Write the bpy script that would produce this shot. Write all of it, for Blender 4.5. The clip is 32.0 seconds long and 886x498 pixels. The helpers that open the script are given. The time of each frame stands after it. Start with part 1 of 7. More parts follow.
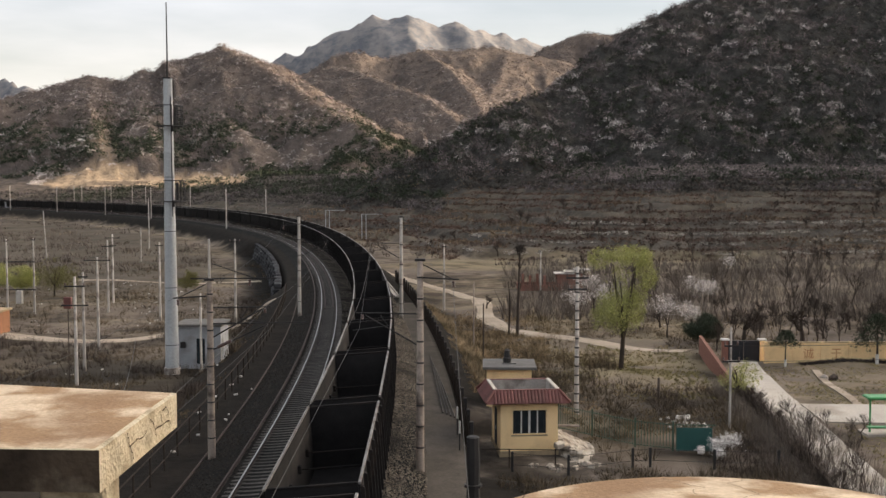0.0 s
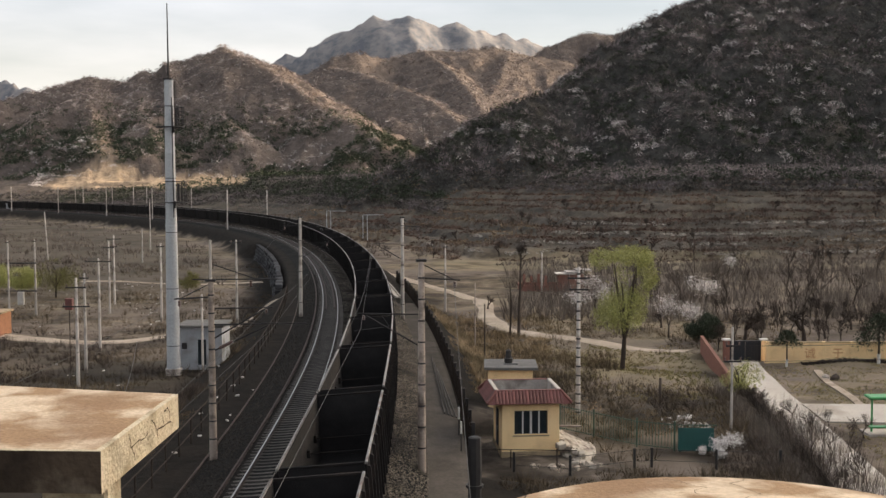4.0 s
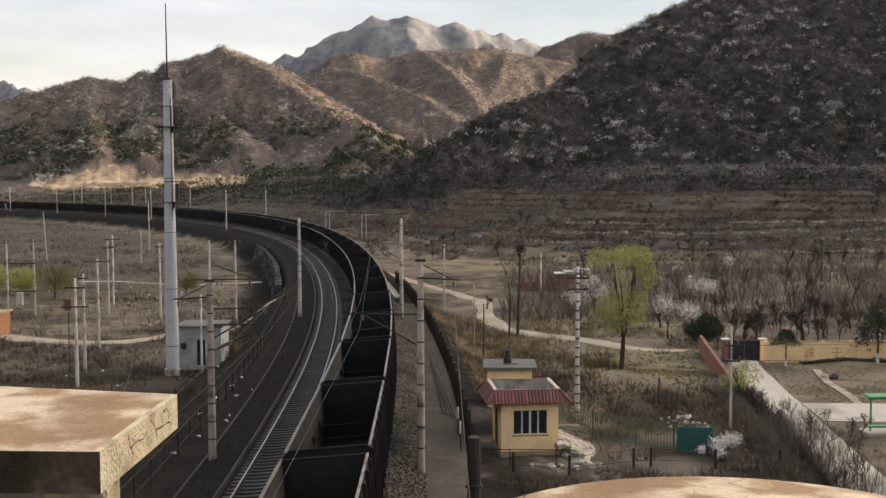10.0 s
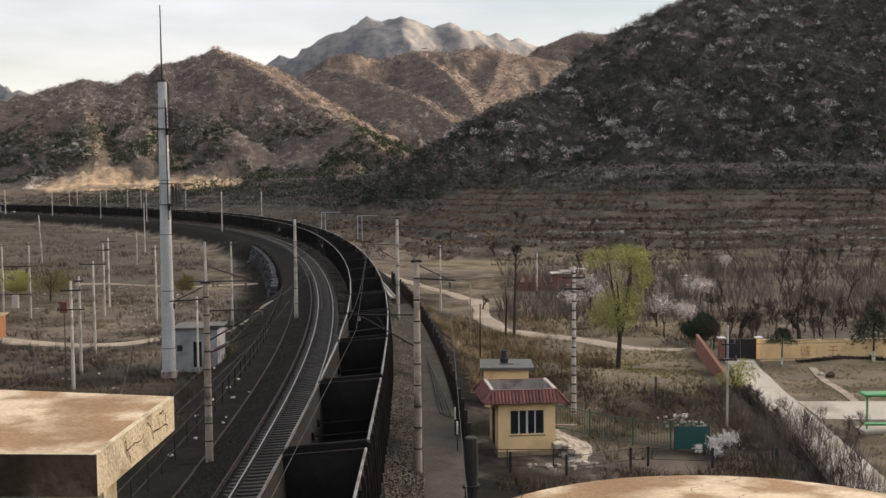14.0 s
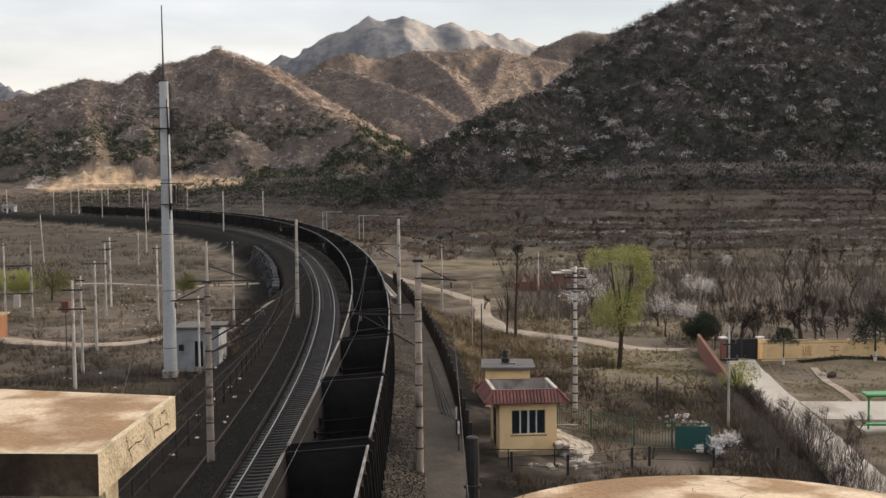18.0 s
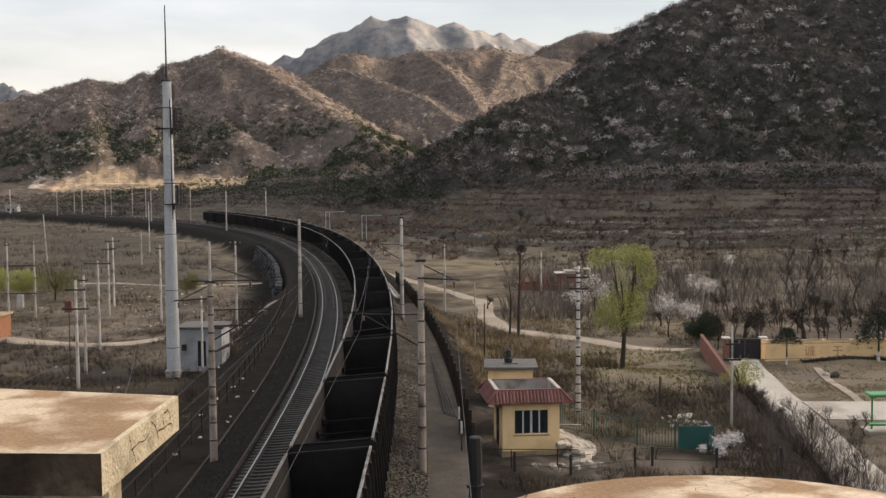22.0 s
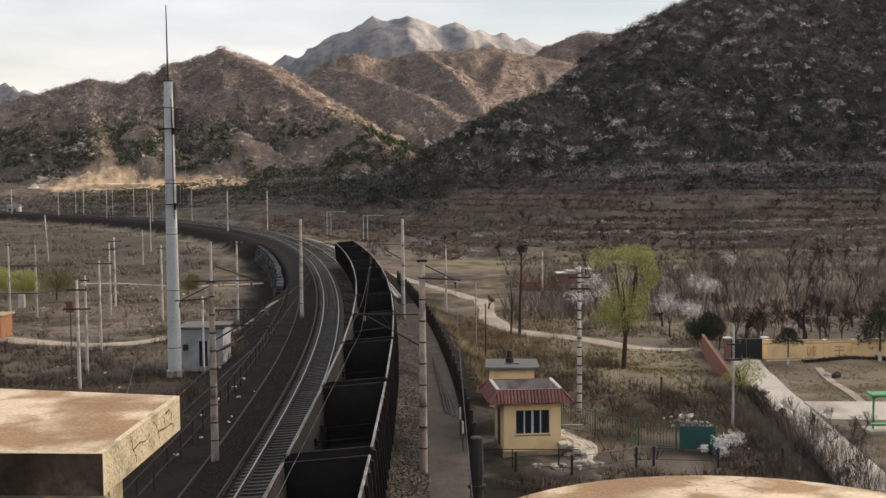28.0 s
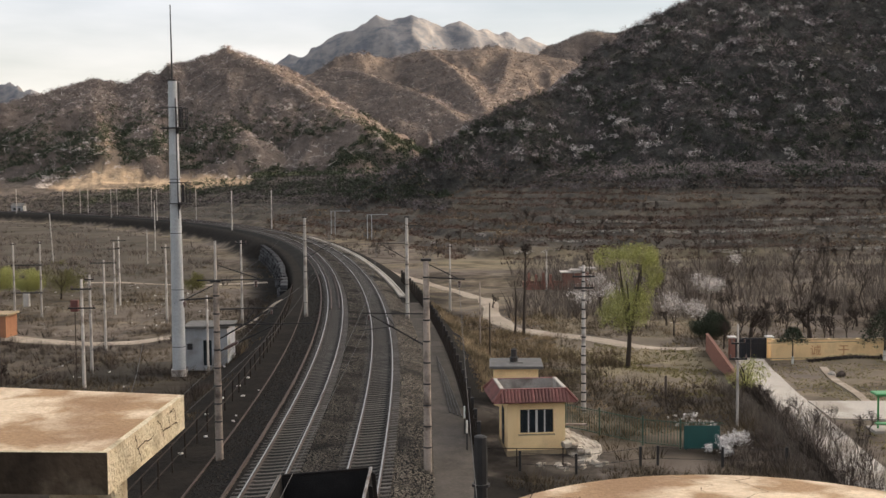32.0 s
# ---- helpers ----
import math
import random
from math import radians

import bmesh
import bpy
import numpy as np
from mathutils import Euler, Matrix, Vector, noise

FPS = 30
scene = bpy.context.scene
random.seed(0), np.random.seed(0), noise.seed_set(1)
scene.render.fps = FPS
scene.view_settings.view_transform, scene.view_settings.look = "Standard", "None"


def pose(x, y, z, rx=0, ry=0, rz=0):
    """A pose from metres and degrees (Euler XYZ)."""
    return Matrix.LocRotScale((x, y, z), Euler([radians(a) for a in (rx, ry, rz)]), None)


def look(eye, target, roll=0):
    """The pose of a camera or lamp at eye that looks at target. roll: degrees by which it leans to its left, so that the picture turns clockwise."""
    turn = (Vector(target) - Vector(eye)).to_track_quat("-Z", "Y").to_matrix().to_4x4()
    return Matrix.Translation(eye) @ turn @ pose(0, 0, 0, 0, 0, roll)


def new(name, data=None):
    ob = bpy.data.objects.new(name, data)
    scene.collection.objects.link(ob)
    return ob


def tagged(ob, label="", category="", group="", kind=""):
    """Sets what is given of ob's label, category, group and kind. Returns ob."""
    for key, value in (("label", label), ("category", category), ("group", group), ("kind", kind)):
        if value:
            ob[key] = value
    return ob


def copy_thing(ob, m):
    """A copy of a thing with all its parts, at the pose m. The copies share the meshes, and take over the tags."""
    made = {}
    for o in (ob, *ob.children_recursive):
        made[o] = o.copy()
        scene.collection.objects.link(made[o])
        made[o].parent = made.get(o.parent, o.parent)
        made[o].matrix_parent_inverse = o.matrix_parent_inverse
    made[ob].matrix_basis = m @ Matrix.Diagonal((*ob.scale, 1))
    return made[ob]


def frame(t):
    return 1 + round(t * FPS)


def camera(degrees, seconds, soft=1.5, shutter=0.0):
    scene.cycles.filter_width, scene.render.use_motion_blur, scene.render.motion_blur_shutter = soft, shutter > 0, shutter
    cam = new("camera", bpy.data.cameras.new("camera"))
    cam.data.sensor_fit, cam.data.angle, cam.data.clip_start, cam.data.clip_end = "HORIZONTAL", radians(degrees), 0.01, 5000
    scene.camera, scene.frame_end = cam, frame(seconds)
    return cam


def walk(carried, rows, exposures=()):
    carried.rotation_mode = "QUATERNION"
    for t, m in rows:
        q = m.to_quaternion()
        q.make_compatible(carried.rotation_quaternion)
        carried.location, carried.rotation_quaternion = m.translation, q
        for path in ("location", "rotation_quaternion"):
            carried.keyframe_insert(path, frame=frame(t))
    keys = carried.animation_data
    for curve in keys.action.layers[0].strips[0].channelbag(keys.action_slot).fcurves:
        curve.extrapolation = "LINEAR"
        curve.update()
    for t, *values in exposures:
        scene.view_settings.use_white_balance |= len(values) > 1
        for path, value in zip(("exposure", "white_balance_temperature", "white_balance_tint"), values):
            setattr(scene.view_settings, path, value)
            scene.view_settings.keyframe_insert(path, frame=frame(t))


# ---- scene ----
cam = camera(44.85, 32.0)
EYE = (0.0, 0.0, 12.7)
# hand-held at one spot on the footbridge: seconds, tilt, lean and turn in degrees
TURNS = [(0, 86.356, -0, 0), (0.5, 86.359, -0, 0.003), (1, 86.356, -0, 0), (1.5, 86.354, 0.038, 0.028), (2, 86.372, 0.07, 0.028), (2.5, 86.374, 0.088, 0.014), (3, 86.374, 0.08, 0.006), (3.5, 86.38, 0.093, 0.044), (5.5, 86.385, 0.154, 0.037), (6, 86.385, 0.167, 0.031), (6.5, 86.386, 0.154, 0.018), (7, 86.385, 0.167, 0.056), (7.5, 86.378, 0.194, 0.057), (8, 86.382, 0.162, -0.013), (8.5, 86.379, 0.182, -0.034), (9, 86.375, 0.201, -0.021), (9.5, 86.377, 0.21, -0.022), (10, 86.376, 0.17, -0.003), (10.5, 86.378, 0.187, 0.021), (11, 86.373, 0.18, -0.023), (11.5, 86.366, 0.145, -0.102), (12, 86.377, 0.342, -0.061), (12.5, 86.392, 0.477, -0.109), (13, 86.392, 0.47, -0.153), (13.5, 86.395, 0.48, -0.153), (14, 86.402, 0.487, -0.237), (14.5, 86.437, 0.45, -0.276), (16.5, 86.412, 0.462, -0.227), (17, 86.424, 0.458, -0.204), (17.5, 86.416, 0.445, -0.124), (18, 86.39, 0.458, -0.16), (18.5, 86.393, 0.484, -0.09), (19, 86.394, 0.494, -0.113), (19.5, 86.395, 0.494, -0.077), (20, 86.395, 0.477, -0.104), (20.5, 86.394, 0.495, -0.129), (21, 86.391, 0.451, -0.127), (21.5, 86.386, 0.449, -0.06), (22, 86.385, 0.467, -0.008), (22.5, 86.378, 0.494, -0.027), (23, 86.386, 0.46, 0.039), (23.5, 86.391, 0.476, 0.066), (24, 86.388, 0.47, 0.047), (24.5, 86.384, 0.452, 0.045), (25, 86.383, 0.45, 0.034), (25.5, 86.359, 0.49, -0.026), (27.5, 86.388, 0.464, -0.03), (28, 86.388, 0.473, 0.058), (28.5, 86.389, 0.467, 0.081), (29, 86.389, 0.494, 0.175), (29.5, 86.389, 0.492, 0.17), (30, 86.389, 0.505, 0.211), (30.5, 86.386, 0.482, 0.176), (31, 86.353, 0.479, 0.21), (31.5, 86.345, 0.483, 0.26), (32, 86.344, 0.504, 0.275)]
walk(cam, [(t, pose(*EYE, rx, ry, rz)) for t, rx, ry, rz in TURNS], exposures=[(0.0, 0.27), (32.0, 0.27)])

# ---- world and sun ----
SUN_AZ, SUN_EL = radians(68), radians(12.0)
world = bpy.data.worlds.new("world")
scene.world = world
world.use_nodes = True
wn, wl = world.node_tree.nodes, world.node_tree.links
wn.clear()
w_out, w_mix = wn.new("ShaderNodeOutputWorld"), wn.new("ShaderNodeMixShader")
w_sky, w_bg, w_cloud = wn.new("ShaderNodeTexSky"), wn.new("ShaderNodeBackground"), wn.new("ShaderNodeBackground")
w_sky.sky_type, w_sky.sun_disc = "NISHITA", False
w_sky.sun_elevation, w_sky.sun_rotation = SUN_EL, SUN_AZ
w_bg.inputs["Strength"].default_value = 0.1
w_geo, w_map, w_noise, w_ramp = wn.new("ShaderNodeTexCoord"), wn.new("ShaderNodeMapping"), wn.new("ShaderNodeTexNoise"), wn.new("ShaderNodeValToRGB")
w_map.inputs["Scale"].default_value = (2.2, 2.2, 11.0)
w_noise.inputs["Scale"].default_value, w_noise.inputs["Detail"].default_value = 1.3, 6.0
w_ramp.color_ramp.elements[0].position, w_ramp.color_ramp.elements[1].position = 0.34, 0.62
w_ramp.color_ramp.elements[0].color, w_ramp.color_ramp.elements[1].color = (0.55, 0.55, 0.55, 1), (0.97, 0.97, 0.97, 1)
# thin cloud, cool overhead and warmer and brighter towards the low sun
w_dot, w_near, w_tint, w_str = wn.new("ShaderNodeVectorMath"), wn.new("ShaderNodeMapRange"), wn.new("ShaderNodeMix"), wn.new("ShaderNodeMapRange")
w_dot.operation, w_tint.data_type = "DOT_PRODUCT", "RGBA"
w_dot.inputs[1].default_value = (math.sin(SUN_AZ) * math.cos(SUN_EL), math.cos(SUN_AZ) * math.cos(SUN_EL), math.sin(SUN_EL))
w_near.interpolation_type = "SMOOTHSTEP"
w_near.inputs["From Min"].default_value, w_near.inputs["From Max"].default_value = 0.68, 1.0
w_str.inputs["To Min"].default_value, w_str.inputs["To Max"].default_value = 0.99, 13.0
w_tint.inputs["A"].default_value, w_tint.inputs["B"].default_value = (0.83, 0.845, 0.86, 1), (1.0, 0.81, 0.58, 1)
wl.new(w_geo.outputs["Generated"], w_dot.inputs[0])
wl.new(w_dot.outputs["Value"], w_near.inputs["Value"])
wl.new(w_near.outputs["Result"], w_tint.inputs["Factor"])
wl.new(w_near.outputs["Result"], w_str.inputs["Value"])
# cream low over the hills, cooler grey higher up
w_sep, w_up, w_base = wn.new("ShaderNodeSeparateXYZ"), wn.new("ShaderNodeMapRange"), wn.new("ShaderNodeMix")
w_base.data_type = "RGBA"
w_up.interpolation_type = "SMOOTHSTEP"
w_up.inputs["From Min"].default_value, w_up.inputs["From Max"].default_value = 0.07, 0.19
w_base.inputs["A"].default_value, w_base.inputs["B"].default_value = (0.92, 0.875, 0.815, 1), (0.815, 0.83, 0.875, 1)
wl.new(w_geo.outputs["Generated"], w_sep.inputs["Vector"])
wl.new(w_sep.outputs["Z"], w_up.inputs["Value"])
wl.new(w_up.outputs["Result"], w_base.inputs["Factor"])
wl.new(w_base.outputs["Result"], w_tint.inputs["A"])
wl.new(w_tint.outputs["Result"], w_cloud.inputs["Color"])
wl.new(w_str.outputs["Result"], w_cloud.inputs["Strength"])
wl.new(w_geo.outputs["Generated"], w_map.inputs["Vector"])
wl.new(w_map.outputs["Vector"], w_noise.inputs["Vector"])
wl.new(w_noise.outputs["Fac"], w_ramp.inputs["Fac"])
wl.new(w_ramp.outputs["Color"], w_mix.inputs["Fac"])
wl.new(w_sky.outputs["Color"], w_bg.inputs["Color"])
wl.new(w_bg.outputs["Background"], w_mix.inputs[1])
wl.new(w_cloud.outputs["Background"], w_mix.inputs[2])
wl.new(w_mix.outputs["Shader"], w_out.inputs["Surface"])

sun = new("sun", bpy.data.lights.new("sun", "SUN"))
sun.data.energy, sun.data.angle, sun.data.color = 8.0, radians(0.8), (1.0, 0.77, 0.54)
sun_to = Vector((math.sin(SUN_AZ) * math.cos(SUN_EL), math.cos(SUN_AZ) * math.cos(SUN_EL), math.sin(SUN_EL)))
sun.matrix_world = look(sun_to * 200, (0, 0, 0))


# ---- materials ----
def material(name, base, second=None, rough=0.85, metal=0.0, scale=3.0, fine=25.0, bump=0.3, stain=None, stain_scale=0.6, spread=0.5, per_object=0.0, per_island=0.0, detail=6.0):
    """Two-scale procedural surface: base and second mixed by noise, with stains, grain and relief."""
    m = bpy.data.materials.new(name)
    m.use_nodes = True
    n, l = m.node_tree.nodes, m.node_tree.links
    b = n["Principled BSDF"]
    b.inputs["Roughness"].default_value, b.inputs["Metallic"].default_value = rough, metal
    b.inputs["Specular IOR Level"].default_value = 0.08 if rough > 0.75 and not metal else 0.5
    tc = n.new("ShaderNodeTexCoord")
    big, small = n.new("ShaderNodeTexNoise"), n.new("ShaderNodeTexNoise")
    big.inputs["Scale"].default_value, big.inputs["Detail"].default_value = scale, detail
    small.inputs["Scale"].default_value, small.inputs["Detail"].default_value = fine, 4.0
    for k in (big, small):
        l.new(tc.outputs["Object"], k.inputs["Vector"])
    ramp = n.new("ShaderNodeMapRange")
    ramp.inputs["From Min"].default_value, ramp.inputs["From Max"].default_value = 0.5 - spread / 2, 0.5 + spread / 2
    l.new(big.outputs["Fac"], ramp.inputs["Value"])
    mix = n.new("ShaderNodeMix")
    mix.data_type = "RGBA"
    mix.inputs["A"].default_value = (*base, 1)
    mix.inputs["B"].default_value = (*(second or [c * 0.7 for c in base]), 1)
    l.new(ramp.outputs["Result"], mix.inputs["Factor"])
    colour = mix.outputs["Result"]
    if stain:
        st, sr, sm = n.new("ShaderNodeTexNoise"), n.new("ShaderNodeMapRange"), n.new("ShaderNodeMix")
        st.inputs["Scale"].default_value, st.inputs["Detail"].default_value = stain_scale, 8.0
        sr.inputs["From Min"].default_value, sr.inputs["From Max"].default_value = 0.5, 0.66
        sm.data_type = "RGBA"
        sm.inputs["B"].default_value = (*stain, 1)
        l.new(tc.outputs["Object"], st.inputs["Vector"])
        l.new(st.outputs["Fac"], sr.inputs["Value"])
        l.new(sr.outputs["Result"], sm.inputs["Factor"])
        l.new(colour, sm.inputs["A"])
        colour = sm.outputs["Result"]
    grain, hsv = n.new("ShaderNodeMapRange"), n.new("ShaderNodeHueSaturation")
    grain.inputs["To Min"].default_value, grain.inputs["To Max"].default_value = 0.65, 1.35
    l.new(small.outputs["Fac"], grain.inputs["Value"])
    value = grain.outputs["Result"]
    for amount, node, socket in ((per_object, "ShaderNodeObjectInfo", "Random"), (per_island, "ShaderNodeNewGeometry", "Random Per Island")):
        if amount:
            info, rng, mul = n.new(node), n.new("ShaderNodeMapRange"), n.new("ShaderNodeMath")
            rng.inputs["To Min"].default_value, rng.inputs["To Max"].default_value = 1 - amount, 1 + amount
            mul.operation = "MULTIPLY"
            l.new(info.outputs[socket], rng.inputs["Value"])
            l.new(rng.outputs["Result"], mul.inputs[0])
            l.new(value, mul.inputs[1])
            value = mul.outputs[0]
    l.new(value, hsv.inputs["Value"])
    l.new(colour, hsv.inputs["Color"])
    l.new(hsv.outputs["Color"], b.inputs["Base Color"])
    if bump:
        bp = n.new("ShaderNodeBump")
        bp.inputs["Strength"].default_value, bp.inputs["Distance"].default_value = bump, 0.02
        l.new(small.outputs["Fac"], bp.inputs["Height"])
        l.new(bp.outputs["Normal"], b.inputs["Normal"])
    return m


M_STEEL_DARK = material("coal_blackened_steel", (0.014, 0.013, 0.0135), (0.021, 0.019, 0.019), 0.8, 0.0, 1.3, 14, 0.3, (0.027, 0.022, 0.02), 0.9, per_object=0.25)
M_WAGON_IN = material("dusty_wagon_inside", (0.038, 0.034, 0.032), (0.016, 0.015, 0.015), 0.85, 0.0, 0.9, 16, 0.3, (0.018, 0.017, 0.017), 0.5, per_object=0.2)
M_COAL = material("coal_dust_floor", (0.016, 0.0152, 0.0158), (0.024, 0.0225, 0.0225), 0.9, 0.0, 2.0, 22, 0.6, per_object=0.2)
M_RIM = material("worn_rim_steel", (0.30, 0.285, 0.27), (0.1, 0.09, 0.085), 0.5, 0.3, 2.0, 20, 0.15, (0.10, 0.06, 0.045), 1.2, per_object=0.2)
M_RAIL = material("polished_rail", (0.42, 0.405, 0.39), (0.3, 0.285, 0.27), 0.36, 1.0, 3, 30, 0.05)
M_RAIL_WEB = material("rusty_rail_web", (0.075, 0.05, 0.04), (0.05, 0.035, 0.03), 0.8, 0.2, 3, 30, 0.2)
M_SLEEPER = material("concrete_sleeper", (0.15, 0.138, 0.127), (0.06, 0.055, 0.05), 0.9, 0, 2, 20, 0.2, per_object=0.2)
M_BALLAST = material("ballast_stone", (0.23, 0.195, 0.155), (0.11, 0.095, 0.08), 0.95, 0, 0.5, 9, 1.0, (0.045, 0.041, 0.038), 0.13, per_island=0.5)
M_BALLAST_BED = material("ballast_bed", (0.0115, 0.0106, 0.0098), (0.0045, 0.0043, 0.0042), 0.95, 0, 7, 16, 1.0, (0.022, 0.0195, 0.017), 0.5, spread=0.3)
M_CONCRETE = material("pole_concrete", (0.5, 0.46, 0.42), (0.33, 0.3, 0.275), 0.9, 0, 1.2, 14, 0.2, (0.14, 0.115, 0.1), 0.7, per_object=0.2)
M_MAST = material("weathered_mast_concrete", (0.36, 0.3, 0.26), (0.2, 0.165, 0.14), 0.9, 0, 0.7, 12, 0.3, (0.045, 0.036, 0.031), 1.1, per_object=0.2)
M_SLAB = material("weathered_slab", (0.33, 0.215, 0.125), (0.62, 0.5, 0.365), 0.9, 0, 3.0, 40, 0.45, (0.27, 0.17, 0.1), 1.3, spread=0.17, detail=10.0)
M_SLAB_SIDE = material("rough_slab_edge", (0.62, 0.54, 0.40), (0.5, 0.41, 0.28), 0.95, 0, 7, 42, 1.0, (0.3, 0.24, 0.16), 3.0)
# grime, with the shade of faces turned from the sun put into the colour
M_SLAB_DARK = material("grimy_shaded_slab", (0.075, 0.056, 0.04), (0.028, 0.021, 0.016), 0.95, 0, 4, 24, 0.6, (0.17, 0.14, 0.105), 3.5, spread=0.3)
M_GALV = material("galvanised_steel", (0.46, 0.475, 0.49), (0.36, 0.372, 0.385), 0.6, 0.15, 0.6, 9, 0.06, per_object=0.1)
M_IRON = material("dark_iron", (0.045, 0.042, 0.042), (0.03, 0.028, 0.028), 0.7, 0.4, 3, 30, 0.1)
M_FENCE = material("weathered_fence_steel", (0.045, 0.036, 0.031), (0.026, 0.021, 0.018), 0.85, 0.0, 3, 30, 0.1, per_object=0.2)
M_YELLOW = material("yellow_render", (0.93, 0.69, 0.39), (0.88, 0.63, 0.34), 0.9, 0, 0.8, 25, 0.15, (0.78, 0.56, 0.31), 0.9)
M_PLINTH = material("stained_plinth", (0.42, 0.32, 0.2), (0.25, 0.2, 0.14), 0.95, 0, 2, 20, 0.2)
M_TILE = material("red_roof_tile", (0.17, 0.06, 0.05), (0.12, 0.045, 0.04), 0.7, 0, 2, 20, 0.2, per_object=0.3)
M_ROOF_GREY = material("grey_flat_roof", (0.17, 0.165, 0.16), (0.11, 0.105, 0.1), 0.95, 0, 1.5, 18, 0.3)
M_GLASS = material("dark_window_glass", (0.016, 0.021, 0.026), (0.035, 0.045, 0.052), 0.08, 0, 1, 3, 0.0)
M_WHITE = material("white_frame_paint", (0.66, 0.65, 0.62), (0.54, 0.53, 0.5), 0.6, 0, 3, 25, 0.1)
M_LIME = material("whitewashed_wall", (0.4, 0.41, 0.43), (0.27, 0.278, 0.29), 0.9, 0, 1, 18, 0.2, (0.22, 0.21, 0.2), 0.6)
M_BRICK = material("red_brick", (0.26, 0.13, 0.1), (0.19, 0.1, 0.08), 0.9, 0, 3, 30, 0.3, per_object=0.3)
M_PAVE = material("pale_concrete_road", (0.47, 0.43, 0.38), (0.38, 0.345, 0.305), 0.92, 0, 0.5, 9, 0.15, (0.3, 0.26, 0.215), 0.25)
M_DIRT_PATH = material("pale_dirt_path", (0.42, 0.355, 0.285), (0.25, 0.205, 0.16), 0.95, 0, 0.4, 5, 0.4, (0.26, 0.21, 0.165), 0.2)
M_GREEN_SIGN = material("dark_green_board", (0.012, 0.085, 0.075), (0.015, 0.065, 0.06), 0.55, 0, 1, 20, 0.05)
M_GREEN_RAIL = material("bright_green_paint", (0.055, 0.3, 0.1), (0.045, 0.24, 0.08), 0.5, 0, 2, 20, 0.05)
M_RED_TEXT = material("faded_red_paint", (0.5, 0.2, 0.1), (0.58, 0.3, 0.14), 0.9, 0, 4, 20, 0.0)
M_BARK = material("grey_bark", (0.075, 0.06, 0.05), (0.05, 0.04, 0.034), 0.95, 0, 4, 30, 0.6, per_object=0.15)
M_TWIG = material("bare_twigs", (0.215, 0.18, 0.152), (0.125, 0.105, 0.09), 0.95, 0, 0.05, 1.0, 0.0, (0.08, 0.064, 0.052), 0.07, per_island=0.35)
M_WILLOW = material("young_willow_leaf", (0.37, 0.365, 0.11), (0.27, 0.28, 0.085), 0.7, 0, 0.8, 6, 0.0, per_island=0.35)
M_BLOSSOM = material("pale_blossom", (0.87, 0.82, 0.78), (0.74, 0.66, 0.61), 0.85, 0, 0.6, 5, 0.0, per_island=0.3)
M_DARKGRASS = material("dark_dead_grass", (0.115, 0.09, 0.062), (0.055, 0.044, 0.03), 0.95, 0, 0.08, 1.0, 0.0, (0.165, 0.125, 0.078), 0.09, per_island=0.4)
M_MIDGRASS = material("brown_dead_grass", (0.21, 0.163, 0.102), (0.125, 0.1, 0.062), 0.95, 0, 0.06, 1.0, 0.0, (0.09, 0.068, 0.045), 0.12, per_island=0.4)
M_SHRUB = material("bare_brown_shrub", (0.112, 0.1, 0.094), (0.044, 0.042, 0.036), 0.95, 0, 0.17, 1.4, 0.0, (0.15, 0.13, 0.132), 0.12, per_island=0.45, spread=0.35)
M_DRYGRASS = material("dry_grass", (0.4, 0.3, 0.185), (0.24, 0.178, 0.11), 0.95, 0, 0.06, 1.0, 0.0, (0.12, 0.095, 0.055), 0.09, per_island=0.4)
M_EVERGREEN = material("dark_evergreen", (0.036, 0.045, 0.03), (0.055, 0.065, 0.043), 0.9, 0, 0.12, 0.7, 0.0, per_island=0.45)
M_STONE = material("pale_terrace_stone", (0.62, 0.57, 0.51), (0.19, 0.17, 0.15), 0.95, 0, 0.6, 4, 0.3, per_island=0.45)
M_RUBBISH = material("pale_scrap", (0.6, 0.57, 0.53), (0.4, 0.37, 0.34), 0.9, 0, 2, 8, 0.1, per_object=0.3)
M_WIRE = material("oxidised_wire", (0.04, 0.038, 0.036), (0.03, 0.03, 0.03), 0.6, 0.5, 3, 10, 0.0)
M_INSULATOR = material("brown_porcelain", (0.09, 0.045, 0.035), (0.07, 0.04, 0.03), 0.3, 0, 3, 10, 0.0)


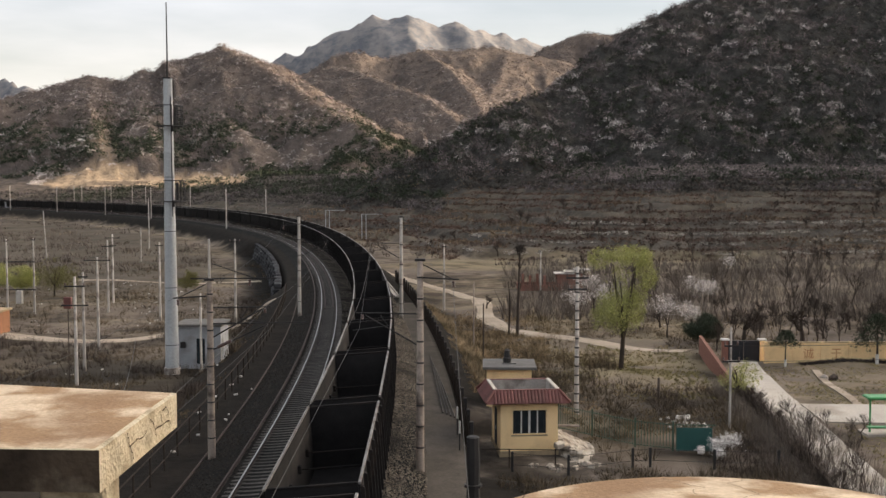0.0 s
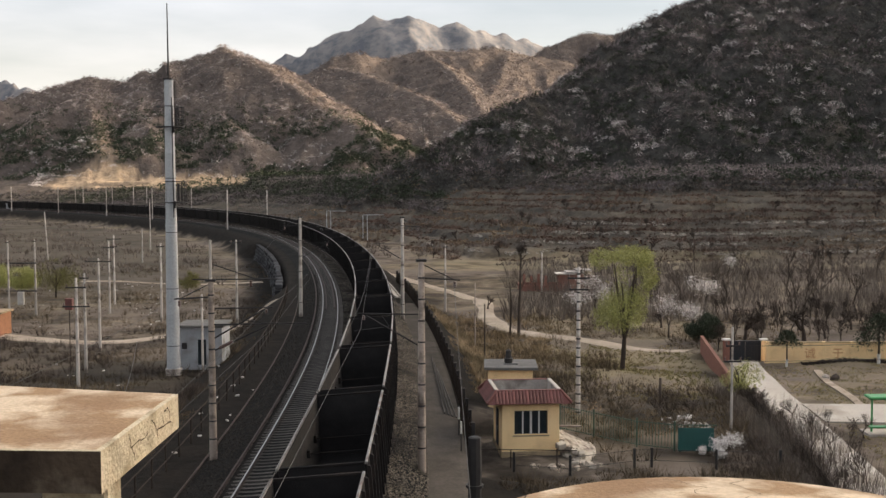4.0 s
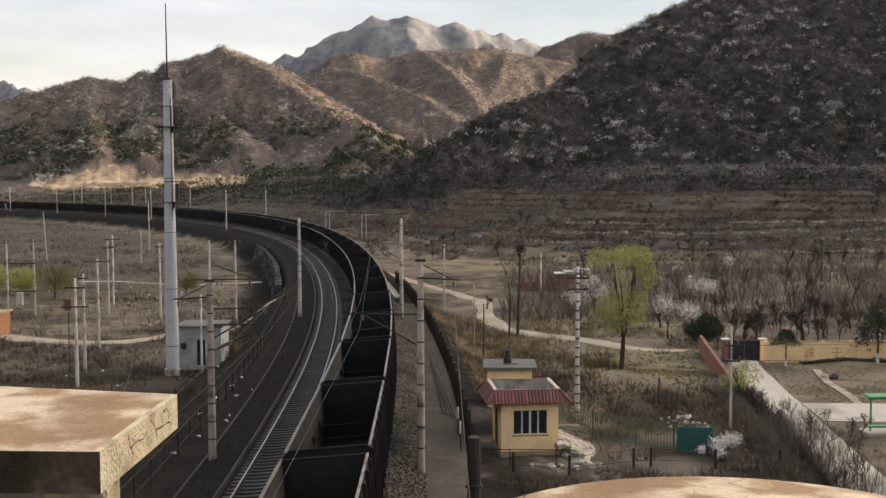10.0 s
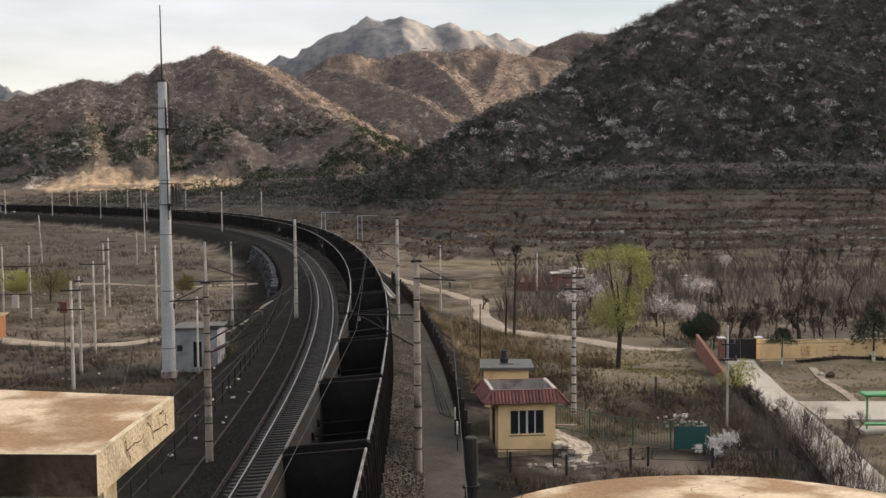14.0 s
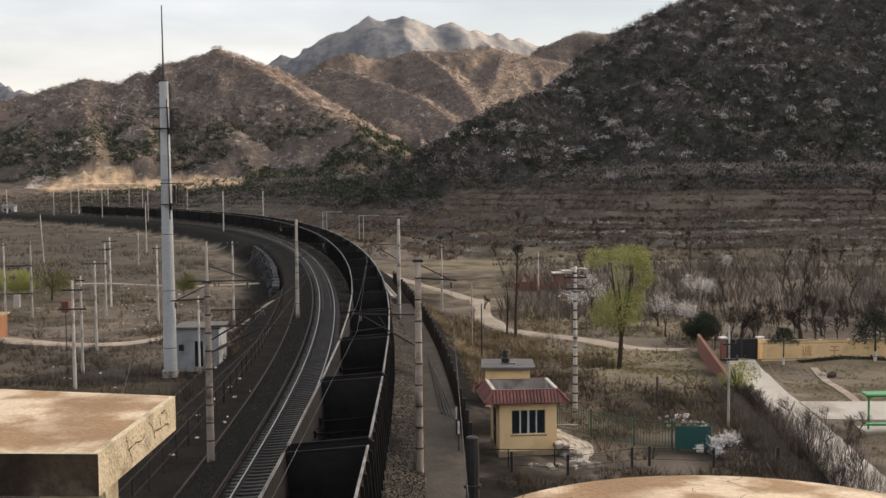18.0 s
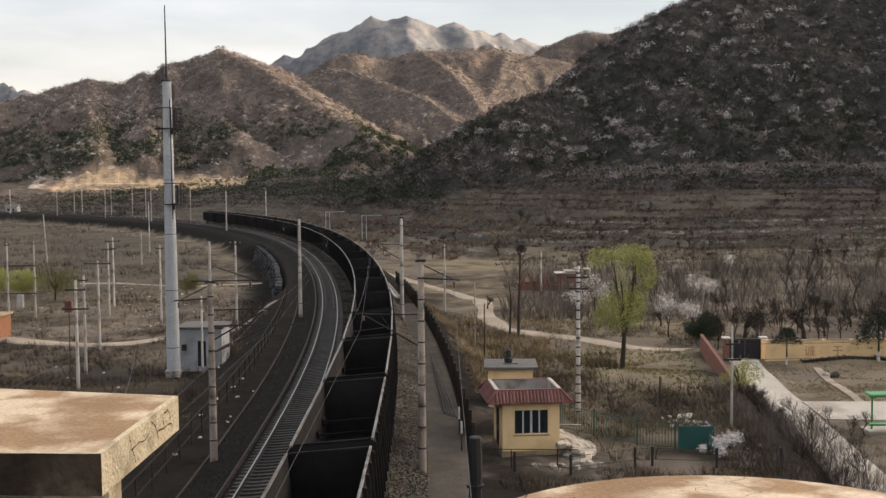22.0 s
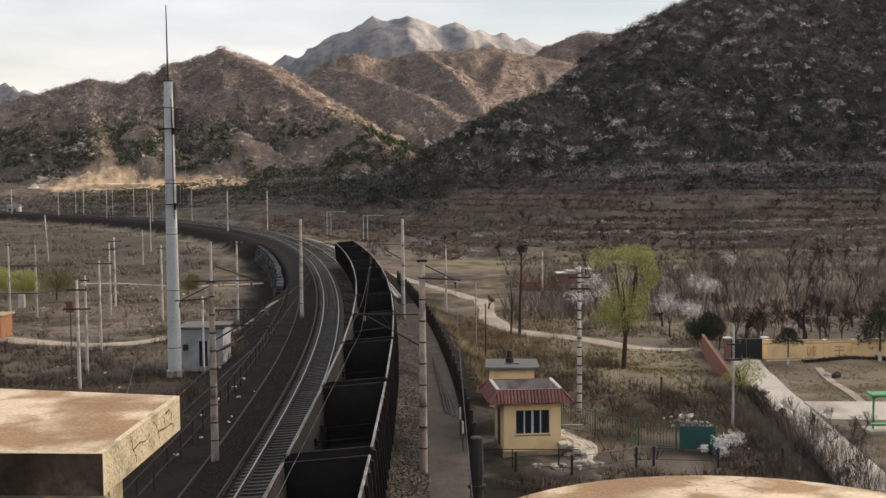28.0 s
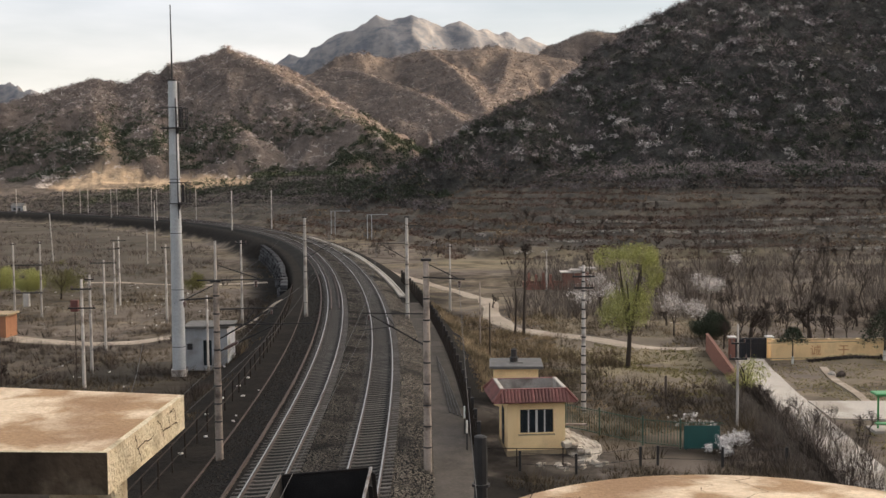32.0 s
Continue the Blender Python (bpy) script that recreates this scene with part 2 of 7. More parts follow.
def ground_material():
    """Dry spring ground: soil, grass and stones; bare soil and pale fields where the land is worked."""
    m = bpy.data.materials.new("dry_valley_ground")
    m.use_nodes = True
    n, l = m.node_tree.nodes, m.node_tree.links
    b = n["Principled BSDF"]
    b.inputs["Roughness"].default_value, b.inputs["Specular IOR Level"].default_value = 0.97, 0.05
    tc = n.new("ShaderNodeTexCoord")

    def noise_of(scale, detail, rough=0.55):
        k = n.new("ShaderNodeTexNoise")
        k.inputs["Scale"].default_value, k.inputs["Detail"].default_value, k.inputs["Roughness"].default_value = scale, detail, rough
        l.new(tc.outputs["Object"], k.inputs["Vector"])
        return k.outputs["Fac"]

    def span(v, lo, hi):
        k = n.new("ShaderNodeMapRange")
        k.inputs["From Min"].default_value, k.inputs["From Max"].default_value = lo, hi
        l.new(v, k.inputs["Value"])
        return k.outputs["Result"]

    def blend(a, c, f):
        k = n.new("ShaderNodeMix")
        k.data_type = "RGBA"
        for socket, v in (("A", a), ("B", c)):
            if isinstance(v, tuple):
                k.inputs[socket].default_value = (*v, 1)
            else:
                l.new(v, k.inputs[socket])
        l.new(f, k.inputs["Factor"])
        return k.outputs["Result"]

    def layer(name):
        k = n.new("ShaderNodeAttribute")
        k.attribute_name = name
        return k.outputs["Fac"]

    soil = blend((0.125, 0.103, 0.085), (0.195, 0.158, 0.127), span(noise_of(0.09, 8), 0.35, 0.65))
    grass = blend((0.21, 0.167, 0.118), (0.13, 0.109, 0.074), span(noise_of(0.35, 7), 0.4, 0.62))
    low = blend(soil, grass, span(noise_of(0.045, 6), 0.42, 0.6))
    low = blend(low, (0.06, 0.048, 0.037), span(noise_of(0.12, 9, 0.7), 0.46, 0.6))
    low = blend(low, (0.21, 0.175, 0.138), span(noise_of(0.075, 8, 0.65), 0.6, 0.7))
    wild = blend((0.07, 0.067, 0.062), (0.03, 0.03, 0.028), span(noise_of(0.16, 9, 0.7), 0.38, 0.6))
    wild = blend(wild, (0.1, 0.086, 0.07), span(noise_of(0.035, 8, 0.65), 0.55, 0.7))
    # farther slopes are paler: dry growth, with part of their sunlight in the colour
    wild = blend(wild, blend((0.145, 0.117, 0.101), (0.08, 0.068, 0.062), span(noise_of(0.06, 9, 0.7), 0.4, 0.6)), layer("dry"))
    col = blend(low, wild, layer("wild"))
    col = blend(col, blend((0.047, 0.041, 0.034), (0.1, 0.087, 0.07), span(noise_of(0.055, 9, 0.7), 0.4, 0.64)), layer("waste"))
    tan = blend((0.52, 0.38, 0.25), (0.25, 0.185, 0.13), span(noise_of(0.13, 9, 0.7), 0.42, 0.62))
    col = blend(col, tan, layer("bare"))
    field = blend((0.34, 0.28, 0.17), (0.24, 0.205, 0.115), span(noise_of(0.1, 6), 0.35, 0.65))
    col = blend(col, field, layer("field"))
    # grey rock of the far peaks, tinted blue so distance haze sits in its colour
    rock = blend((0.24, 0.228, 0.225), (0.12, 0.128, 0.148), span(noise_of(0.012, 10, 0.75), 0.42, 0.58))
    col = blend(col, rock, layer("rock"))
    grime = blend((0.023, 0.0192, 0.016), (0.0105, 0.0092, 0.0081), span(noise_of(0.7, 8, 0.65), 0.35, 0.65))
    col = blend(col, grime, layer("grime"))
    col = blend(col, blend((0.15, 0.126, 0.105), (0.06, 0.05, 0.042), span(noise_of(0.9, 8, 0.65), 0.4, 0.6)), layer("dust"))
    l.new(col, b.inputs["Base Color"])
    bp = n.new("ShaderNodeBump")
    bp.inputs["Strength"].default_value, bp.inputs["Distance"].default_value = 0.6, 0.12
    l.new(noise_of(1.6, 9, 0.7), bp.inputs["Height"])
    # tussocks and hollows a few metres across on the wild slopes
    coarse, gate = n.new("ShaderNodeBump"), n.new("ShaderNodeMath")
    gate.operation = "MULTIPLY"
    gate.inputs[1].default_value = 1.0
    coarse.inputs["Distance"].default_value = 2.2
    l.new(layer("wild"), gate.inputs[0])
    l.new(gate.outputs[0], coarse.inputs["Strength"])
    l.new(noise_of(0.22, 6, 0.65), coarse.inputs["Height"])
    l.new(bp.outputs["Normal"], coarse.inputs["Normal"])
    l.new(coarse.outputs["Normal"], b.inputs["Normal"])
    return m


M_GROUND = ground_material()


# ---- building helpers ----
class Shape:
    """Vertices and faces gathered piece by piece; each piece is closed."""

    def __init__(self):
        self.v, self.f, self.s = [], [], []

    def add(self, verts, faces, slot=0):
        o = len(self.v)
        self.v.extend(tuple(p) for p in verts)
        self.f.extend(tuple(i + o for i in q) for q in faces)
        self.s.extend([slot] * len(faces))
        return self

    def box(self, x0, y0, z0, x1, y1, z1, bevel=0.0, m=None, slot=0):
        if bevel:
            e = bevel
            ring = [(x0 + e, y0), (x1 - e, y0), (x1, y0 + e), (x1, y1 - e), (x1 - e, y1), (x0 + e, y1), (x0, y1 - e), (x0, y0 + e)]
            cx, cy, n = (x0 + x1) / 2, (y0 + y1) / 2, 8
            sx, sy = (x1 - x0 - 2 * e) / max(x1 - x0, 1e-6), (y1 - y0 - 2 * e) / max(y1 - y0, 1e-6)
            inner = [(cx + (x - cx) * sx, cy + (y - cy) * sy) for x, y in ring]
            vs = [(x, y, z0) for x, y in inner] + [(x, y, z0 + e) for x, y in ring] + [(x, y, z1 - e) for x, y in ring] + [(x, y, z1) for x, y in inner]
            fs = [tuple(range(n - 1, -1, -1)), tuple(range(3 * n, 4 * n))]
            for k in range(3):
                fs += [(k * n + i, k * n + (i + 1) % n, (k + 1) * n + (i + 1) % n, (k + 1) * n + i) for i in range(n)]
        else:
            vs = [(x0, y0, z0), (x1, y0, z0), (x1, y1, z0), (x0, y1, z0), (x0, y0, z1), (x1, y0, z1), (x1, y1, z1), (x0, y1, z1)]
            fs = [(3, 2, 1, 0), (4, 5, 6, 7), (0, 1, 5, 4), (1, 2, 6, 5), (2, 3, 7, 6), (3, 0, 4, 7)]
        if m is not None:
            vs = [m @ Vector(p) for p in vs]
        return self.add(vs, fs, slot)

    def tube(self, a, b, r0, r1=None, n=8, slot=0, caps=True):
        a, b = Vector(a), Vector(b)
        r1 = r0 if r1 is None else r1
        d = (b - a).normalized()
        u = d.orthogonal().normalized()
        w = d.cross(u)
        vs = []
        for c, r in ((a, r0), (b, r1)):
            vs += [c + (u * math.cos(2 * math.pi * i / n) + w * math.sin(2 * math.pi * i / n)) * r for i in range(n)]
        fs = [(i, (i + 1) % n, n + (i + 1) % n, n + i) for i in range(n)]
        if caps:
            fs += [tuple(range(n - 1, -1, -1)), tuple(range(n, 2 * n))]
        return self.add(vs, fs, slot)

    def lathe(self, profile, n=16, at=(0, 0, 0), slot=0):
        vs, fs = [], []
        for r, z in profile:
            vs += [(at[0] + r * math.cos(2 * math.pi * i / n), at[1] + r * math.sin(2 * math.pi * i / n), at[2] + z) for i in range(n)]
        for k in range(len(profile) - 1):
            fs += [(k * n + i, k * n + (i + 1) % n, (k + 1) * n + (i + 1) % n, (k + 1) * n + i) for i in range(n)]
        fs += [tuple(range(n - 1, -1, -1)), tuple(range((len(profile) - 1) * n, len(profile) * n))]
        return self.add(vs, fs, slot)

    def mesh(self, name, mats, smooth=False):
        me = bpy.data.meshes.new(name)
        me.from_pydata(self.v, [], self.f)
        for m in mats if isinstance(mats, (list, tuple)) else [mats]:
            me.materials.append(m)
        if any(self.s):
            me.polygons.foreach_set("material_index", self.s)
        if smooth:
            me.polygons.foreach_set("use_smooth", [True] * len(self.f))
        me.update()
        return me


def part(name, shape, mats, parent=None, label="", m=None, smooth=False):
    me = shape if isinstance(shape, bpy.types.Mesh) else shape.mesh(name, mats, smooth)
    ob = new(name, me)
    if parent is not None:
        ob.parent = parent
    if m is not None:
        ob.matrix_basis = m
    return tagged(ob, label)


def thing(name, label, category, m=None, group="", kind=""):
    ob = new(name)
    ob.empty_display_size = 0.3
    if m is not None:
        ob.matrix_basis = m
    return tagged(ob, label, category, group, kind)


def soup(name, verts, faces_per, mats, label, category, kind="stuff", slots=None):
    """One mesh out of a numpy array of triangle or quad corners."""
    me = bpy.data.meshes.new(name)
    n = len(verts)
    me.vertices.add(n)
    me.vertices.foreach_set("co", np.asarray(verts, dtype=np.float32).ravel())
    me.loops.add(n)
    me.loops.foreach_set("vertex_index", np.arange(n, dtype=np.int32))
    k = n // faces_per
    me.polygons.add(k)
    me.polygons.foreach_set("loop_start", np.arange(0, n, faces_per, dtype=np.int32))
    me.polygons.foreach_set("loop_total", np.full(k, faces_per, dtype=np.int32))
    for m in mats if isinstance(mats, (list, tuple)) else [mats]:
        me.materials.append(m)
    me.update(calc_edges=True)
    return tagged(new(name, me), label, category, kind=kind)


# ---- the line of the railway ----
GAUGE, TRACK_GAP, TOP = 1.435, 4.1, 0.0
S_MIN, S_MAX = -1250, 1350
_s = np.arange(0, S_MAX + 1.0)
_k = np.interp(_s, [0, 45, 70, 105, 165, 215, 300, 420, 640, 700], [0, 0.0007, 0.00159, 0.00137, 0.00109, 0.00155, 0.00206, 0.00158, 0.00155, 0])
X0, TH0 = -3.485, 0.00086
_th = TH0 + np.cumsum(_k)
_px, _py = X0 - np.cumsum(np.sin(_th)) + np.sin(_th[0]), np.cumsum(np.cos(_th)) - np.cos(_th[0])
LINE_S = np.concatenate([np.arange(S_MIN, 0.0), _s])
_b = np.arange(S_MIN, 0.0)
LINE_X = np.concatenate([X0 - _b * math.sin(TH0), _px])
LINE_Y = np.concatenate([_b * math.cos(TH0), _py])
LINE_T = np.concatenate([np.full(len(_b), TH0), _th])
CANT = radians(4.4)  # the outer rail lies higher


def on_line(s, off=0.0):
    """A point of the train's track at s metres, off metres to its right, and the heading there."""
    x, y, t = np.interp(s, LINE_S, LINE_X), np.interp(s, LINE_S, LINE_Y), np.interp(s, LINE_S, LINE_T)
    return x + off * np.cos(t), y + off * np.sin(t), t


def line_gap(x, y):
    """Signed distance from the middle of the two tracks; positive to the right of the line."""
    best, sign = np.full(x.shape, 1e9), np.ones(x.shape)
    step = slice(0, None, 12)
    cx, cy, ct = (a[step] for a in on_line(LINE_S, -TRACK_GAP / 2))
    for a, b, c, d in zip(cx[:-1], cy[:-1], cx[1:], cy[1:]):
        ux, uy = c - a, d - b
        q = np.clip(((x - a) * ux + (y - b) * uy) / (ux * ux + uy * uy), 0, 1)
        dx, dy = x - a - q * ux, y - b - q * uy
        dist = np.hypot(dx, dy)
        near = dist < best
        best = np.where(near, dist, best)
        sign = np.where(near, np.where(dx * uy - dy * ux > 0, 1.0, -1.0), sign)
    return best * sign


# ---- terrain ----
def hash01(ix, iy, seed):
    h = (ix.astype(np.int64) * 374761393 + iy.astype(np.int64) * 668265263 + seed * 974711) & 0x7FFFFFFF
    h = ((h ^ (h >> 13)) * 1274126177) & 0x7FFFFFFF
    return ((h ^ (h >> 16)) & 0xFFFF) / 65535.0


def vnoise(x, y, seed=0):
    ix, iy = np.floor(x), np.floor(y)
    fx, fy = x - ix, y - iy
    fx, fy = fx * fx * (3 - 2 * fx), fy * fy * (3 - 2 * fy)
    a, b, c, d = hash01(ix, iy, seed), hash01(ix + 1, iy, seed), hash01(ix, iy + 1, seed), hash01(ix + 1, iy + 1, seed)
    return (a + (b - a) * fx + (c - a) * fy + (a - b - c + d) * fx * fy) * 2 - 1


def fbm(x, y, octaves=4, seed=0):
    out, amp = 0, 1.0
    for k in range(octaves):
        out = out + amp * vnoise(x * 2**k, y * 2**k, seed + k)
        amp *= 0.5
    return out


def smooth(a, b, v):
    q = np.clip((v - a) / (b - a), 0, 1)
    return q * q * (3 - 2 * q)


# crests as (bearing, rise, distance): tangents as seen from the footbridge, and metres
RIDGES = [
    (0.84, 5.0, [(-0.055, 0.006, 415), (0.01, 0.04, 430), (0.053, 0.068, 452), (0.095, 0.081, 471), (0.132, 0.099, 487), (0.158, 0.117, 499), (0.179, 0.135, 508), (0.2, 0.152, 518), (0.224, 0.166, 530), (0.25, 0.175, 537), (0.33, 0.19, 560), (0.45, 0.205, 565), (0.62, 0.1, 560)]),
    # the high shoulder that shades the valley, out of sight to the right
    (2.2, 9.0, [(0.85, 0.37, 860), (1.25, 0.55, 565), (2.8, 1.25, 250), (70, 31, 10), (-2.4, -1.05, -300), (-0.8, -0.35, -900)]),
    (0.58, 14.0, [(-0.62, 0.02, 1000), (-0.414, 0.042, 985), (-0.3825, 0.05, 984), (-0.369, 0.064, 982), (-0.3424, 0.088, 981), (-0.3265, 0.0982, 980), (-0.3083, 0.095, 982), (-0.299, 0.0935, 983), (-0.2756, 0.1022, 985), (-0.2557, 0.0965, 998), (-0.24, 0.101, 1012), (-0.216, 0.113, 1035), (-0.209, 0.1215, 1040), (-0.204, 0.1245, 1044), (-0.1874, 0.1186, 1056), (-0.169, 0.1096, 1072), (-0.151, 0.1, 1088), (-0.128, 0.085, 1109), (-0.115, 0.08, 1120)]),
    (0.62, 6.0, [(-0.2055, 0.122, 1040), (-0.177, 0.1125, 960), (-0.141, 0.0893, 890), (-0.1047, 0.063, 830), (-0.0787, 0.05, 780), (-0.058, 0.037, 740)]),
    (0.62, 6.0, [(-0.2558, 0.0985, 995), (-0.235, 0.0825, 920), (-0.2094, 0.064, 850), (-0.1837, 0.043, 780)]),
    (0.62, 6.0, [(-0.3265, 0.096, 978), (-0.3561, 0.063, 900), (-0.383, 0.032, 830), (-0.42, 0.01, 780)]),
    (0.6, 6.0, [(-0.325, 0.0955, 970), (-0.328, 0.075, 880), (-0.318, 0.036, 770)]),
    (0.6, 6.0, [(-0.276, 0.1, 980), (-0.283, 0.0655, 870), (-0.265, 0.036, 770)]),
    (0.62, 12.0, [(-0.13, 0.096, 1500), (-0.112, 0.1045, 1520), (-0.0986, 0.116, 1540), (-0.0855, 0.12, 1550), (-0.0673, 0.116, 1580), (-0.0517, 0.1128, 1600), (-0.036, 0.1173, 1620), (-0.0203, 0.1218, 1650), (0.0214, 0.1214, 1650), (0.0422, 0.1238, 1680), (0.0526, 0.1227, 1700), (0.0735, 0.1173, 1700), (0.0943, 0.113, 1700), (0.14, 0.105, 1700)]),
    (0.62, 9.0, [(-0.106, 0.104, 1480), (-0.084, 0.1028, 1400), (-0.0632, 0.0947, 1330), (-0.036, 0.0852, 1260), (-0.0152, 0.0767, 1200), (-0.0007, 0.067, 1140), (0.021, 0.05, 1060)]),
    (0.62, 9.0, [(-0.0203, 0.121, 1640), (0.01, 0.1, 1450), (0.03, 0.075, 1250), (0.04, 0.055, 1100)]),
    (0.5, 10.0, [(0.06, 0.12, 1690), (0.05, 0.09, 1450), (0.03, 0.06, 1200)]),
    (0.5, 12.0, [(0.08, 0.107, 2000), (0.0917, 0.1142, 2020), (0.0969, 0.1178, 2030), (0.11, 0.1254, 2050), (0.1204, 0.1315, 2050), (0.1334, 0.137, 2060), (0.1516, 0.1333, 2080), (0.17, 0.1383, 2100), (0.3, 0.16, 2200)]),
    # the hidden ridge behind the near hill, whose shade falls on the ridges to its left
    (0.62, 9.0, [(0.3, 0.095, 980), (0.27, 0.095, 1300), (0.255, 0.1, 1600)]),
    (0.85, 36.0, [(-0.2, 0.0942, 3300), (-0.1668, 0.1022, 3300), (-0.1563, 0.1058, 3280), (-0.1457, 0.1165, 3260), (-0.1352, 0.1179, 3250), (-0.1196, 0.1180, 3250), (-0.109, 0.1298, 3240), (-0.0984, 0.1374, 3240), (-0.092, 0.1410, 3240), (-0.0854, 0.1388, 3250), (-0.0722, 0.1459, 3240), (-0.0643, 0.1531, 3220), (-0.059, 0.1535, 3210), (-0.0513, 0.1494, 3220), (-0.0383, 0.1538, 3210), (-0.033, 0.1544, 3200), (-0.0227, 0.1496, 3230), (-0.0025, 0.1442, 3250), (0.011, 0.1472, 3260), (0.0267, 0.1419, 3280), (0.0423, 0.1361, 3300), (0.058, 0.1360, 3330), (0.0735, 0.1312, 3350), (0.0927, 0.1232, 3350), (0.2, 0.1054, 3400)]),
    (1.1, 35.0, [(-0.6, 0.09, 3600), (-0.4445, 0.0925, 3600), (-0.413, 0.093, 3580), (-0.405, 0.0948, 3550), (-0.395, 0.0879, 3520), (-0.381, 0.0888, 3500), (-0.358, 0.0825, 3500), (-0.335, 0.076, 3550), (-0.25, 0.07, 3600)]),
]


STEP = 1.7


def terrace_phase(x, y, gap):
    """The terraced foot of the hills beyond the fields: its rise, and that in steps."""
    wob = 7 * fbm(x / 60, y / 60, 3, 9)
    ramp = np.clip(np.minimum(y - 218 + wob, np.where(gap > 0, gap, -1) - 26 + wob * 0.6), 0, 122) * 0.155
    return ramp, ramp / STEP


def sandy(x, y, z):
    """How far the dug sandy cut at the foot of the far hill lies bare."""
    r = x / np.maximum(y, 1)
    lim = np.interp(r, [-0.385, -0.361, -0.329, -0.287, -0.28, -0.24, -0.178], [8, 13.5, 27.5, 24.5, 17, 17, 17]) + 1.3 * fbm(x / 14, y / 14, 3, 4)
    side = smooth(-0.385, -0.372, r + 0.006 * fbm(y / 30, x / 30, 2, 8)) * (1 - smooth(-0.19, -0.176, r))
    slope = 0.35 * smooth(-0.342, -0.322, r) * (1 - smooth(-0.312, -0.292, r)) * smooth(18, 24, z) * (1 - smooth(38, 48, z)) * (y > 640) * (y < 860) * np.clip(0.7 + 0.8 * fbm(x / 9, y / 20, 3, 14), 0, 1)
    return np.maximum(slope, side * smooth(8, 10.5, z + 1.2 * fbm(x / 15, y / 15, 3, 3)) * (1 - smooth(-3, 1, z - lim)) * (y > 590) * (y < 800))


def terrain(x, y, layers=False):
    x, y = np.asarray(x, float), np.asarray(y, float)
    gap = line_gap(x, y)
    flat = -1.5 - 2.3 * smooth(52, 112, y) + 0.35 * fbm(x / 14, y / 14, 3, 5) * smooth(9, 20, np.abs(gap))
    ramp, q = terrace_phase(x, y, gap)
    stepped = (np.floor(q) + smooth(0.72, 0.98, q - np.floor(q))) * STEP
    z = flat + np.where(ramp > 0, stepped, 0)
    hill, rocky = np.full(x.shape, -50.0), np.zeros(x.shape)
    for slope, rough, pts in RIDGES:
        P = [(b * d, d, 12.7 + r * d) for b, r, d in pts]
        top, away = np.full(x.shape, -80.0), np.zeros(x.shape)
        for (ax, ay, az), (bx, by, bz) in zip(P[:-1], P[1:]):
            ux, uy = bx - ax, by - ay
            q = np.clip(((x - ax) * ux + (y - ay) * uy) / (ux * ux + uy * uy), 0, 1)
            dist = np.hypot(x - ax - q * ux, y - ay - q * uy)
            h = az + (bz - az) * q - slope * dist * (0.82 + 0.0009 * np.minimum(dist, 200))
            up = h > top
            top, away = np.where(up, h, top), np.where(up, dist, away)
        scale = rough * 7
        long = 2.6 if 10 < rough < 30 else 1.0
        gully = ((1 - np.abs(fbm(x / scale, y / (scale * long), 4, 21))) * 2 - 1.1) * (1.7 if long > 1 else 1.0)
        top = top + rough * gully * smooth(0, rough * (9 if long > 1 else 5), away) + (0.13 if rough > 30 else 0.1) * rough * fbm(x / rough, y / rough, 4, 31)
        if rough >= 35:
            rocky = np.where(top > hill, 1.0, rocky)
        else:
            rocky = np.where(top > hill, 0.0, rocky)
        hill = np.maximum(hill, top)
    wild = smooth(-6, 3, hill - z)
    z = np.maximum(z, hill) + 1.0 * wild * fbm(x / 9, y / 9, 3, 41)
    # benches dug into the sandy cut
    cut = smooth(640, 655, y) * (1 - smooth(750, 775, y)) * smooth(-0.37, -0.345, x / np.maximum(y, 1)) * (1 - smooth(-0.19, -0.175, x / np.maximum(y, 1))) * (y > 100)
    bench = (np.floor(z / 3.2) + smooth(0.6, 0.95, z / 3.2 - np.floor(z / 3.2))) * 3.2 + 0.5 * fbm(x / 6, y / 6, 3, 12)
    z = z + (bench - z) * cut
    # the railway's formation, cut and banked
    a = np.abs(gap)
    walled = smooth(128, 142, y) * (1 - smooth(228, 240, y)) * (gap < 0)
    z = np.where(a < 26, z + (-0.62 - z) * (1 - smooth(6.9, 13.0 - 4.9 * walled, a)), z)
    # levelled ground round the guard hut
    pad = smooth(-0.5, 1.2, x) * (1 - smooth(7.5, 9.5, x)) * smooth(47.5, 50.5, y) * (1 - smooth(59.5, 62.5, y))
    z = z + (-1.56 + 0.05 * fbm(x / 1.5, y / 1.5, 2, 6) - z) * pad
    if not layers:
        return z
    r = x / np.maximum(y, 1)
    bare = sandy(x, y, z)
    wild = np.maximum(wild, 0.65 * smooth(0.5, 3.0, ramp) * smooth(-40, 0, gap))
    lawn = 0.5 * smooth(8, 12, x) * (1 - smooth(22, 24, x)) * smooth(72, 80, y) * (1 - smooth(100, 106, y)) * np.clip(0.6 + fbm(x / 5, y / 5, 3, 19), 0, 1)
    field = 0.22 * smooth(196, 204, y) * (1 - smooth(222, 230, y)) * smooth(-8, 2, x) * (1 - 0.5 * smooth(60, 70, x)) * (gap > 14) + lawn
    grime = 1 - smooth(10.5, 15.0 - 3.5 * smooth(180, 280, y), a + 0.8 * fbm(x / 5, y / 5, 2, 77))
    dark = smooth(6.5, 9.5, x) * (1 - smooth(19, 20, x)) * smooth(30, 40, y) * (1 - smooth(68, 80, y)) * np.clip(0.7 + 0.8 * fbm(x / 4, y / 4, 3, 57), 0, 1)
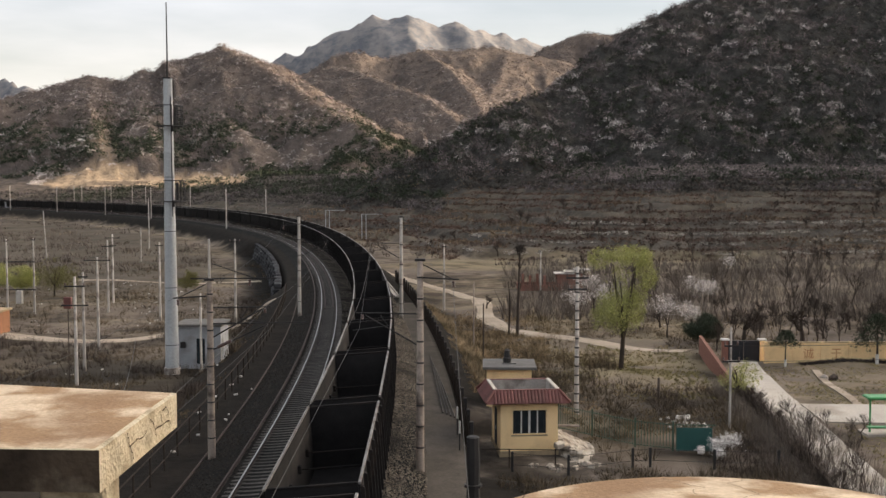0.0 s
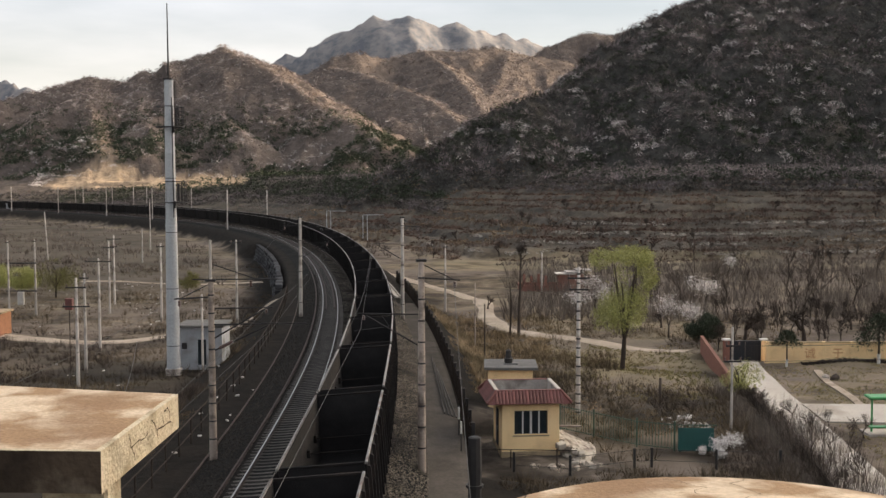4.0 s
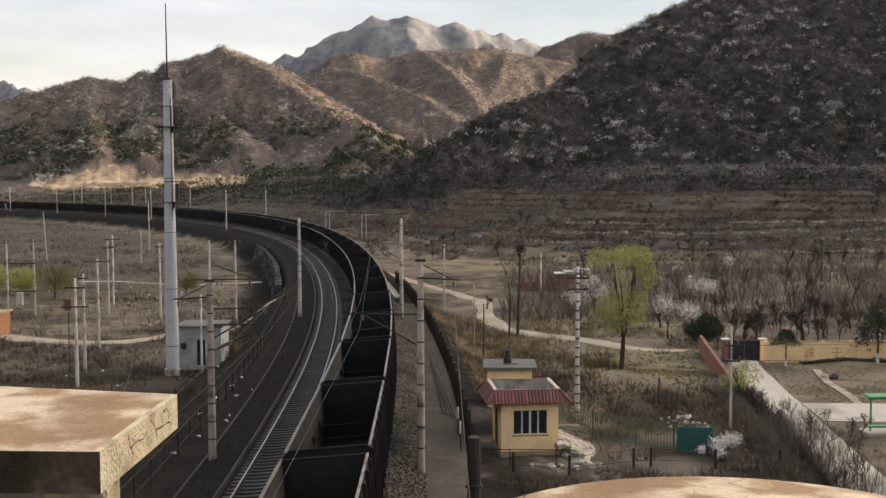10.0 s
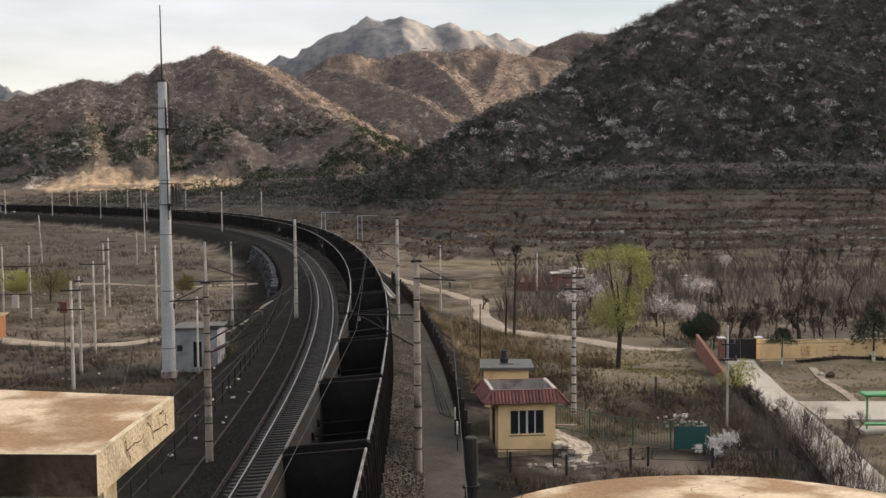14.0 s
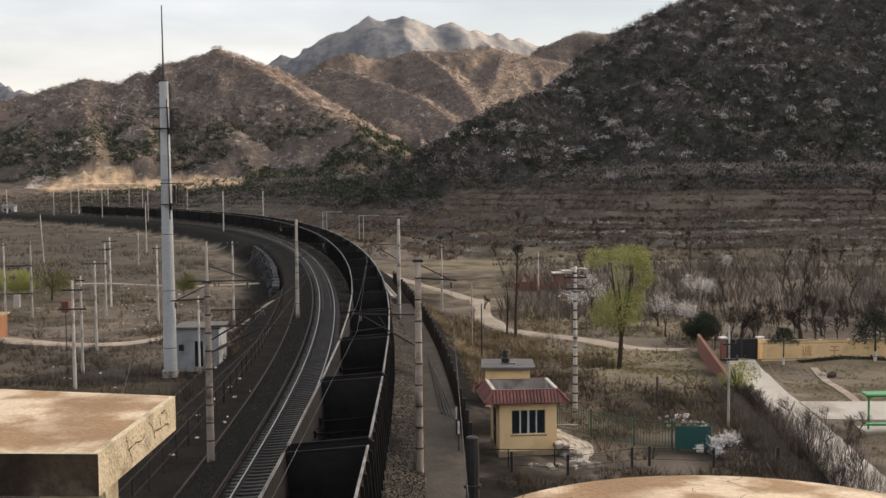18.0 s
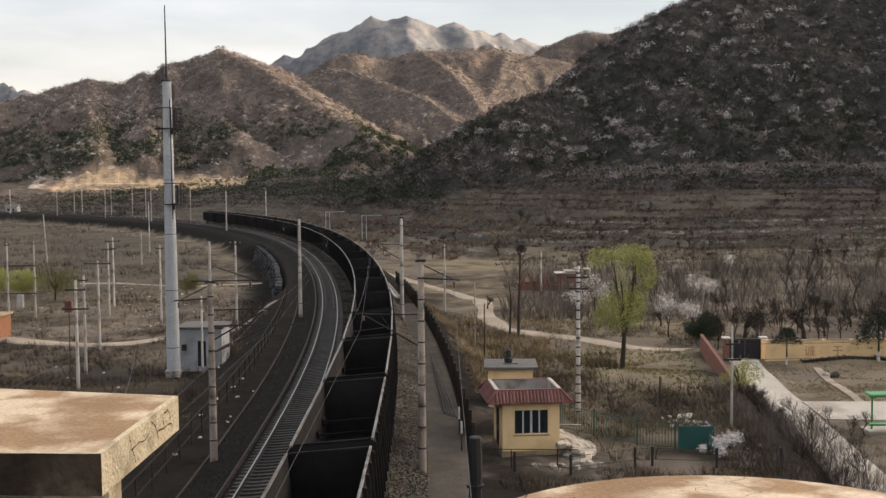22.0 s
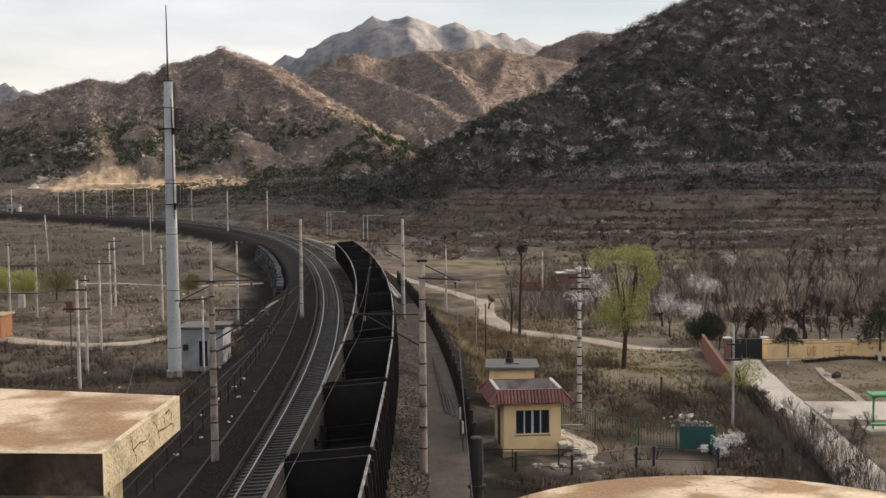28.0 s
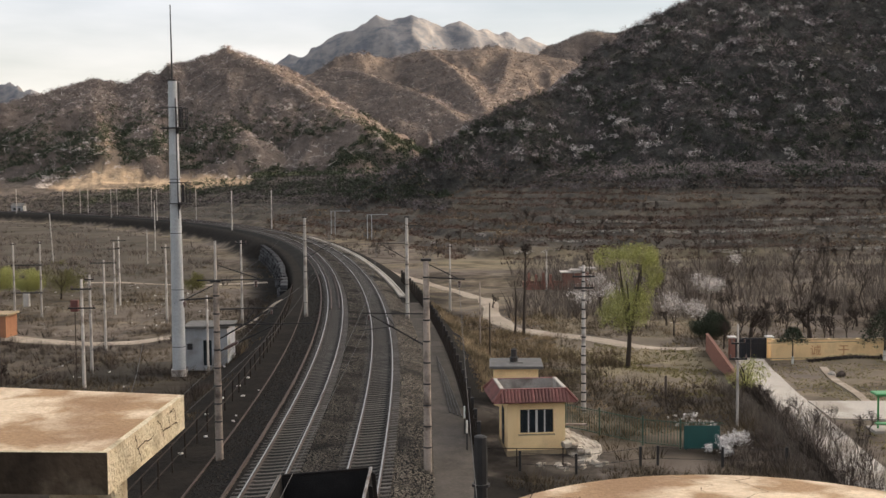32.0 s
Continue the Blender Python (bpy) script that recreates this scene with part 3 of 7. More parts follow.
    near_waste = 0.75 * smooth(9, 12, -gap) * (1 - smooth(78, 104, y)) * (y > 40) * np.clip(0.8 + 0.7 * fbm(x / 5, y / 5, 3, 59), 0, 1)
    grime = np.maximum(np.maximum(grime, 0.85 * dark), near_waste)
    waste = 0.75 * smooth(105, 190, y) * smooth(14, 22, -gap) * (1 - smooth(560, 620, y))
    waste = np.maximum(waste, smooth(9, 13, -gap) * (1 - smooth(96, 116, y)) * (y > 40) * np.clip(0.75 + 0.6 * fbm(x / 7, y / 7, 3, 58), 0, 1))
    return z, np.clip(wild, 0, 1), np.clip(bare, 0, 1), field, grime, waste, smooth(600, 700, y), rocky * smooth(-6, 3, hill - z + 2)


def build_ground():
    az = np.concatenate([np.linspace(-180, -32, 50)[:-1], np.linspace(-32, 32, 560), np.linspace(32, 180, 50)[1:]])
    rr = np.concatenate([[0.5, 6, 14, 24, 34], 40 * np.exp(np.linspace(0, math.log(4600 / 40), 470))])
    A, Rr = np.meshgrid(np.radians(az), rr, indexing="ij")
    X, Y = Rr * np.sin(A), Rr * np.cos(A)
    z, wild, bare, field, grime, waste, dry, rocky = terrain(X.ravel(), Y.ravel(), True)
    na, nr = X.shape
    xr, yr = X.ravel(), Y.ravel()
    dust = smooth(0.5, 1.5, xr) * (1 - smooth(7.5, 9.5, xr)) * smooth(47, 50.5, yr) * (1 - smooth(62, 66, yr)) * np.clip(0.75 + 0.7 * fbm(xr / 3, yr / 3, 3, 55), 0, 1)
    co = np.stack([X.ravel(), Y.ravel(), z], 1).astype(np.float32)
    i, j = np.meshgrid(np.arange(na - 1), np.arange(nr - 1), indexing="ij")
    k = (i * nr + j).ravel()
    quads = np.stack([k, k + 1, k + nr + 1, k + nr], 1)[:, ::-1].astype(np.int32)
    me = bpy.data.meshes.new("ground")
    me.vertices.add(len(co))
    me.vertices.foreach_set("co", co.ravel())
    me.loops.add(quads.size)
    me.loops.foreach_set("vertex_index", quads.ravel())
    me.polygons.add(len(quads))
    me.polygons.foreach_set("loop_start", np.arange(0, quads.size, 4, dtype=np.int32))
    me.polygons.foreach_set("loop_total", np.full(len(quads), 4, dtype=np.int32))
    me.polygons.foreach_set("use_smooth", np.ones(len(quads), dtype=bool))
    me.update(calc_edges=True)
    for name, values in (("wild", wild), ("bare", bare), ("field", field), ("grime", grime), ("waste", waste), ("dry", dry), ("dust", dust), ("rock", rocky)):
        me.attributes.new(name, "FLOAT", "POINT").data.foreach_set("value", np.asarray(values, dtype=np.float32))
    me.materials.append(M_GROUND)
    return tagged(new("ground", me), "dry brown valley floor rising in terraces to scrubby hills", "ground", kind="structure")


build_ground()


# ---- railway ----
def sweep(profile, s_list, closed=True):
    """Cross-section (off, z) carried along the line."""
    sh, n = Shape(), len(profile)
    vs = []
    for s in s_list:
        for off, z in profile:
            x, y, _ = on_line(s, off)
            vs.append((float(x), float(y), z))
    fs = []
    for k in range(len(s_list) - 1):
        for i in range(n if closed else n - 1):
            a, b = k * n + i, k * n + (i + 1) % n
            fs.append((a, b, b + n, a + n))
    if closed:
        fs += [tuple(range(n - 1, -1, -1)), tuple(range((len(s_list) - 1) * n, len(s_list) * n))]
    return sh.add(vs, fs)


NEAR_S = [S_MIN + 10, -600, -200, -40] + [float(v) for v in np.arange(0, 700, 4.0)] + [800, 1000, 1340]
C = -TRACK_GAP / 2
BED = [(C - 5.9, -0.75), (C - 4.0, -0.27), (C - 3.6, -0.245), (C - 0.75, -0.105), (C, -0.2), (C + 0.55, -0.245), (C + 3.5, -0.1), (C + 4.0, -0.13), (C + 5.5, -0.75)]
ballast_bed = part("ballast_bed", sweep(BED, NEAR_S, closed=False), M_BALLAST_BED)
tagged(ballast_bed, "grey crushed-stone ballast bed under two curving tracks", "ballast", kind="structure")
# crust the bed with stones between and beside the tracks
rng = np.random.default_rng(4)


def stones(count, s0, s1, off_lo, off_hi, size):
    s, off = rng.uniform(s0, s1, count), rng.uniform(off_lo, off_hi, count)
    x, y, _ = on_line(s, off)
    z = np.interp(off, [p[0] for p in BED], [p[1] for p in BED])
    r = rng.uniform(0.6, 1.3, count) * size
    base = np.array([(1, 0, 0), (-0.4, 0.85, 0), (-0.5, -0.8, 0), (0.05, 0.05, 0.75)])
    tri = np.array([(0, 1, 3), (1, 2, 3), (2, 0, 3)]).ravel()
    ang = rng.uniform(0, 6.28, count)
    v = np.repeat(base[None], count, 0) * (r[:, None, None] * rng.uniform(0.6, 1.3, (count, 4, 3)))
    cx, cy = v[..., 0] * np.cos(ang)[:, None] - v[..., 1] * np.sin(ang)[:, None], v[..., 0] * np.sin(ang)[:, None] + v[..., 1] * np.cos(ang)[:, None]
    v = np.stack([cx + x[:, None], cy + y[:, None], v[..., 2] + z[:, None]], -1)
    return v[:, tri].reshape(-1, 3)


soup("ballast_stones", np.concatenate([stones(15000, 38, 95, C + 3.3, C + 5.6, 0.055), stones(9000, 90, 150, C + 2.9, C + 5.6, 0.07), stones(7000, 150, 300, C + 2.9, C + 5.4, 0.1)]), 3, M_BALLAST, "loose grey and tan ballast stones", "ballast")

soup("dark_ballast_stones", np.concatenate([stones(9000, 38, 85, C - 5.7, C - 3.1, 0.055), stones(5000, 85, 150, C - 5.7, C - 3.1, 0.07)]), 3, material("sooty_stone", (0.05, 0.044, 0.038), (0.022, 0.019, 0.017), 0.95, 0, 0.5, 9, 0.5, per_island=0.5), "soot-dark ballast stones on the inner shoulder", "ballast")
soup("grey_ballast_stones", np.concatenate([stones(14000, 38, 95, C - 0.75, C + 1.3, 0.055), stones(8000, 95, 200, C - 0.75, C + 1.3, 0.08), stones(4000, 200, 330, C - 0.75, C + 1.3, 0.12), stones(7000, 38, 120, C + 2.7, C + 3.4, 0.06)]), 3, material("grey_stone", (0.125, 0.11, 0.094), (0.06, 0.052, 0.044), 0.95, 0, 0.5, 9, 0.5, (0.035, 0.031, 0.028), 0.3, per_island=0.5), "grey-brown ballast stones between the tracks", "ballast")
SL = Shape()
hl = 1.25
for x0, x1, w0, w1, h0, h1 in ((-hl, -0.55, 0.125, 0.115, 0.0, 0.0), (-0.55, 0.55, 0.115, 0.115, -0.03, -0.03), (0.55, hl, 0.115, 0.125, 0.0, 0.0)):
    SL.add([(x0, -w0, -0.22), (x1, -w1, -0.22), (x1, w1, -0.22), (x0, w0, -0.22), (x0, -w0 * 0.8, -0.176 + h0), (x1, -w1 * 0.8, -0.176 + h1), (x1, w1 * 0.8, -0.176 + h1), (x0, w0 * 0.8, -0.176 + h0)],
           [(3, 2, 1, 0), (4, 5, 6, 7), (0, 1, 5, 4), (1, 2, 6, 5), (2, 3, 7, 6), (3, 0, 4, 7)])
SLEEPER_MESH = SL.mesh("sleeper", M_SLEEPER)
RAIL_PROFILE = [(-0.075, -0.176), (0.075, -0.176), (0.075, -0.165), (0.012, -0.14), (0.012, -0.045), (0.036, -0.035), (0.036, -0.004), (0.028, 0.0), (-0.028, 0.0), (-0.036, -0.004), (-0.036, -0.035), (-0.012, -0.045), (-0.012, -0.14), (-0.075, -0.165)]


def rail(parent, off, label="", name="rail", s_list=NEAR_S, dz=0.0, shiny=True):
    sh = sweep([(off + a, z + dz) for a, z in RAIL_PROFILE], s_list)
    n = len(RAIL_PROFILE)
    sh.s = [1 if shiny and (i % n) in (6, 7, 8) else 0 for i in range(len(sh.f))]
    return part(name, sh, [M_RAIL_WEB, M_RAIL], parent, label)


def track(label, off):
    t = thing("railway_track", label, "railway track", kind="structure")
    for side in (-1, 1):
        rail(t, off + side * (GAUGE / 2 + 0.036), dz=0.055 + side * 0.055)
    far = Shape()
    for k in range(990):
        s = 36 + k * 0.57
        x, y, h = on_line(s, off)
        m = pose(float(x), float(y), 0.055, 0, -math.degrees(CANT), math.degrees(h))
        if k < 150:
            part("sleeper", SLEEPER_MESH, None, t, m=m)
        else:
            far.add([m @ v.co for v in SLEEPER_MESH.vertices], [tuple(p.vertices) for p in SLEEPER_MESH.polygons])
    tagged(part("far_sleepers", far, M_SLEEPER, t), kind="stuff")
    return t


track("curving railway track on concrete sleepers, worn bright rails", 0.0)
left_track = track("curving railway track with guard rails toward the bridge", -TRACK_GAP)
guard_s = [float(v) for v in np.arange(108, 240, 3.0)]
for side in (-1, 1):
    rail(left_track, -TRACK_GAP + side * 0.42, "dark guard rail", "guard_rail", guard_s, 0.055 + side * 0.033, False)
spare = part("spare_rail", sweep([(-TRACK_GAP - 1.5 + a * 1.1, z - 0.07) for a, z in RAIL_PROFILE], [float(v) for v in np.arange(30, 190, 4.0)]), [M_RAIL_WEB])
tagged(spare, "rusty spare rail lying on the ballast beside the track", "rail")
kerb = part("ballast_kerb", sweep([(-7.61, -0.75), (-7.55, -0.75), (-7.55, -0.53), (-7.61, -0.53)], [float(v) for v in np.arange(30, 130, 4.0)]), M_RAIL_WEB)
tagged(kerb, "low concrete kerb along the foot of the ballast", "kerb", kind="structure")
gutter = part("concrete_gutter", sweep([(3.3, -0.75), (4.0, -0.75), (4.0, -0.36), (3.85, -0.36), (3.8, -0.5), (3.5, -0.5), (3.45, -0.36), (3.3, -0.36)], [float(v) for v in np.arange(122, 262, 4.0)]), M_PAVE)
tagged(gutter, "pale concrete drainage gutter along the outer edge of the curve", "gutter", kind="structure")

# dirt service path along the right of the line
svc = part("service_path", sweep([(2.95, -0.585), (3.6, -0.56), (4.6, -0.56), (5.0, -0.6)], [float(v) for v in np.arange(20, 118, 3.0)], closed=False), material("grey_trodden_dirt", (0.09, 0.077, 0.065), (0.055, 0.048, 0.041), 0.95, 0, 0.9, 8, 0.6, (0.095, 0.082, 0.07), 0.4))
tagged(svc, "trodden grey dirt service path beside the ballast", "path", kind="structure")

# dry-stone retaining wall under the bank on the inside of the curve
wall_sh = Shape()
for k in range(36):
    s = 140 + k * 2.6
    for j in range(6):
        x, y, h = on_line(s + (1.3 if j % 2 else 0) + random.uniform(-0.2, 0.2), -TRACK_GAP - 6.05 - 0.12 * (5 - j) + random.uniform(-0.08, 0.08))
        w, d, t = random.uniform(0.95, 1.25), random.uniform(0.3, 0.5), random.uniform(0.26, 0.3)
        z = -4.2 + j * 0.6
        wall_sh.box(-d, -w, z, d, w, z + 2 * t, 0.09, pose(float(x), float(y), 0, 0, 0, math.degrees(h)))
tagged(part("retaining_wall", wall_sh, material("dark_blue_stone", (0.022, 0.022, 0.025), (0.055, 0.055, 0.058), 0.9, 0, 0.5, 6, 0.6, per_island=0.45)), "dark stone retaining wall with pale joints below the bank", "stone wall", kind="structure")


# ---- train ----
WAGON, BODY, TOP_Z = 12.78, 11.65, 3.7


def build_wagon():
    w = thing("coal_wagon", "empty open-top coal wagon of black sooty steel", "wagon", group="coal train")
    b2 = BODY / 2
    part("underframe", Shape().box(-1.35, -b2, 0.92, 1.35, b2, 1.02).box(-0.18, -b2 - 0.25, 0.62, 0.18, b2 + 0.25, 0.915, 0.02), M_STEEL_DARK, w)
    part("floor", Shape().box(-1.36, -b2 + 0.06, 1.025, 1.36, b2 - 0.06, 1.09), M_COAL, w, "floor black with coal dust")
    for side in (-1, 1):
        sh = Shape()
        sh.box(side * 1.40 - 0.03, -b2, 0.95, side * 1.40 + 0.03, b2, TOP_Z - 0.09)
        sh.s[3 if side < 0 else 5] = 1
        wall = part("side_wall", sh, [M_STEEL_DARK, M_WAGON_IN], w, "grey scuffed side wall")
        x0, x1 = sorted((side * 1.432, side * (1.432 + 0.12)))
        stake = Shape().add([(x0, -0.09, 0.92), (x1, -0.07, 0.92), (x1, 0.07, 0.92), (x0, 0.09, 0.92), (x0, -0.09, TOP_Z - 0.12), (x1, -0.05, TOP_Z - 0.2), (x1, 0.05, TOP_Z - 0.2), (x0, 0.09, TOP_Z - 0.12)],
                            [(3, 2, 1, 0), (4, 5, 6, 7), (0, 1, 5, 4), (1, 2, 6, 5), (2, 3, 7, 6), (3, 0, 4, 7)]).mesh("stake", M_STEEL_DARK)
        for k in range(9):
            part("stake", stake, None, wall, m=pose(0, -b2 + 0.12 + k * (BODY - 0.24) / 8, 0))
        part("top_rim", Shape().box(side * 1.42 - 0.045, -b2 - 0.01, TOP_Z - 0.085, side * 1.42 + 0.045, b2 + 0.01, TOP_Z, 0.015), M_RIM, w, "bright worn top rim")
    for end in (-1, 1):
        y = end * (b2 - 0.035)
        e = part("end_wall", Shape().box(-1.36, y - 0.03, 1.095, 1.36, y + 0.03, TOP_Z - 0.09), M_COAL, w)
        ribs = Shape()
        for z in (1.6, 2.3, 3.0):
            y0, y1 = sorted((y + end * 0.032, y + end * 0.13))
            ribs.box(-1.3, y0, z - 0.06, 1.3, y1, z + 0.06)
        part("end_stiffeners", ribs, M_STEEL_DARK, e)
        part("end_rim", Shape().box(-1.34, y - 0.045, TOP_Z - 0.086, 1.34, y + 0.045, TOP_Z - 0.004, 0.012), M_STEEL_DARK, w)
        cp = Shape().box(-0.13, end * b2 + min(0, end * 0.56), 0.72, 0.13, end * b2 + max(0, end * 0.56), 0.98, 0.03)
        part("coupler", cp, M_IRON, w)
        bog = part("bogie", Shape().box(-1.05, end * 4.1 - 1.1, 0.42, -0.9, end * 4.1 + 1.1, 0.68, 0.03).box(0.9, end * 4.1 - 1.1, 0.42, 1.05, end * 4.1 + 1.1, 0.68, 0.03).box(-1.1, end * 4.1 - 0.2, 0.5, 1.1, end * 4.1 + 0.2, 0.9, 0.03), M_IRON, w)
        for ax in (-0.875, 0.875):
            wh = Shape()
            for side in (-1, 1):
                wh.tube((side * 0.68, end * 4.1 + ax, 0.43), (side * 0.81, end * 4.1 + ax, 0.43), 0.42, 0.42, 18)
            wh.tube((-0.68, end * 4.1 + ax, 0.43), (0.68, end * 4.1 + ax, 0.43), 0.08, 0.08, 8)
            part("wheelset", wh, M_IRON, bog)
    # stay rods and their brackets across the hold
    for y in (-3.6, -1.2, 1.2, 3.6):
        part("stay_rod", Shape().tube((-1.36, y, 2.35), (1.36, y, 2.35), 0.03, 0.03, 6), M_STEEL_DARK, w)
        for side in (-1, 1):
            part("bracket", Shape().box(side * 1.30 - 0.06, y - 0.11, 2.2, side * 1.30 + 0.06, y + 0.11, 2.5, 0.02), M_STEEL_DARK, w)
    for side in (-1, 1):
        part("door_ledge", Shape().box(side * 1.338 - 0.027, -2.0, 1.1, side * 1.338 + 0.027, 2.0, 1.25), M_STEEL_DARK, w)
    return w


N_WAGONS = 84
first_wagon = build_wagon()
wagons = [first_wagon] + [copy_thing(first_wagon, Matrix()) for _ in range(N_WAGONS - 1)]


def tail_at(t):
    """Metres along the line at which the last wagon's rear stands at t seconds."""
    q = 0.9395 * (32.55 + 0.73137 * t - 0.0284374 * t**2 + 0.000502 * t**3 - 7.3625e-06 * t**4)
    return q + (32.0 - t) * 2.5 * WAGON


def wagon_pose(k, t):
    s = tail_at(t) - 0.58 - (k + 0.5) * WAGON + 0.55
    a, b = on_line(s - 4.1), on_line(s + 4.1)
    return pose(float(a[0] + b[0]) / 2, float(a[1] + b[1]) / 2, 0.055, 0, -math.degrees(CANT), math.degrees(math.atan2(float(a[0] - b[0]), float(b[1] - a[1]))))


# ---- masts, wires, tower ----
def cantilever(mast, z, reach, way, lower):
    """Bracket arm with a stay and an insulator; way is +1 or -1 along x."""
    arm = part("bracket_arm", Shape().tube((way * 0.16, 0, z), (way * reach, 0, z + 0.05), 0.035, 0.03, 6), M_IRON, mast)
    part("stay", Shape().tube((way * 0.16, 0, lower), (way * reach * 0.86, 0, z - 0.05), 0.04, 0.035, 6), M_IRON, arm)
    part("insulator", Shape().lathe([(0.03, 0), (0.08, 0.04), (0.035, 0.07), (0.08, 0.11), (0.035, 0.14), (0.08, 0.18), (0.03, 0.22)], 8, (way * reach * 0.9, 0, z - 0.26)), M_INSULATOR, arm)
    part("registration_arm", Shape().tube((way * reach * 0.5, 0, z - 0.55), (way * reach * 1.05, 0, z - 0.75), 0.022, 0.02, 5).tube((way * reach * 0.5, 0, z - 0.55), (way * reach * 0.62, 0, z - 0.05), 0.02, 0.02, 5), M_IRON, arm)


def mast(x, y, z, height, way, label, feeder=True, base=0.19, tip=0.135, bands=6, top_pole=0.0, turn=0.0):
    t = thing("catenary_mast", label, "mast", pose(x, y, z, 0, 0, turn), group="catenary masts")
    part("pole", Shape().lathe([(base, -0.6), (base, 0), (tip, height - 0.03), (tip - 0.03, height)], 14), M_MAST if y < 90 else M_CONCRETE, t, smooth=True)
    for k in range(bands):
        h = height * (0.12 + 0.8 * k / max(bands - 1, 1))
        r = base + (tip - base) * h / height + 0.012
        part("band", Shape().lathe([(r, 0), (r, 0.07)], 12, (0, 0, h)), M_IRON, t)
    if way:
        cantilever(t, 6.7 - z, 2.9, way, 5.3 - z)
    if feeder:
        f = part("feeder_bracket", Shape().tube((-way * 0.1, 0, height - 0.75), (-way * 1.75, 0, height - 0.85), 0.04, 0.035, 6).tube((-way * 0.1, 0, height - 0.15), (-way * 1.45, 0, height - 0.82), 0.025, 0.025, 5), M_IRON, t)
        part("insulator", Shape().lathe([(0.03, 0), (0.09, 0.05), (0.04, 0.09), (0.09, 0.14), (0.04, 0.18), (0.09, 0.23), (0.03, 0.3)], 8, (-way * 1.5, 0, height - 1.2)), M_INSULATOR, f)
        part("pole_cap", Shape().box(-0.24, -0.12, height - 0.02, 0.24, 0.12, height + 0.1, 0.02), M_IRON, t)
    if top_pole:
        part("upper_pole", Shape().tube((0, 0, height - 0.4), (0, 0, height + top_pole), 0.07, 0.05, 8), M_CONCRETE, t)
    return t


mast(-1.03, 48.18, -0.6, 9.7, -1, "banded concrete catenary mast with bracket arms beside the ballast", bands=9)
mast(-4.0, 102.5, -0.25, 9.45, -1, "pale concrete catenary mast on the outer side of the curve", bands=5)
side_mast = mast(-11.04, 50.55, -0.6, 8.6, 1, "slim banded concrete mast with rusty bracket arms beside the fence", bands=9, top_pole=1.95)
low_arm = part("bracket_arm", Shape().tube((0.14, 0, 6.54), (4.5, 0, 6.6), 0.035, 0.03, 6), M_IRON, side_mast)
part("stay", Shape().tube((0.14, 0, 5.3), (2.7, 0, 6.5), 0.04, 0.03, 6), M_IRON, low_arm)
part("insulator", Shape().tube((0.35, 0, 5.41), (1.0, 0, 5.72), 0.085, 0.085, 8), M_INSULATOR, low_arm)
up_arm = part("bracket_arm", Shape().tube((-0.9, 0, 8.68), (3.2, 0, 8.7), 0.035, 0.03, 6), M_IRON, side_mast)
part("stay", Shape().tube((0.1, 0, 9.4), (2.1, 0, 8.72), 0.025, 0.025, 5), M_IRON, up_arm)
part("insulator", Shape().lathe([(0.03, 0), (0.1, 0.05), (0.04, 0.1), (0.1, 0.15), (0.04, 0.2), (0.1, 0.26), (0.03, 0.32)], 8, (1.9, 0, 8.34)), M_INSULATOR, up_arm)
mast(-14.0, 104.26, -0.25, 9.45, 1, "concrete catenary mast on the inner side of the curve", bands=6)
for s, off in ((299, 2.7), (383, 2.7), (430, 2.7), (444, 2.7), (466, 2.7), (496, 2.7), (504, 2.7), (305, -TRACK_GAP - 2.9), (396, -TRACK_GAP - 2.9), (447, -TRACK_GAP - 2.9), (499, -TRACK_GAP - 2.9), (548, -TRACK_GAP - 2.9)):
    x, y, h = on_line(s, off)
    mast(float(x), float(y), -0.6, 11.0, -1 if off > 0 else 1, "distant pale concrete catenary mast along the curve", feeder=False, bands=0, turn=math.degrees(float(h)))


def wire(name, label, pts, r, sag=0.0, group="overhead wires"):
    q = [Vector(pts[0])]
    for a, b in zip(pts[:-1], pts[1:]):
        a, b = Vector(a), Vector(b)
        n = max(2, int((b - a).length / 5))
        q += [a.lerp(b, i / n) - Vector((0, 0, sag * 4 * (i / n) * (1 - i / n))) for i in range(1, n + 1)]
    vs, fs = [], []
    for k, c in enumerate(q):
        d = (q[min(k + 1, len(q) - 1)] - q[max(k - 1, 0)]).normalized()
        u = d.cross(Vector((0, 0, 1))).normalized()
        w = u.cross(d)
        vs += [c + u * r, c + w * r, c - u * r, c - w * r]
    for k in range(len(q) - 1):
        fs += [(4 * k + i, 4 * k + (i + 1) % 4, 4 * k + 4 + (i + 1) % 4, 4 * k + 4 + i) for i in range(4)]
    return tagged(part(name, Shape().add(vs, fs), M_WIRE), label, "wire", group)


for off, lab in ((0.0, "train's"), (-TRACK_GAP, "second")):
    nodes = [on_line(s, off) for s in (-6, 49, 103, 157, 211, 265, 318, 370, 422, 474, 526, 580)]
    wire("contact_wire", f"thin dark contact wire above the {lab} track", [(float(x), float(y), 5.9) for x, y, _ in nodes], 0.008)
    wire("messenger_wire", f"thin sagging messenger wire above the {lab} track", [(float(x), float(y), 7.1) for x, y, _ in nodes], 0.009, 0.7)
wire("feeder_wire", "slack feeder wire on the outer mast brackets", [(0.4, -5, 8.6), (0.45, 48.2, 8.1), (-2.6, 102.5, 8.1), (-10, 157, 8.1), (-21, 211, 8.1)], 0.009, 0.9)
wire("feeder_wire", "slack feeder wire on the inner mast brackets", [(-12.4, -5, 8.4), (-12.5, 50.55, 7.3), (-15.7, 104.3, 8.1), (-31, 211, 8.1)], 0.009, 0.9)


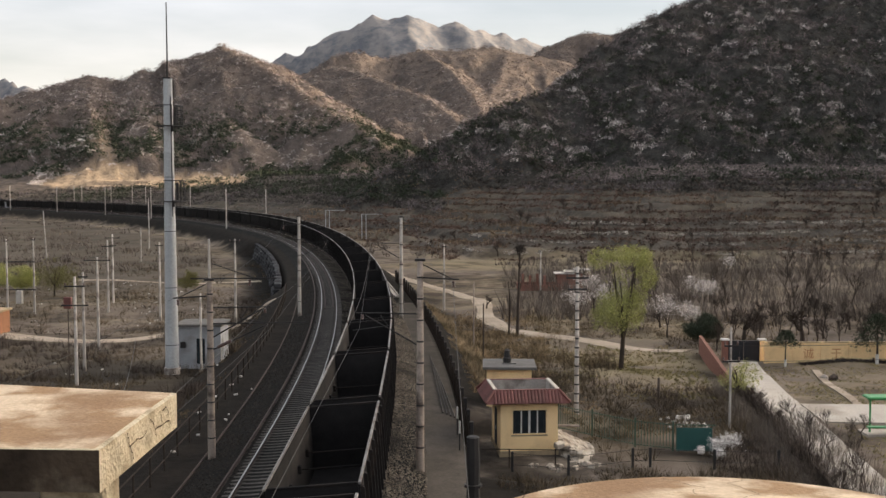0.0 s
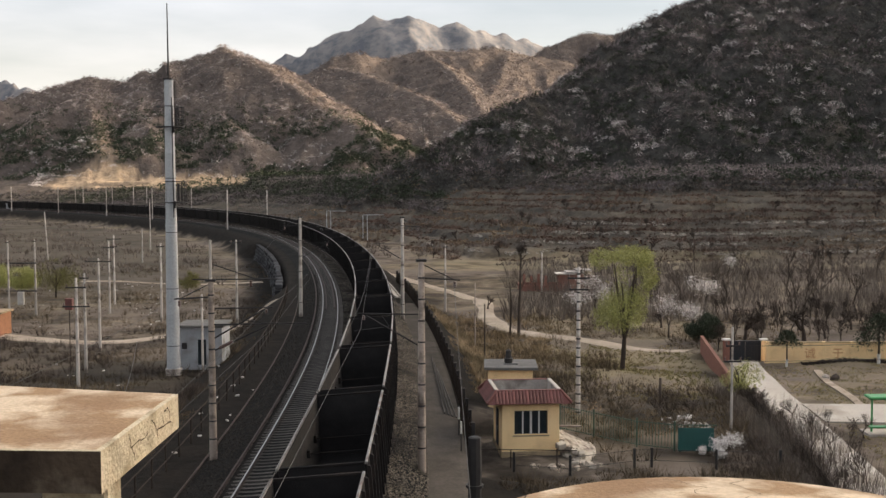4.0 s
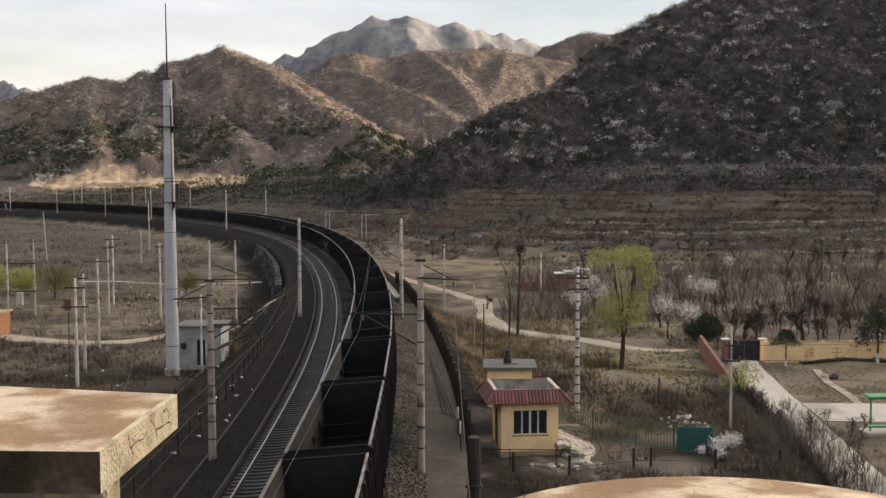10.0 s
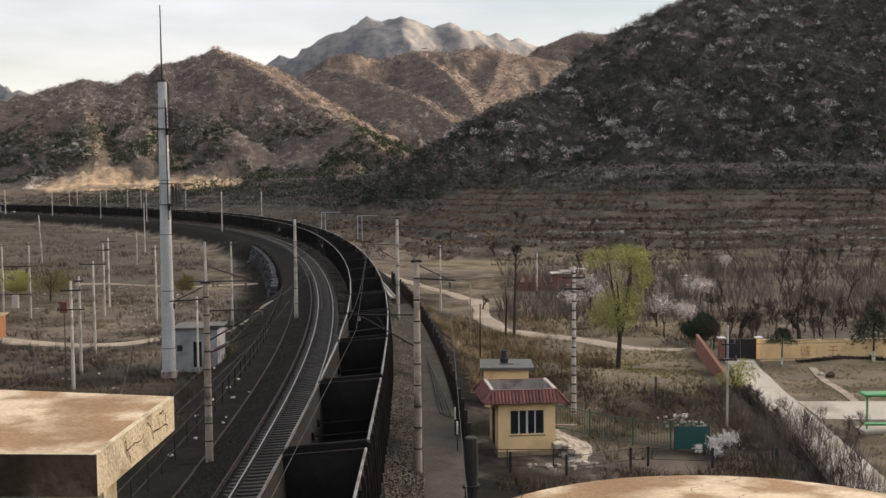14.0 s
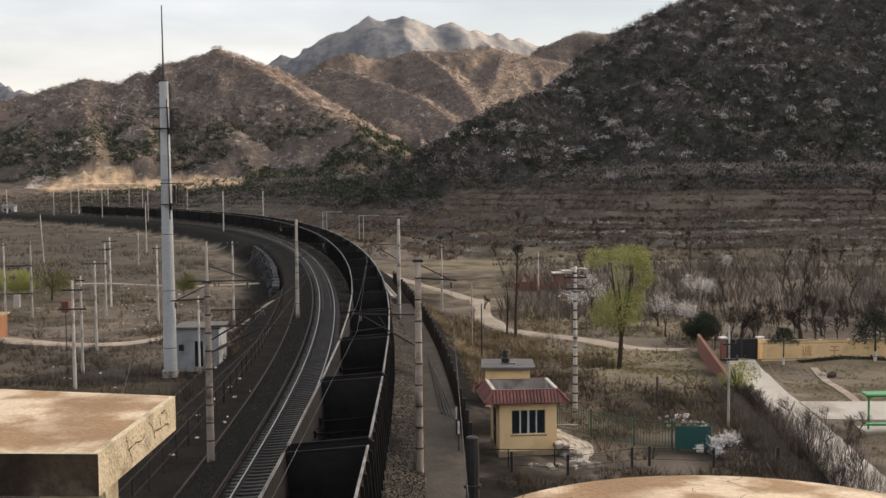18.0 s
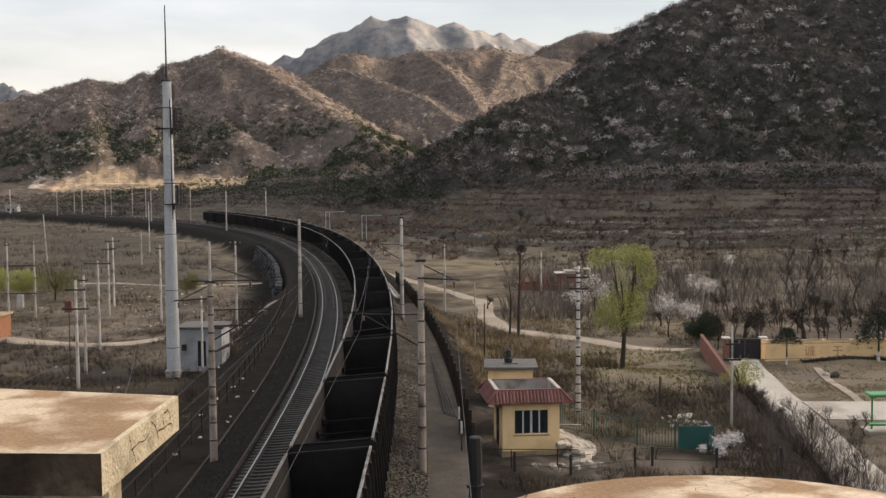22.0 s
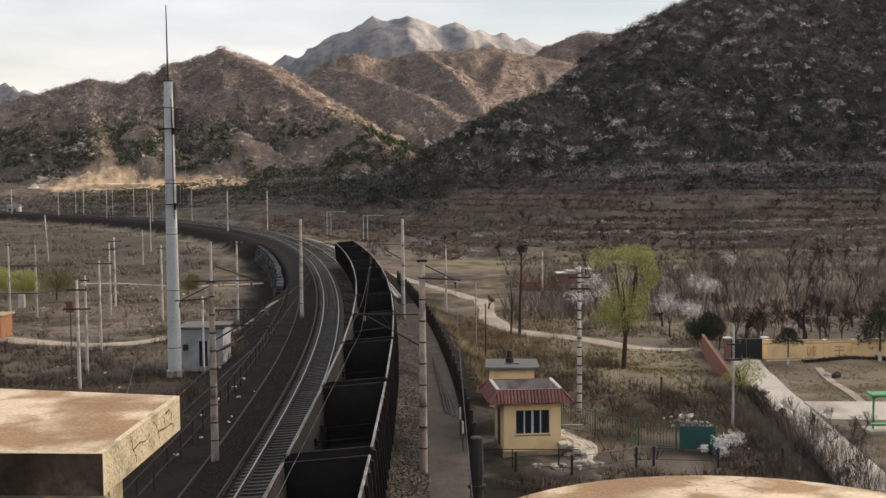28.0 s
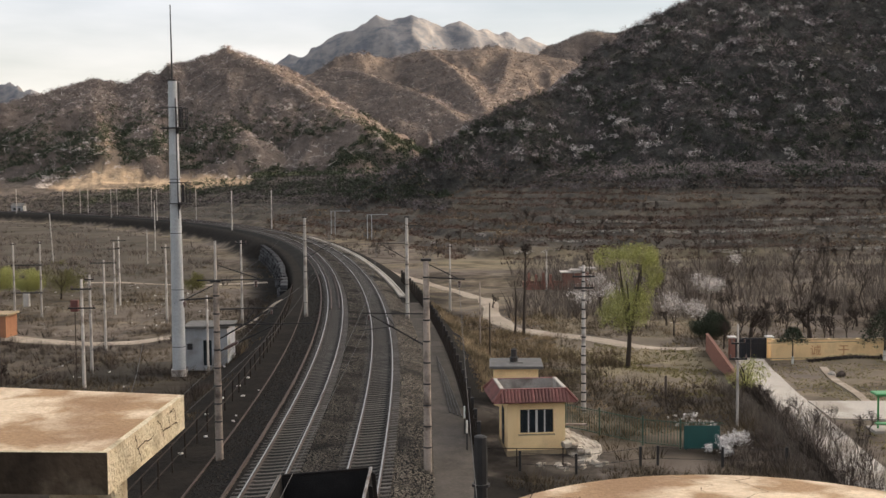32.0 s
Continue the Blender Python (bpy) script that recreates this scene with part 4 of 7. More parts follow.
def steel_tower(x, y, z):
    t = thing("telecom_tower", "tall grey steel monopole tower with two platforms and lightning rod", "tower", pose(x, y, z))
    H1 = 22.95

    def radius(h):
        return 0.54 - 0.21 * h / H1

    for k in range(4):
        z0, z1 = k * H1 / 4, (k + 1) * H1 / 4
        sec = part("tower_section", Shape().lathe([(radius(z0), z0), (radius(z1) + 0.004, z1)], 36), M_GALV, t)
        part("flange", Shape().lathe([(radius(z1) + 0.035, z1 - 0.06), (radius(z1) + 0.035, z1 + 0.02)], 20), M_GALV, sec)
    part("base_plate", Shape().lathe([(0.66, -0.6), (0.66, -0.02)], 16), M_CONCRETE, t)
    part("cap", Shape().box(-0.36, -0.36, H1 + 0.025, 0.3, 0.36, H1 + 0.14, 0.02), M_IRON, t)
    part("lightning_rod", Shape().tube((-0.02, 0, H1 + 0.1), (-0.04, 0, H1 + 6.0), 0.075, 0.04, 7), M_IRON, t)
    part("side_pole", Shape().tube((0.5, -0.1, H1 - 1.4), (0.5, -0.1, H1 - 0.15), 0.04, 0.04, 6), M_IRON, t)

    def rail_ring(sh, ox, rr, h, a0, a1, r, n=16):
        for i in range(n):
            a, b = a0 + (a1 - a0) * i / n, a0 + (a1 - a0) * (i + 1) / n
            sh.tube((ox + rr * math.cos(a), rr * math.sin(a), h), (ox + rr * math.cos(b), rr * math.sin(b), h), r, r, 5)

    # each platform: an open ring of angle steel, with a close cage on the side of the track
    for zp, top, rr, ox, a0, a1 in ((19.26, 1.6, 1.08, 0.06, -3.1, 3.1), (13.3, 1.66, 0.86, 0.38, -2.6, 2.6)):
        floor_sh = Shape()
        for q in (0.55, 0.78, 1.0):
            rail_ring(floor_sh, ox, rr * q, zp, a0, a1, 0.045)
        for a in (-2.4, -1.6, -0.8, 0.0, 0.8, 1.6, 2.4):
            floor_sh.tube((ox + 0.3 * math.cos(a), 0.3 * math.sin(a), zp), (ox + rr * math.cos(a), rr * math.sin(a), zp), 0.04, 0.04, 5)
        plat = part("platform", floor_sh, M_IRON, t, "dark open steel antenna platform")
        rails = Shape()
        rail_ring(rails, ox, rr, zp + top, a0, a1, 0.04)
        for h in (0.3, 0.6, 0.9, 1.2):
            rail_ring(rails, ox, rr, zp + top * h / 1.5, -1.15, 1.15, 0.026, 10)
        for a in (-1.15, -0.75, -0.35, 0.0, 0.35, 0.75, 1.15):
            rails.tube((ox + rr * math.cos(a), rr * math.sin(a), zp), (ox + rr * math.cos(a), rr * math.sin(a), zp + top), 0.03, 0.03, 5)
        for a in (-2.3, 2.3):
            rails.tube((ox + rr * math.cos(a), rr * math.sin(a), zp), (ox + rr * math.cos(a), rr * math.sin(a), zp + top), 0.018, 0.018, 5)
        part("railing", rails, M_IRON, plat)
        part("antenna", Shape().box(0.52 + ox * 0.3, -0.42, zp + 0.12, 0.7 + ox * 0.3, -0.2, zp + 1.5, 0.03), M_IRON, plat, "dark panel antenna")
        part("cable_gland", Shape().tube((0.36, -0.3, zp - 0.45), (0.4, -0.32, zp + 0.1), 0.1, 0.13, 8), M_IRON, plat)
    part("cable_run", Shape().tube((radius(12) * 0.72, -radius(12) * 0.72, 12.1), (radius(21) * 0.72, -radius(21) * 0.72, 21.6), 0.04, 0.04, 6), M_IRON, t, "black feeder cable")
    for zz in (1.8, 6.4, 10.9, 15.2):
        part("band", Shape().lathe([(radius(zz) + 0.012, 0), (radius(zz) + 0.012, 0.05)], 20, (0, 0, zz)), M_IRON, t)
    return t


steel_tower(-21.75, 85.5, -2.25)


# ---- overbridge, slab and round cap near the camera ----
def near_structures():
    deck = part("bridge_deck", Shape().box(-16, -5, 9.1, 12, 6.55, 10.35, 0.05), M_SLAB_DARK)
    tagged(deck, "plain concrete deck of the footbridge over the line", "bridge", kind="structure")
    for x in (-15.4, 10.4):
        tagged(part("bridge_pier", Shape().box(x - 0.6, -4, -4, x + 0.6, 5.5, 9.1, 0.05), M_CONCRETE), "concrete pier of the footbridge", "pier", kind="structure")
    s = thing("concrete_slab", "thick weathered tan concrete slab with a crumbling edge", "slab")
    h = 1.25
    zt = 12.7 - h
    far_r, near_r = (-1.575 * 1.0, 6.28), (-1.602, 4.93)
    far_l, near_l = (-4.05, 6.86), (-3.9, 5.05)
    ring = [near_l, near_r, far_r, far_l]
    th = 0.205
    sh = Shape()
    n = 4
    e = 0.022
    cx, cy = sum(p[0] for p in ring) / 4, sum(p[1] for p in ring) / 4
    inner = [(p[0] + (cx - p[0]) * e, p[1] + (cy - p[1]) * e) for p in ring]
    vs = [(x, y, zt - th) for x, y in ring] + [(x, y, zt - 0.004) for x, y in ring] + [(x, y, zt) for x, y in inner]
    fs = [(3, 2, 1, 0), (8, 9, 10, 11)] + [(i, (i + 1) % 4, 4 + (i + 1) % 4, 4 + i) for i in range(4)] + [(4 + i, 4 + (i + 1) % 4, 8 + (i + 1) % 4, 8 + i) for i in range(4)]
    sh.add(vs, fs)
    # underside, front and left take the grimy shaded tone; right and back stay pale
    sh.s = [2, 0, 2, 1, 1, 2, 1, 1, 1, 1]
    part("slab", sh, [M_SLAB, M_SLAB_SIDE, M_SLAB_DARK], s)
    part("support_post", Shape().box(-1.95, 5.1, 10.355, -1.63, 5.33, zt - th - 0.004, 0.015), M_SLAB_SIDE, s)
    c = thing("round_concrete_cap", "low round concrete cap, sandy and cracked", "concrete cap")
    R, top = 1.45, 12.7 - 1.655
    prof = [(R - 0.12, -0.72), (R - 0.12, -0.3), (R, -0.28), (R, -0.03), (R - 0.03, 0.0), (R * 0.6, 0.05), (0.02, 0.07)]
    part("cap", Shape().lathe(prof[2:], 72, (1.36, 4.5, top)), M_SLAB, c)
    part("drum", Shape().lathe([(R - 0.12, -0.725), (R - 0.12, -0.284)], 48, (1.36, 4.5, top)), M_SLAB_SIDE, c)
    # cracks: thin dark jagged grooves
    crack_m = material("dark_crack", (0.05, 0.035, 0.022), (0.08, 0.055, 0.035), 1.0, 0, 9, 40, 0.0)

    def crack(parent, pts, half, lift, normal):
        sh = Shape()
        n = Vector(normal)
        P = [Vector(p) + n * lift for p in pts]
        for a, b in zip(P[:-1], P[1:]):
            w = (b - a).cross(n).normalized() * half * random.uniform(0.5, 1.2)
            sh.add([a - w, a + w, b + w * 0.8, b - w * 0.8], [(0, 1, 2, 3)])
        part("crack", sh, crack_m, parent, "dark jagged crack")

    for ang, ra, rb in ((1.62, 1.4, 0.9), (1.35, 1.4, 0.7), (2.3, 1.4, 1.0)):
        pts = []
        for i in range(9):
            rr = ra + (rb - ra) * i / 8
            th_ = ang + random.uniform(-0.035, 0.035) + 0.05 * math.sin(i)
            z_ = np.interp(rr, [0.0, R * 0.6, R - 0.03], [0.07, 0.05, 0.0])
            pts.append((1.36 + rr * math.cos(th_), 4.5 + rr * math.sin(th_), top + float(z_)))
        crack(c, pts, 0.003, 0.006, (0, 0, 1))
    def side_pt(q, d):
        return (near_r[0] + (far_r[0] - near_r[0]) * q, near_r[1] + (far_r[1] - near_r[1]) * q, zt - d)
    for route in (((0.3, 0.02), (0.32, 0.09), (0.36, 0.14), (0.37, 0.19)), ((0.32, 0.1), (0.42, 0.09), (0.5, 0.105), (0.55, 0.075)), ((0.58, 0.03), (0.62, 0.06), (0.66, 0.12), (0.68, 0.18)), ((0.66, 0.11), (0.75, 0.12), (0.86, 0.125), (0.9, 0.17)), ((0.76, 0.04), (0.82, 0.035), (0.85, 0.07), (0.85, 0.12)), ((0.75, 0.06), (0.755, 0.12))):
        pts = []
        for (q0, d0), (q1, d1) in zip(route[:-1], route[1:]):
            for i in range(4):
                f = i / 4
                pts.append(side_pt(q0 + (q1 - q0) * f + random.uniform(-0.006, 0.006), d0 + (d1 - d0) * f + random.uniform(-0.003, 0.003)))
        crack(s, pts, 0.005, 0.005, (1, 0, 0))


near_structures()


# ---- huts ----
def tiled_skirt(parent, x0, x1, y0, y1, z_top, z_low, out):
    """Sloping band of red pantiles round a flat roof; each tile is a piece."""
    tile = Shape()
    w, ln = 0.16, 1.0
    for i in range(4):
        a0, a1 = math.pi * i / 4, math.pi * (i + 1) / 4
        p = [(-w / 2 * math.cos(a0), 0, 0.05 * math.sin(a0)), (-w / 2 * math.cos(a1), 0, 0.05 * math.sin(a1))]
        tile.add([(p[0][0], 0, p[0][2]), (p[1][0], 0, p[1][2]), (p[1][0] * 1.08, ln, p[1][2]), (p[0][0] * 1.08, ln, p[0][2])], [(0, 1, 2, 3)])
    tile.add([(-w / 2, 0, -0.012), (w / 2, 0, -0.012), (w / 2 * 1.08, ln, -0.012), (-w / 2 * 1.08, ln, -0.012)], [(3, 2, 1, 0)])
    me = tile.mesh("roof_tile", M_TILE)
    drop = z_top - z_low
    slope_len = math.hypot(drop, out)
    ang = math.degrees(math.atan2(drop, out))
    for (ax, ay), (bx, by), rz in (((x0, y0), (x1, y0), 180), ((x1, y0), (x1, y1), -90), ((x1, y1), (x0, y1), 0), ((x0, y1), (x0, y0), 90)):
        L = math.hypot(bx - ax, by - ay)
        n = int(L / 0.17)
        for i in range(n + 1):
            q = i / n
            m = pose(ax + (bx - ax) * q, ay + (by - ay) * q, z_top, 0, 0, rz) @ pose(0, 0, 0, -ang, 0, 0) @ Matrix.Diagonal((1, slope_len, 1, 1))
            part("roof_tile", me, None, parent, m=m)
    sh = Shape()
    o = out - 0.03
    vs = [(x0, y0, z_top - 0.03), (x1, y0, z_top - 0.03), (x1, y1, z_top - 0.03), (x0, y1, z_top - 0.03), (x0 - o, y0 - o, z_low - 0.03), (x1 + o, y0 - o, z_low - 0.03), (x1 + o, y1 + o, z_low - 0.03), (x0 - o, y1 + o, z_low - 0.03)]
    sh.add(vs, [(0, 4, 5, 1), (1, 5, 6, 2), (2, 6, 7, 3), (3, 7, 4, 0)])
    part("skirt_bed", sh, M_TILE, parent)
    for (ax, ay), (dx, dy) in (((x0, y0), (-1, -1)), ((x1, y0), (1, -1)), ((x1, y1), (1, 1)), ((x0, y1), (-1, 1))):
        part("hip_tile", Shape().tube((ax, ay, z_top + 0.04), (ax + dx * out, ay + dy * out, z_low + 0.05), 0.07, 0.07, 8), M_TILE, parent)


def window(parent, cx, y, z0, w, h, panes=4):
    """Barred window in a wall that faces the line of sight."""
    win = part("window", Shape().box(cx - w / 2, y + 0.03, z0, cx + w / 2, y + 0.06, z0 + h), M_GLASS, parent, "dark barred window")
    fr = Shape()
    t = 0.05
    fr.box(cx - w / 2 - t, y - 0.03, z0 - t, cx - w / 2, y + 0.07, z0 + h + t).box(cx + w / 2, y - 0.03, z0 - t, cx + w / 2 + t, y + 0.07, z0 + h + t)
    fr.box(cx - w / 2, y - 0.03, z0 + h, cx + w / 2, y + 0.07, z0 + h + t).box(cx - w / 2, y - 0.03, z0 - t, cx + w / 2, y + 0.07, z0)
    part("window_frame", fr, M_PLINTH, win)
    for k in range(1, panes):
        x = cx - w / 2 + w * k / panes
        part("mullion", Shape().box(x - (0.055 if k * 2 == panes else 0.035), y - 0.012, z0, x + (0.055 if k * 2 == panes else 0.035), y + 0.028, z0 + h), M_WHITE, win)
    bars = Shape()
    for k in range(panes * 2):
        x = cx - w / 2 + w * (k + 0.5) / (panes * 2)
        bars.tube((x, y - 0.02, z0), (x, y - 0.02, z0 + h), 0.006, 0.006, 4)
    part("window_bars", bars, M_IRON, win)
    part("sill", Shape().box(cx - w / 2 - 0.12, y - 0.12, z0 - 0.13, cx + w / 2 + 0.1, y + 0.05, z0 - 0.055, 0.01), M_PLINTH, win)


def shell(sh, x0, y0, x1, y1, z0, z1, t, hole=None):
    """Four walls with thickness; hole = (hx0, hx1, hz0, hz1) goes through the front wall."""
    sh.box(x0, y1 - t, z0, x1, y1, z1).box(x0, y0 + t, z0, x0 + t, y1 - t, z1).box(x1 - t, y0 + t, z0, x1, y1 - t, z1)
    if hole:
        a, b, c, d = hole
        sh.box(x0, y0, z0, a, y0 + t, z1).box(b, y0, z0, x1, y0 + t, z1).box(a, y0, z0, b, y0 + t, c).box(a, y0, d, b, y0 + t, z1)
    else:
        sh.box(x0, y0, z0, x1, y0 + t, z1)


def guard_hut():
    z0 = -1.65
    t = thing("guard_hut", "small yellow rendered hut with a red-tiled parapet and barred window", "hut", pose(2.98, 54.84, z0, 0, 0, 5))
    w, d, h = 3.0, 3.3, 2.85
    sh = Shape()
    shell(sh, 0, 0, w, d, 0.35, h, 0.2, (0.64, 2.4, 1.24, 2.48))
    part("wall", sh, M_YELLOW, t)
    part("plinth", Shape().box(-0.04, -0.04, -0.5, w + 0.04, d + 0.04, 0.347), M_PLINTH, t, "stained yellow plinth")
    window(t, 1.52, 0.1, 1.25, 1.7, 1.2)
    part("roof_slab", Shape().box(-0.28, 0.05, h + 0.003, w + 0.04, d - 0.05, h + 0.14), M_ROOF_GREY, t)
    par = Shape()
    x0, y0, x1, y1 = -0.3, 0.1, w + 0.06, d - 0.1
    shell(par, x0, y0, x1, y1, h + 0.145, h + 0.66, 0.15)
    part("parapet", par, M_CONCRETE, t, "bare concrete parapet")
    tiled_skirt(t, x0 - 0.012, x1 + 0.012, y0 - 0.012, y1 + 0.012, h + 0.64, h + 0.06, 0.5)
    part("coping", Shape().box(x0 - 0.05, y0 - 0.05, h + 0.665, x1 + 0.05, y0 + 0.12, h + 0.7).box(x0 - 0.05, y1 - 0.12, h + 0.665, x1 + 0.05, y1 + 0.05, h + 0.7), M_TILE, t)
    for xa in (x0 - 0.06, x1 - 0.14):
        part("side_coping", Shape().box(xa, y0 + 0.125, h + 0.665, xa + 0.2, y1 - 0.125, h + 0.73, 0.015), M_PAVE, t, "pale mortar coping")
    door = part("door", Shape().box(-0.03, 1.3, 0.35, -0.003, 2.1, 2.3), M_IRON, t, "dark side door")
    part("door_handle", Shape().box(-0.07, 1.4, 1.2, -0.035, 1.46, 1.4), M_GALV, door)
    t2 = thing("rear_hut", "small yellow hut with a flat grey roof and a vent", "hut", pose(2.4, 64.3, -1.45, 0, 0, -2))
    part("wall", Shape().box(0.25, 0.1, -0.4, 2.95, 2.6, 2.75), M_YELLOW, t2)
    part("roof", Shape().box(0, -0.15, 2.755, 3.25, 3.0, 2.93, 0.02), M_ROOF_GREY, t2)
    v = part("roof_vent", Shape().lathe([(0.24, 0), (0.26, 0.34), (0.2, 0.4), (0.16, 0.75), (0.2, 0.8), (0.04, 0.92)], 10, (1.5, 1.2, 2.93)), M_IRON, t2, "dark cowled roof vent")
    part("vent_base", Shape().box(1.2, 0.9, 2.934, 2.05, 1.5, 3.0), M_ROOF_GREY, v)
    # a spilled bank of broken concrete beside the hut, with slabs lying on it
    broken = material("broken_concrete", (0.5, 0.45, 0.38), (0.32, 0.28, 0.235), 0.95, 0, 2.5, 20, 0.5, (0.2, 0.17, 0.14), 1.5, per_island=0.3)
    bank, nu, nv = Shape(), 14, 18
    r = random.Random(5)
    for i in range(nu):
        for j in range(nv):
            u, v = i / (nu - 1), j / (nv - 1)
            x = 6.02 + u * (1.75 + 0.5 * math.sin(v * 5)) + r.uniform(-0.06, 0.06) * (u > 0)
            y = 58.4 - v * (3.5 + 2.6 * u) + r.uniform(-0.1, 0.1)
            h = (0.85 - 0.25 * v) * (1 - u) ** 1.3 * (1 - smooth(0.75, 1.0, v)) + r.uniform(-0.05, 0.07)
            bank.v.append((x, y, -1.58 + float(h) - (0.3 if u == 1 or v in (0, 1) else 0)))
    for i in range(nu - 1):
        for j in range(nv - 1):
            a = i * nv + j
            bank.f.append((a, a + 1, a + nv + 1, a + nv))
            bank.s.append(0)
    tagged(part("concrete_spoil_bank", bank, broken), "pale bank of crumbled concrete spilled beside the hut", "spoil bank")
    rub = Shape()
    for k in range(40):
        q = r.random()
        x, y = 6.0 + 1.5 * q + r.gauss(0, 0.35), 56.4 - 4.0 * q + r.gauss(0, 0.5)
        if k > 26:
            x, y = r.uniform(4.4, 6.6), r.uniform(51.9, 52.9)
        e = r.uniform(0.06, 0.34) ** 1.25
        rub.box(-e, -e * 0.7, -0.2, e, e * 0.7, r.uniform(0.02, 0.1), 0.03, pose(x, y, -1.45 + max(0.0, 0.55 * (1 - (x - 6.0) / 1.6)) * (x > 6.0) * (y > 53.5), r.uniform(-16, 16), r.uniform(-16, 16), r.uniform(0, 180)))
    tagged(part("rubble_apron", rub, broken), "broken pale concrete slabs lying beside the hut", "rubble", kind="stuff")
    rail_t = thing("pipe_rail", "thin rusty pipe rail along the front of the hut", "rail")
    for x in (0.9, 3.3, 5.6):
        part("rail_post", Shape().tube((x, 52.7, -2.0), (x, 52.7, -0.62), 0.03, 0.03, 6), M_FENCE, rail_t)
    part("rail_pipe", Shape().tube((0.7, 52.7, -0.62), (6.6, 52.75, -0.7), 0.026, 0.026, 6), M_FENCE, rail_t)
    part("plank", Shape().box(6.05, 56.6, -0.42, 7.3, 56.8, -0.34), M_CONCRETE, rail_t, "pale plank")


guard_hut()


def trackside_hut():
    t = thing("equipment_hut", "whitewashed equipment hut with a flat grey roof behind the tower", "hut", pose(-21.7, 87.2, -2.3))
    sh = Shape()
    shell(sh, 0, 0, 3.5, 3.2, -0.4, 3.1, 0.2, (1.5, 2.2, 0.0, 2.1))
    part("wall", sh, M_LIME, t)
    part("roof", Shape().box(-0.25, -0.3, 3.104, 3.7, 3.45, 3.3, 0.03), M_ROOF_GREY, t)
    part("opening", Shape().box(1.5, 0.1, 0.0, 2.2, 0.13, 2.1), M_GLASS, t, "dark opening")
    part("wall_box", Shape().box(0.25, -0.22, 1.35, 0.65, -0.003, 1.85, 0.02), M_IRON, t)
    part("roof_beam", Shape().box(2.6, -0.6, 3.32, 4.4, -0.4, 3.45), M_ROOF_GREY, t)


trackside_hut()


# ---- vegetation builders ----
vr = np.random.default_rng(11)


def clumps(x, y, z, size, tris, flat=0.8, leaf=0.33):
    """Ragged bushes: small leaf triangles thrown through a dome at each place."""
    n = len(x)
    d = vr.normal(size=(n, tris, 3))
    d /= np.linalg.norm(d, axis=2, keepdims=True)
    d[..., 2] = np.abs(d[..., 2])
    c = d * (vr.uniform(0.25, 1.0, (n, tris, 1)) ** 0.6) * size[:, None, None] * np.array([1, 1, flat])
    a, b = vr.normal(size=(n, tris, 3)), vr.normal(size=(n, tris, 3))
    a *= leaf * size[:, None, None] * 0.6
    b *= leaf * size[:, None, None] * 0.6
    o = np.stack([x, y, z], 1)[:, None, :] + c
    return np.stack([o, o + a, o + b], 2).reshape(-1, 3)


def twigs(x, y, z, size, blades, width=0.03, spread=0.75):
    """Bare brush or grass: thin blades fanned up from each place."""
    n = len(x)
    ang, lean = vr.uniform(0, 2 * np.pi, (n, blades)), vr.uniform(0.05, spread, (n, blades))
    ln = size[:, None] * vr.uniform(0.55, 1.1, (n, blades))
    way = np.stack([np.cos(ang) * np.sin(lean), np.sin(ang) * np.sin(lean), np.cos(lean)], 2)
    root = np.stack([x, y, z], 1)[:, None, :] + np.stack([np.cos(ang), np.sin(ang), 0 * ang], 2) * size[:, None, None] * 0.18
    side = np.stack([-np.sin(ang + 1), np.cos(ang + 1), 0 * ang], 2) * (width * size[:, None, None])
    tip = root + way * ln[..., None]
    return np.stack([root - side, root + side, tip], 2).reshape(-1, 3)


def scatter(n, b0, b1, d0, d1, power=1.0):
    """Places by bearing (tangent) and distance, denser far off as power grows."""
    t = vr.uniform(b0, b1, n)
    y = d0 + (d1 - d0) * vr.uniform(0, 1, n) ** power
    return t * y, y


def patchy(x, y, scale, cut, seed):
    return fbm(x / scale, y / scale, 3, seed) > cut


def grow(x, y, keep=None):
    if keep is not None:
        x, y = x[keep], y[keep]
    return x, y, terrain(x, y)


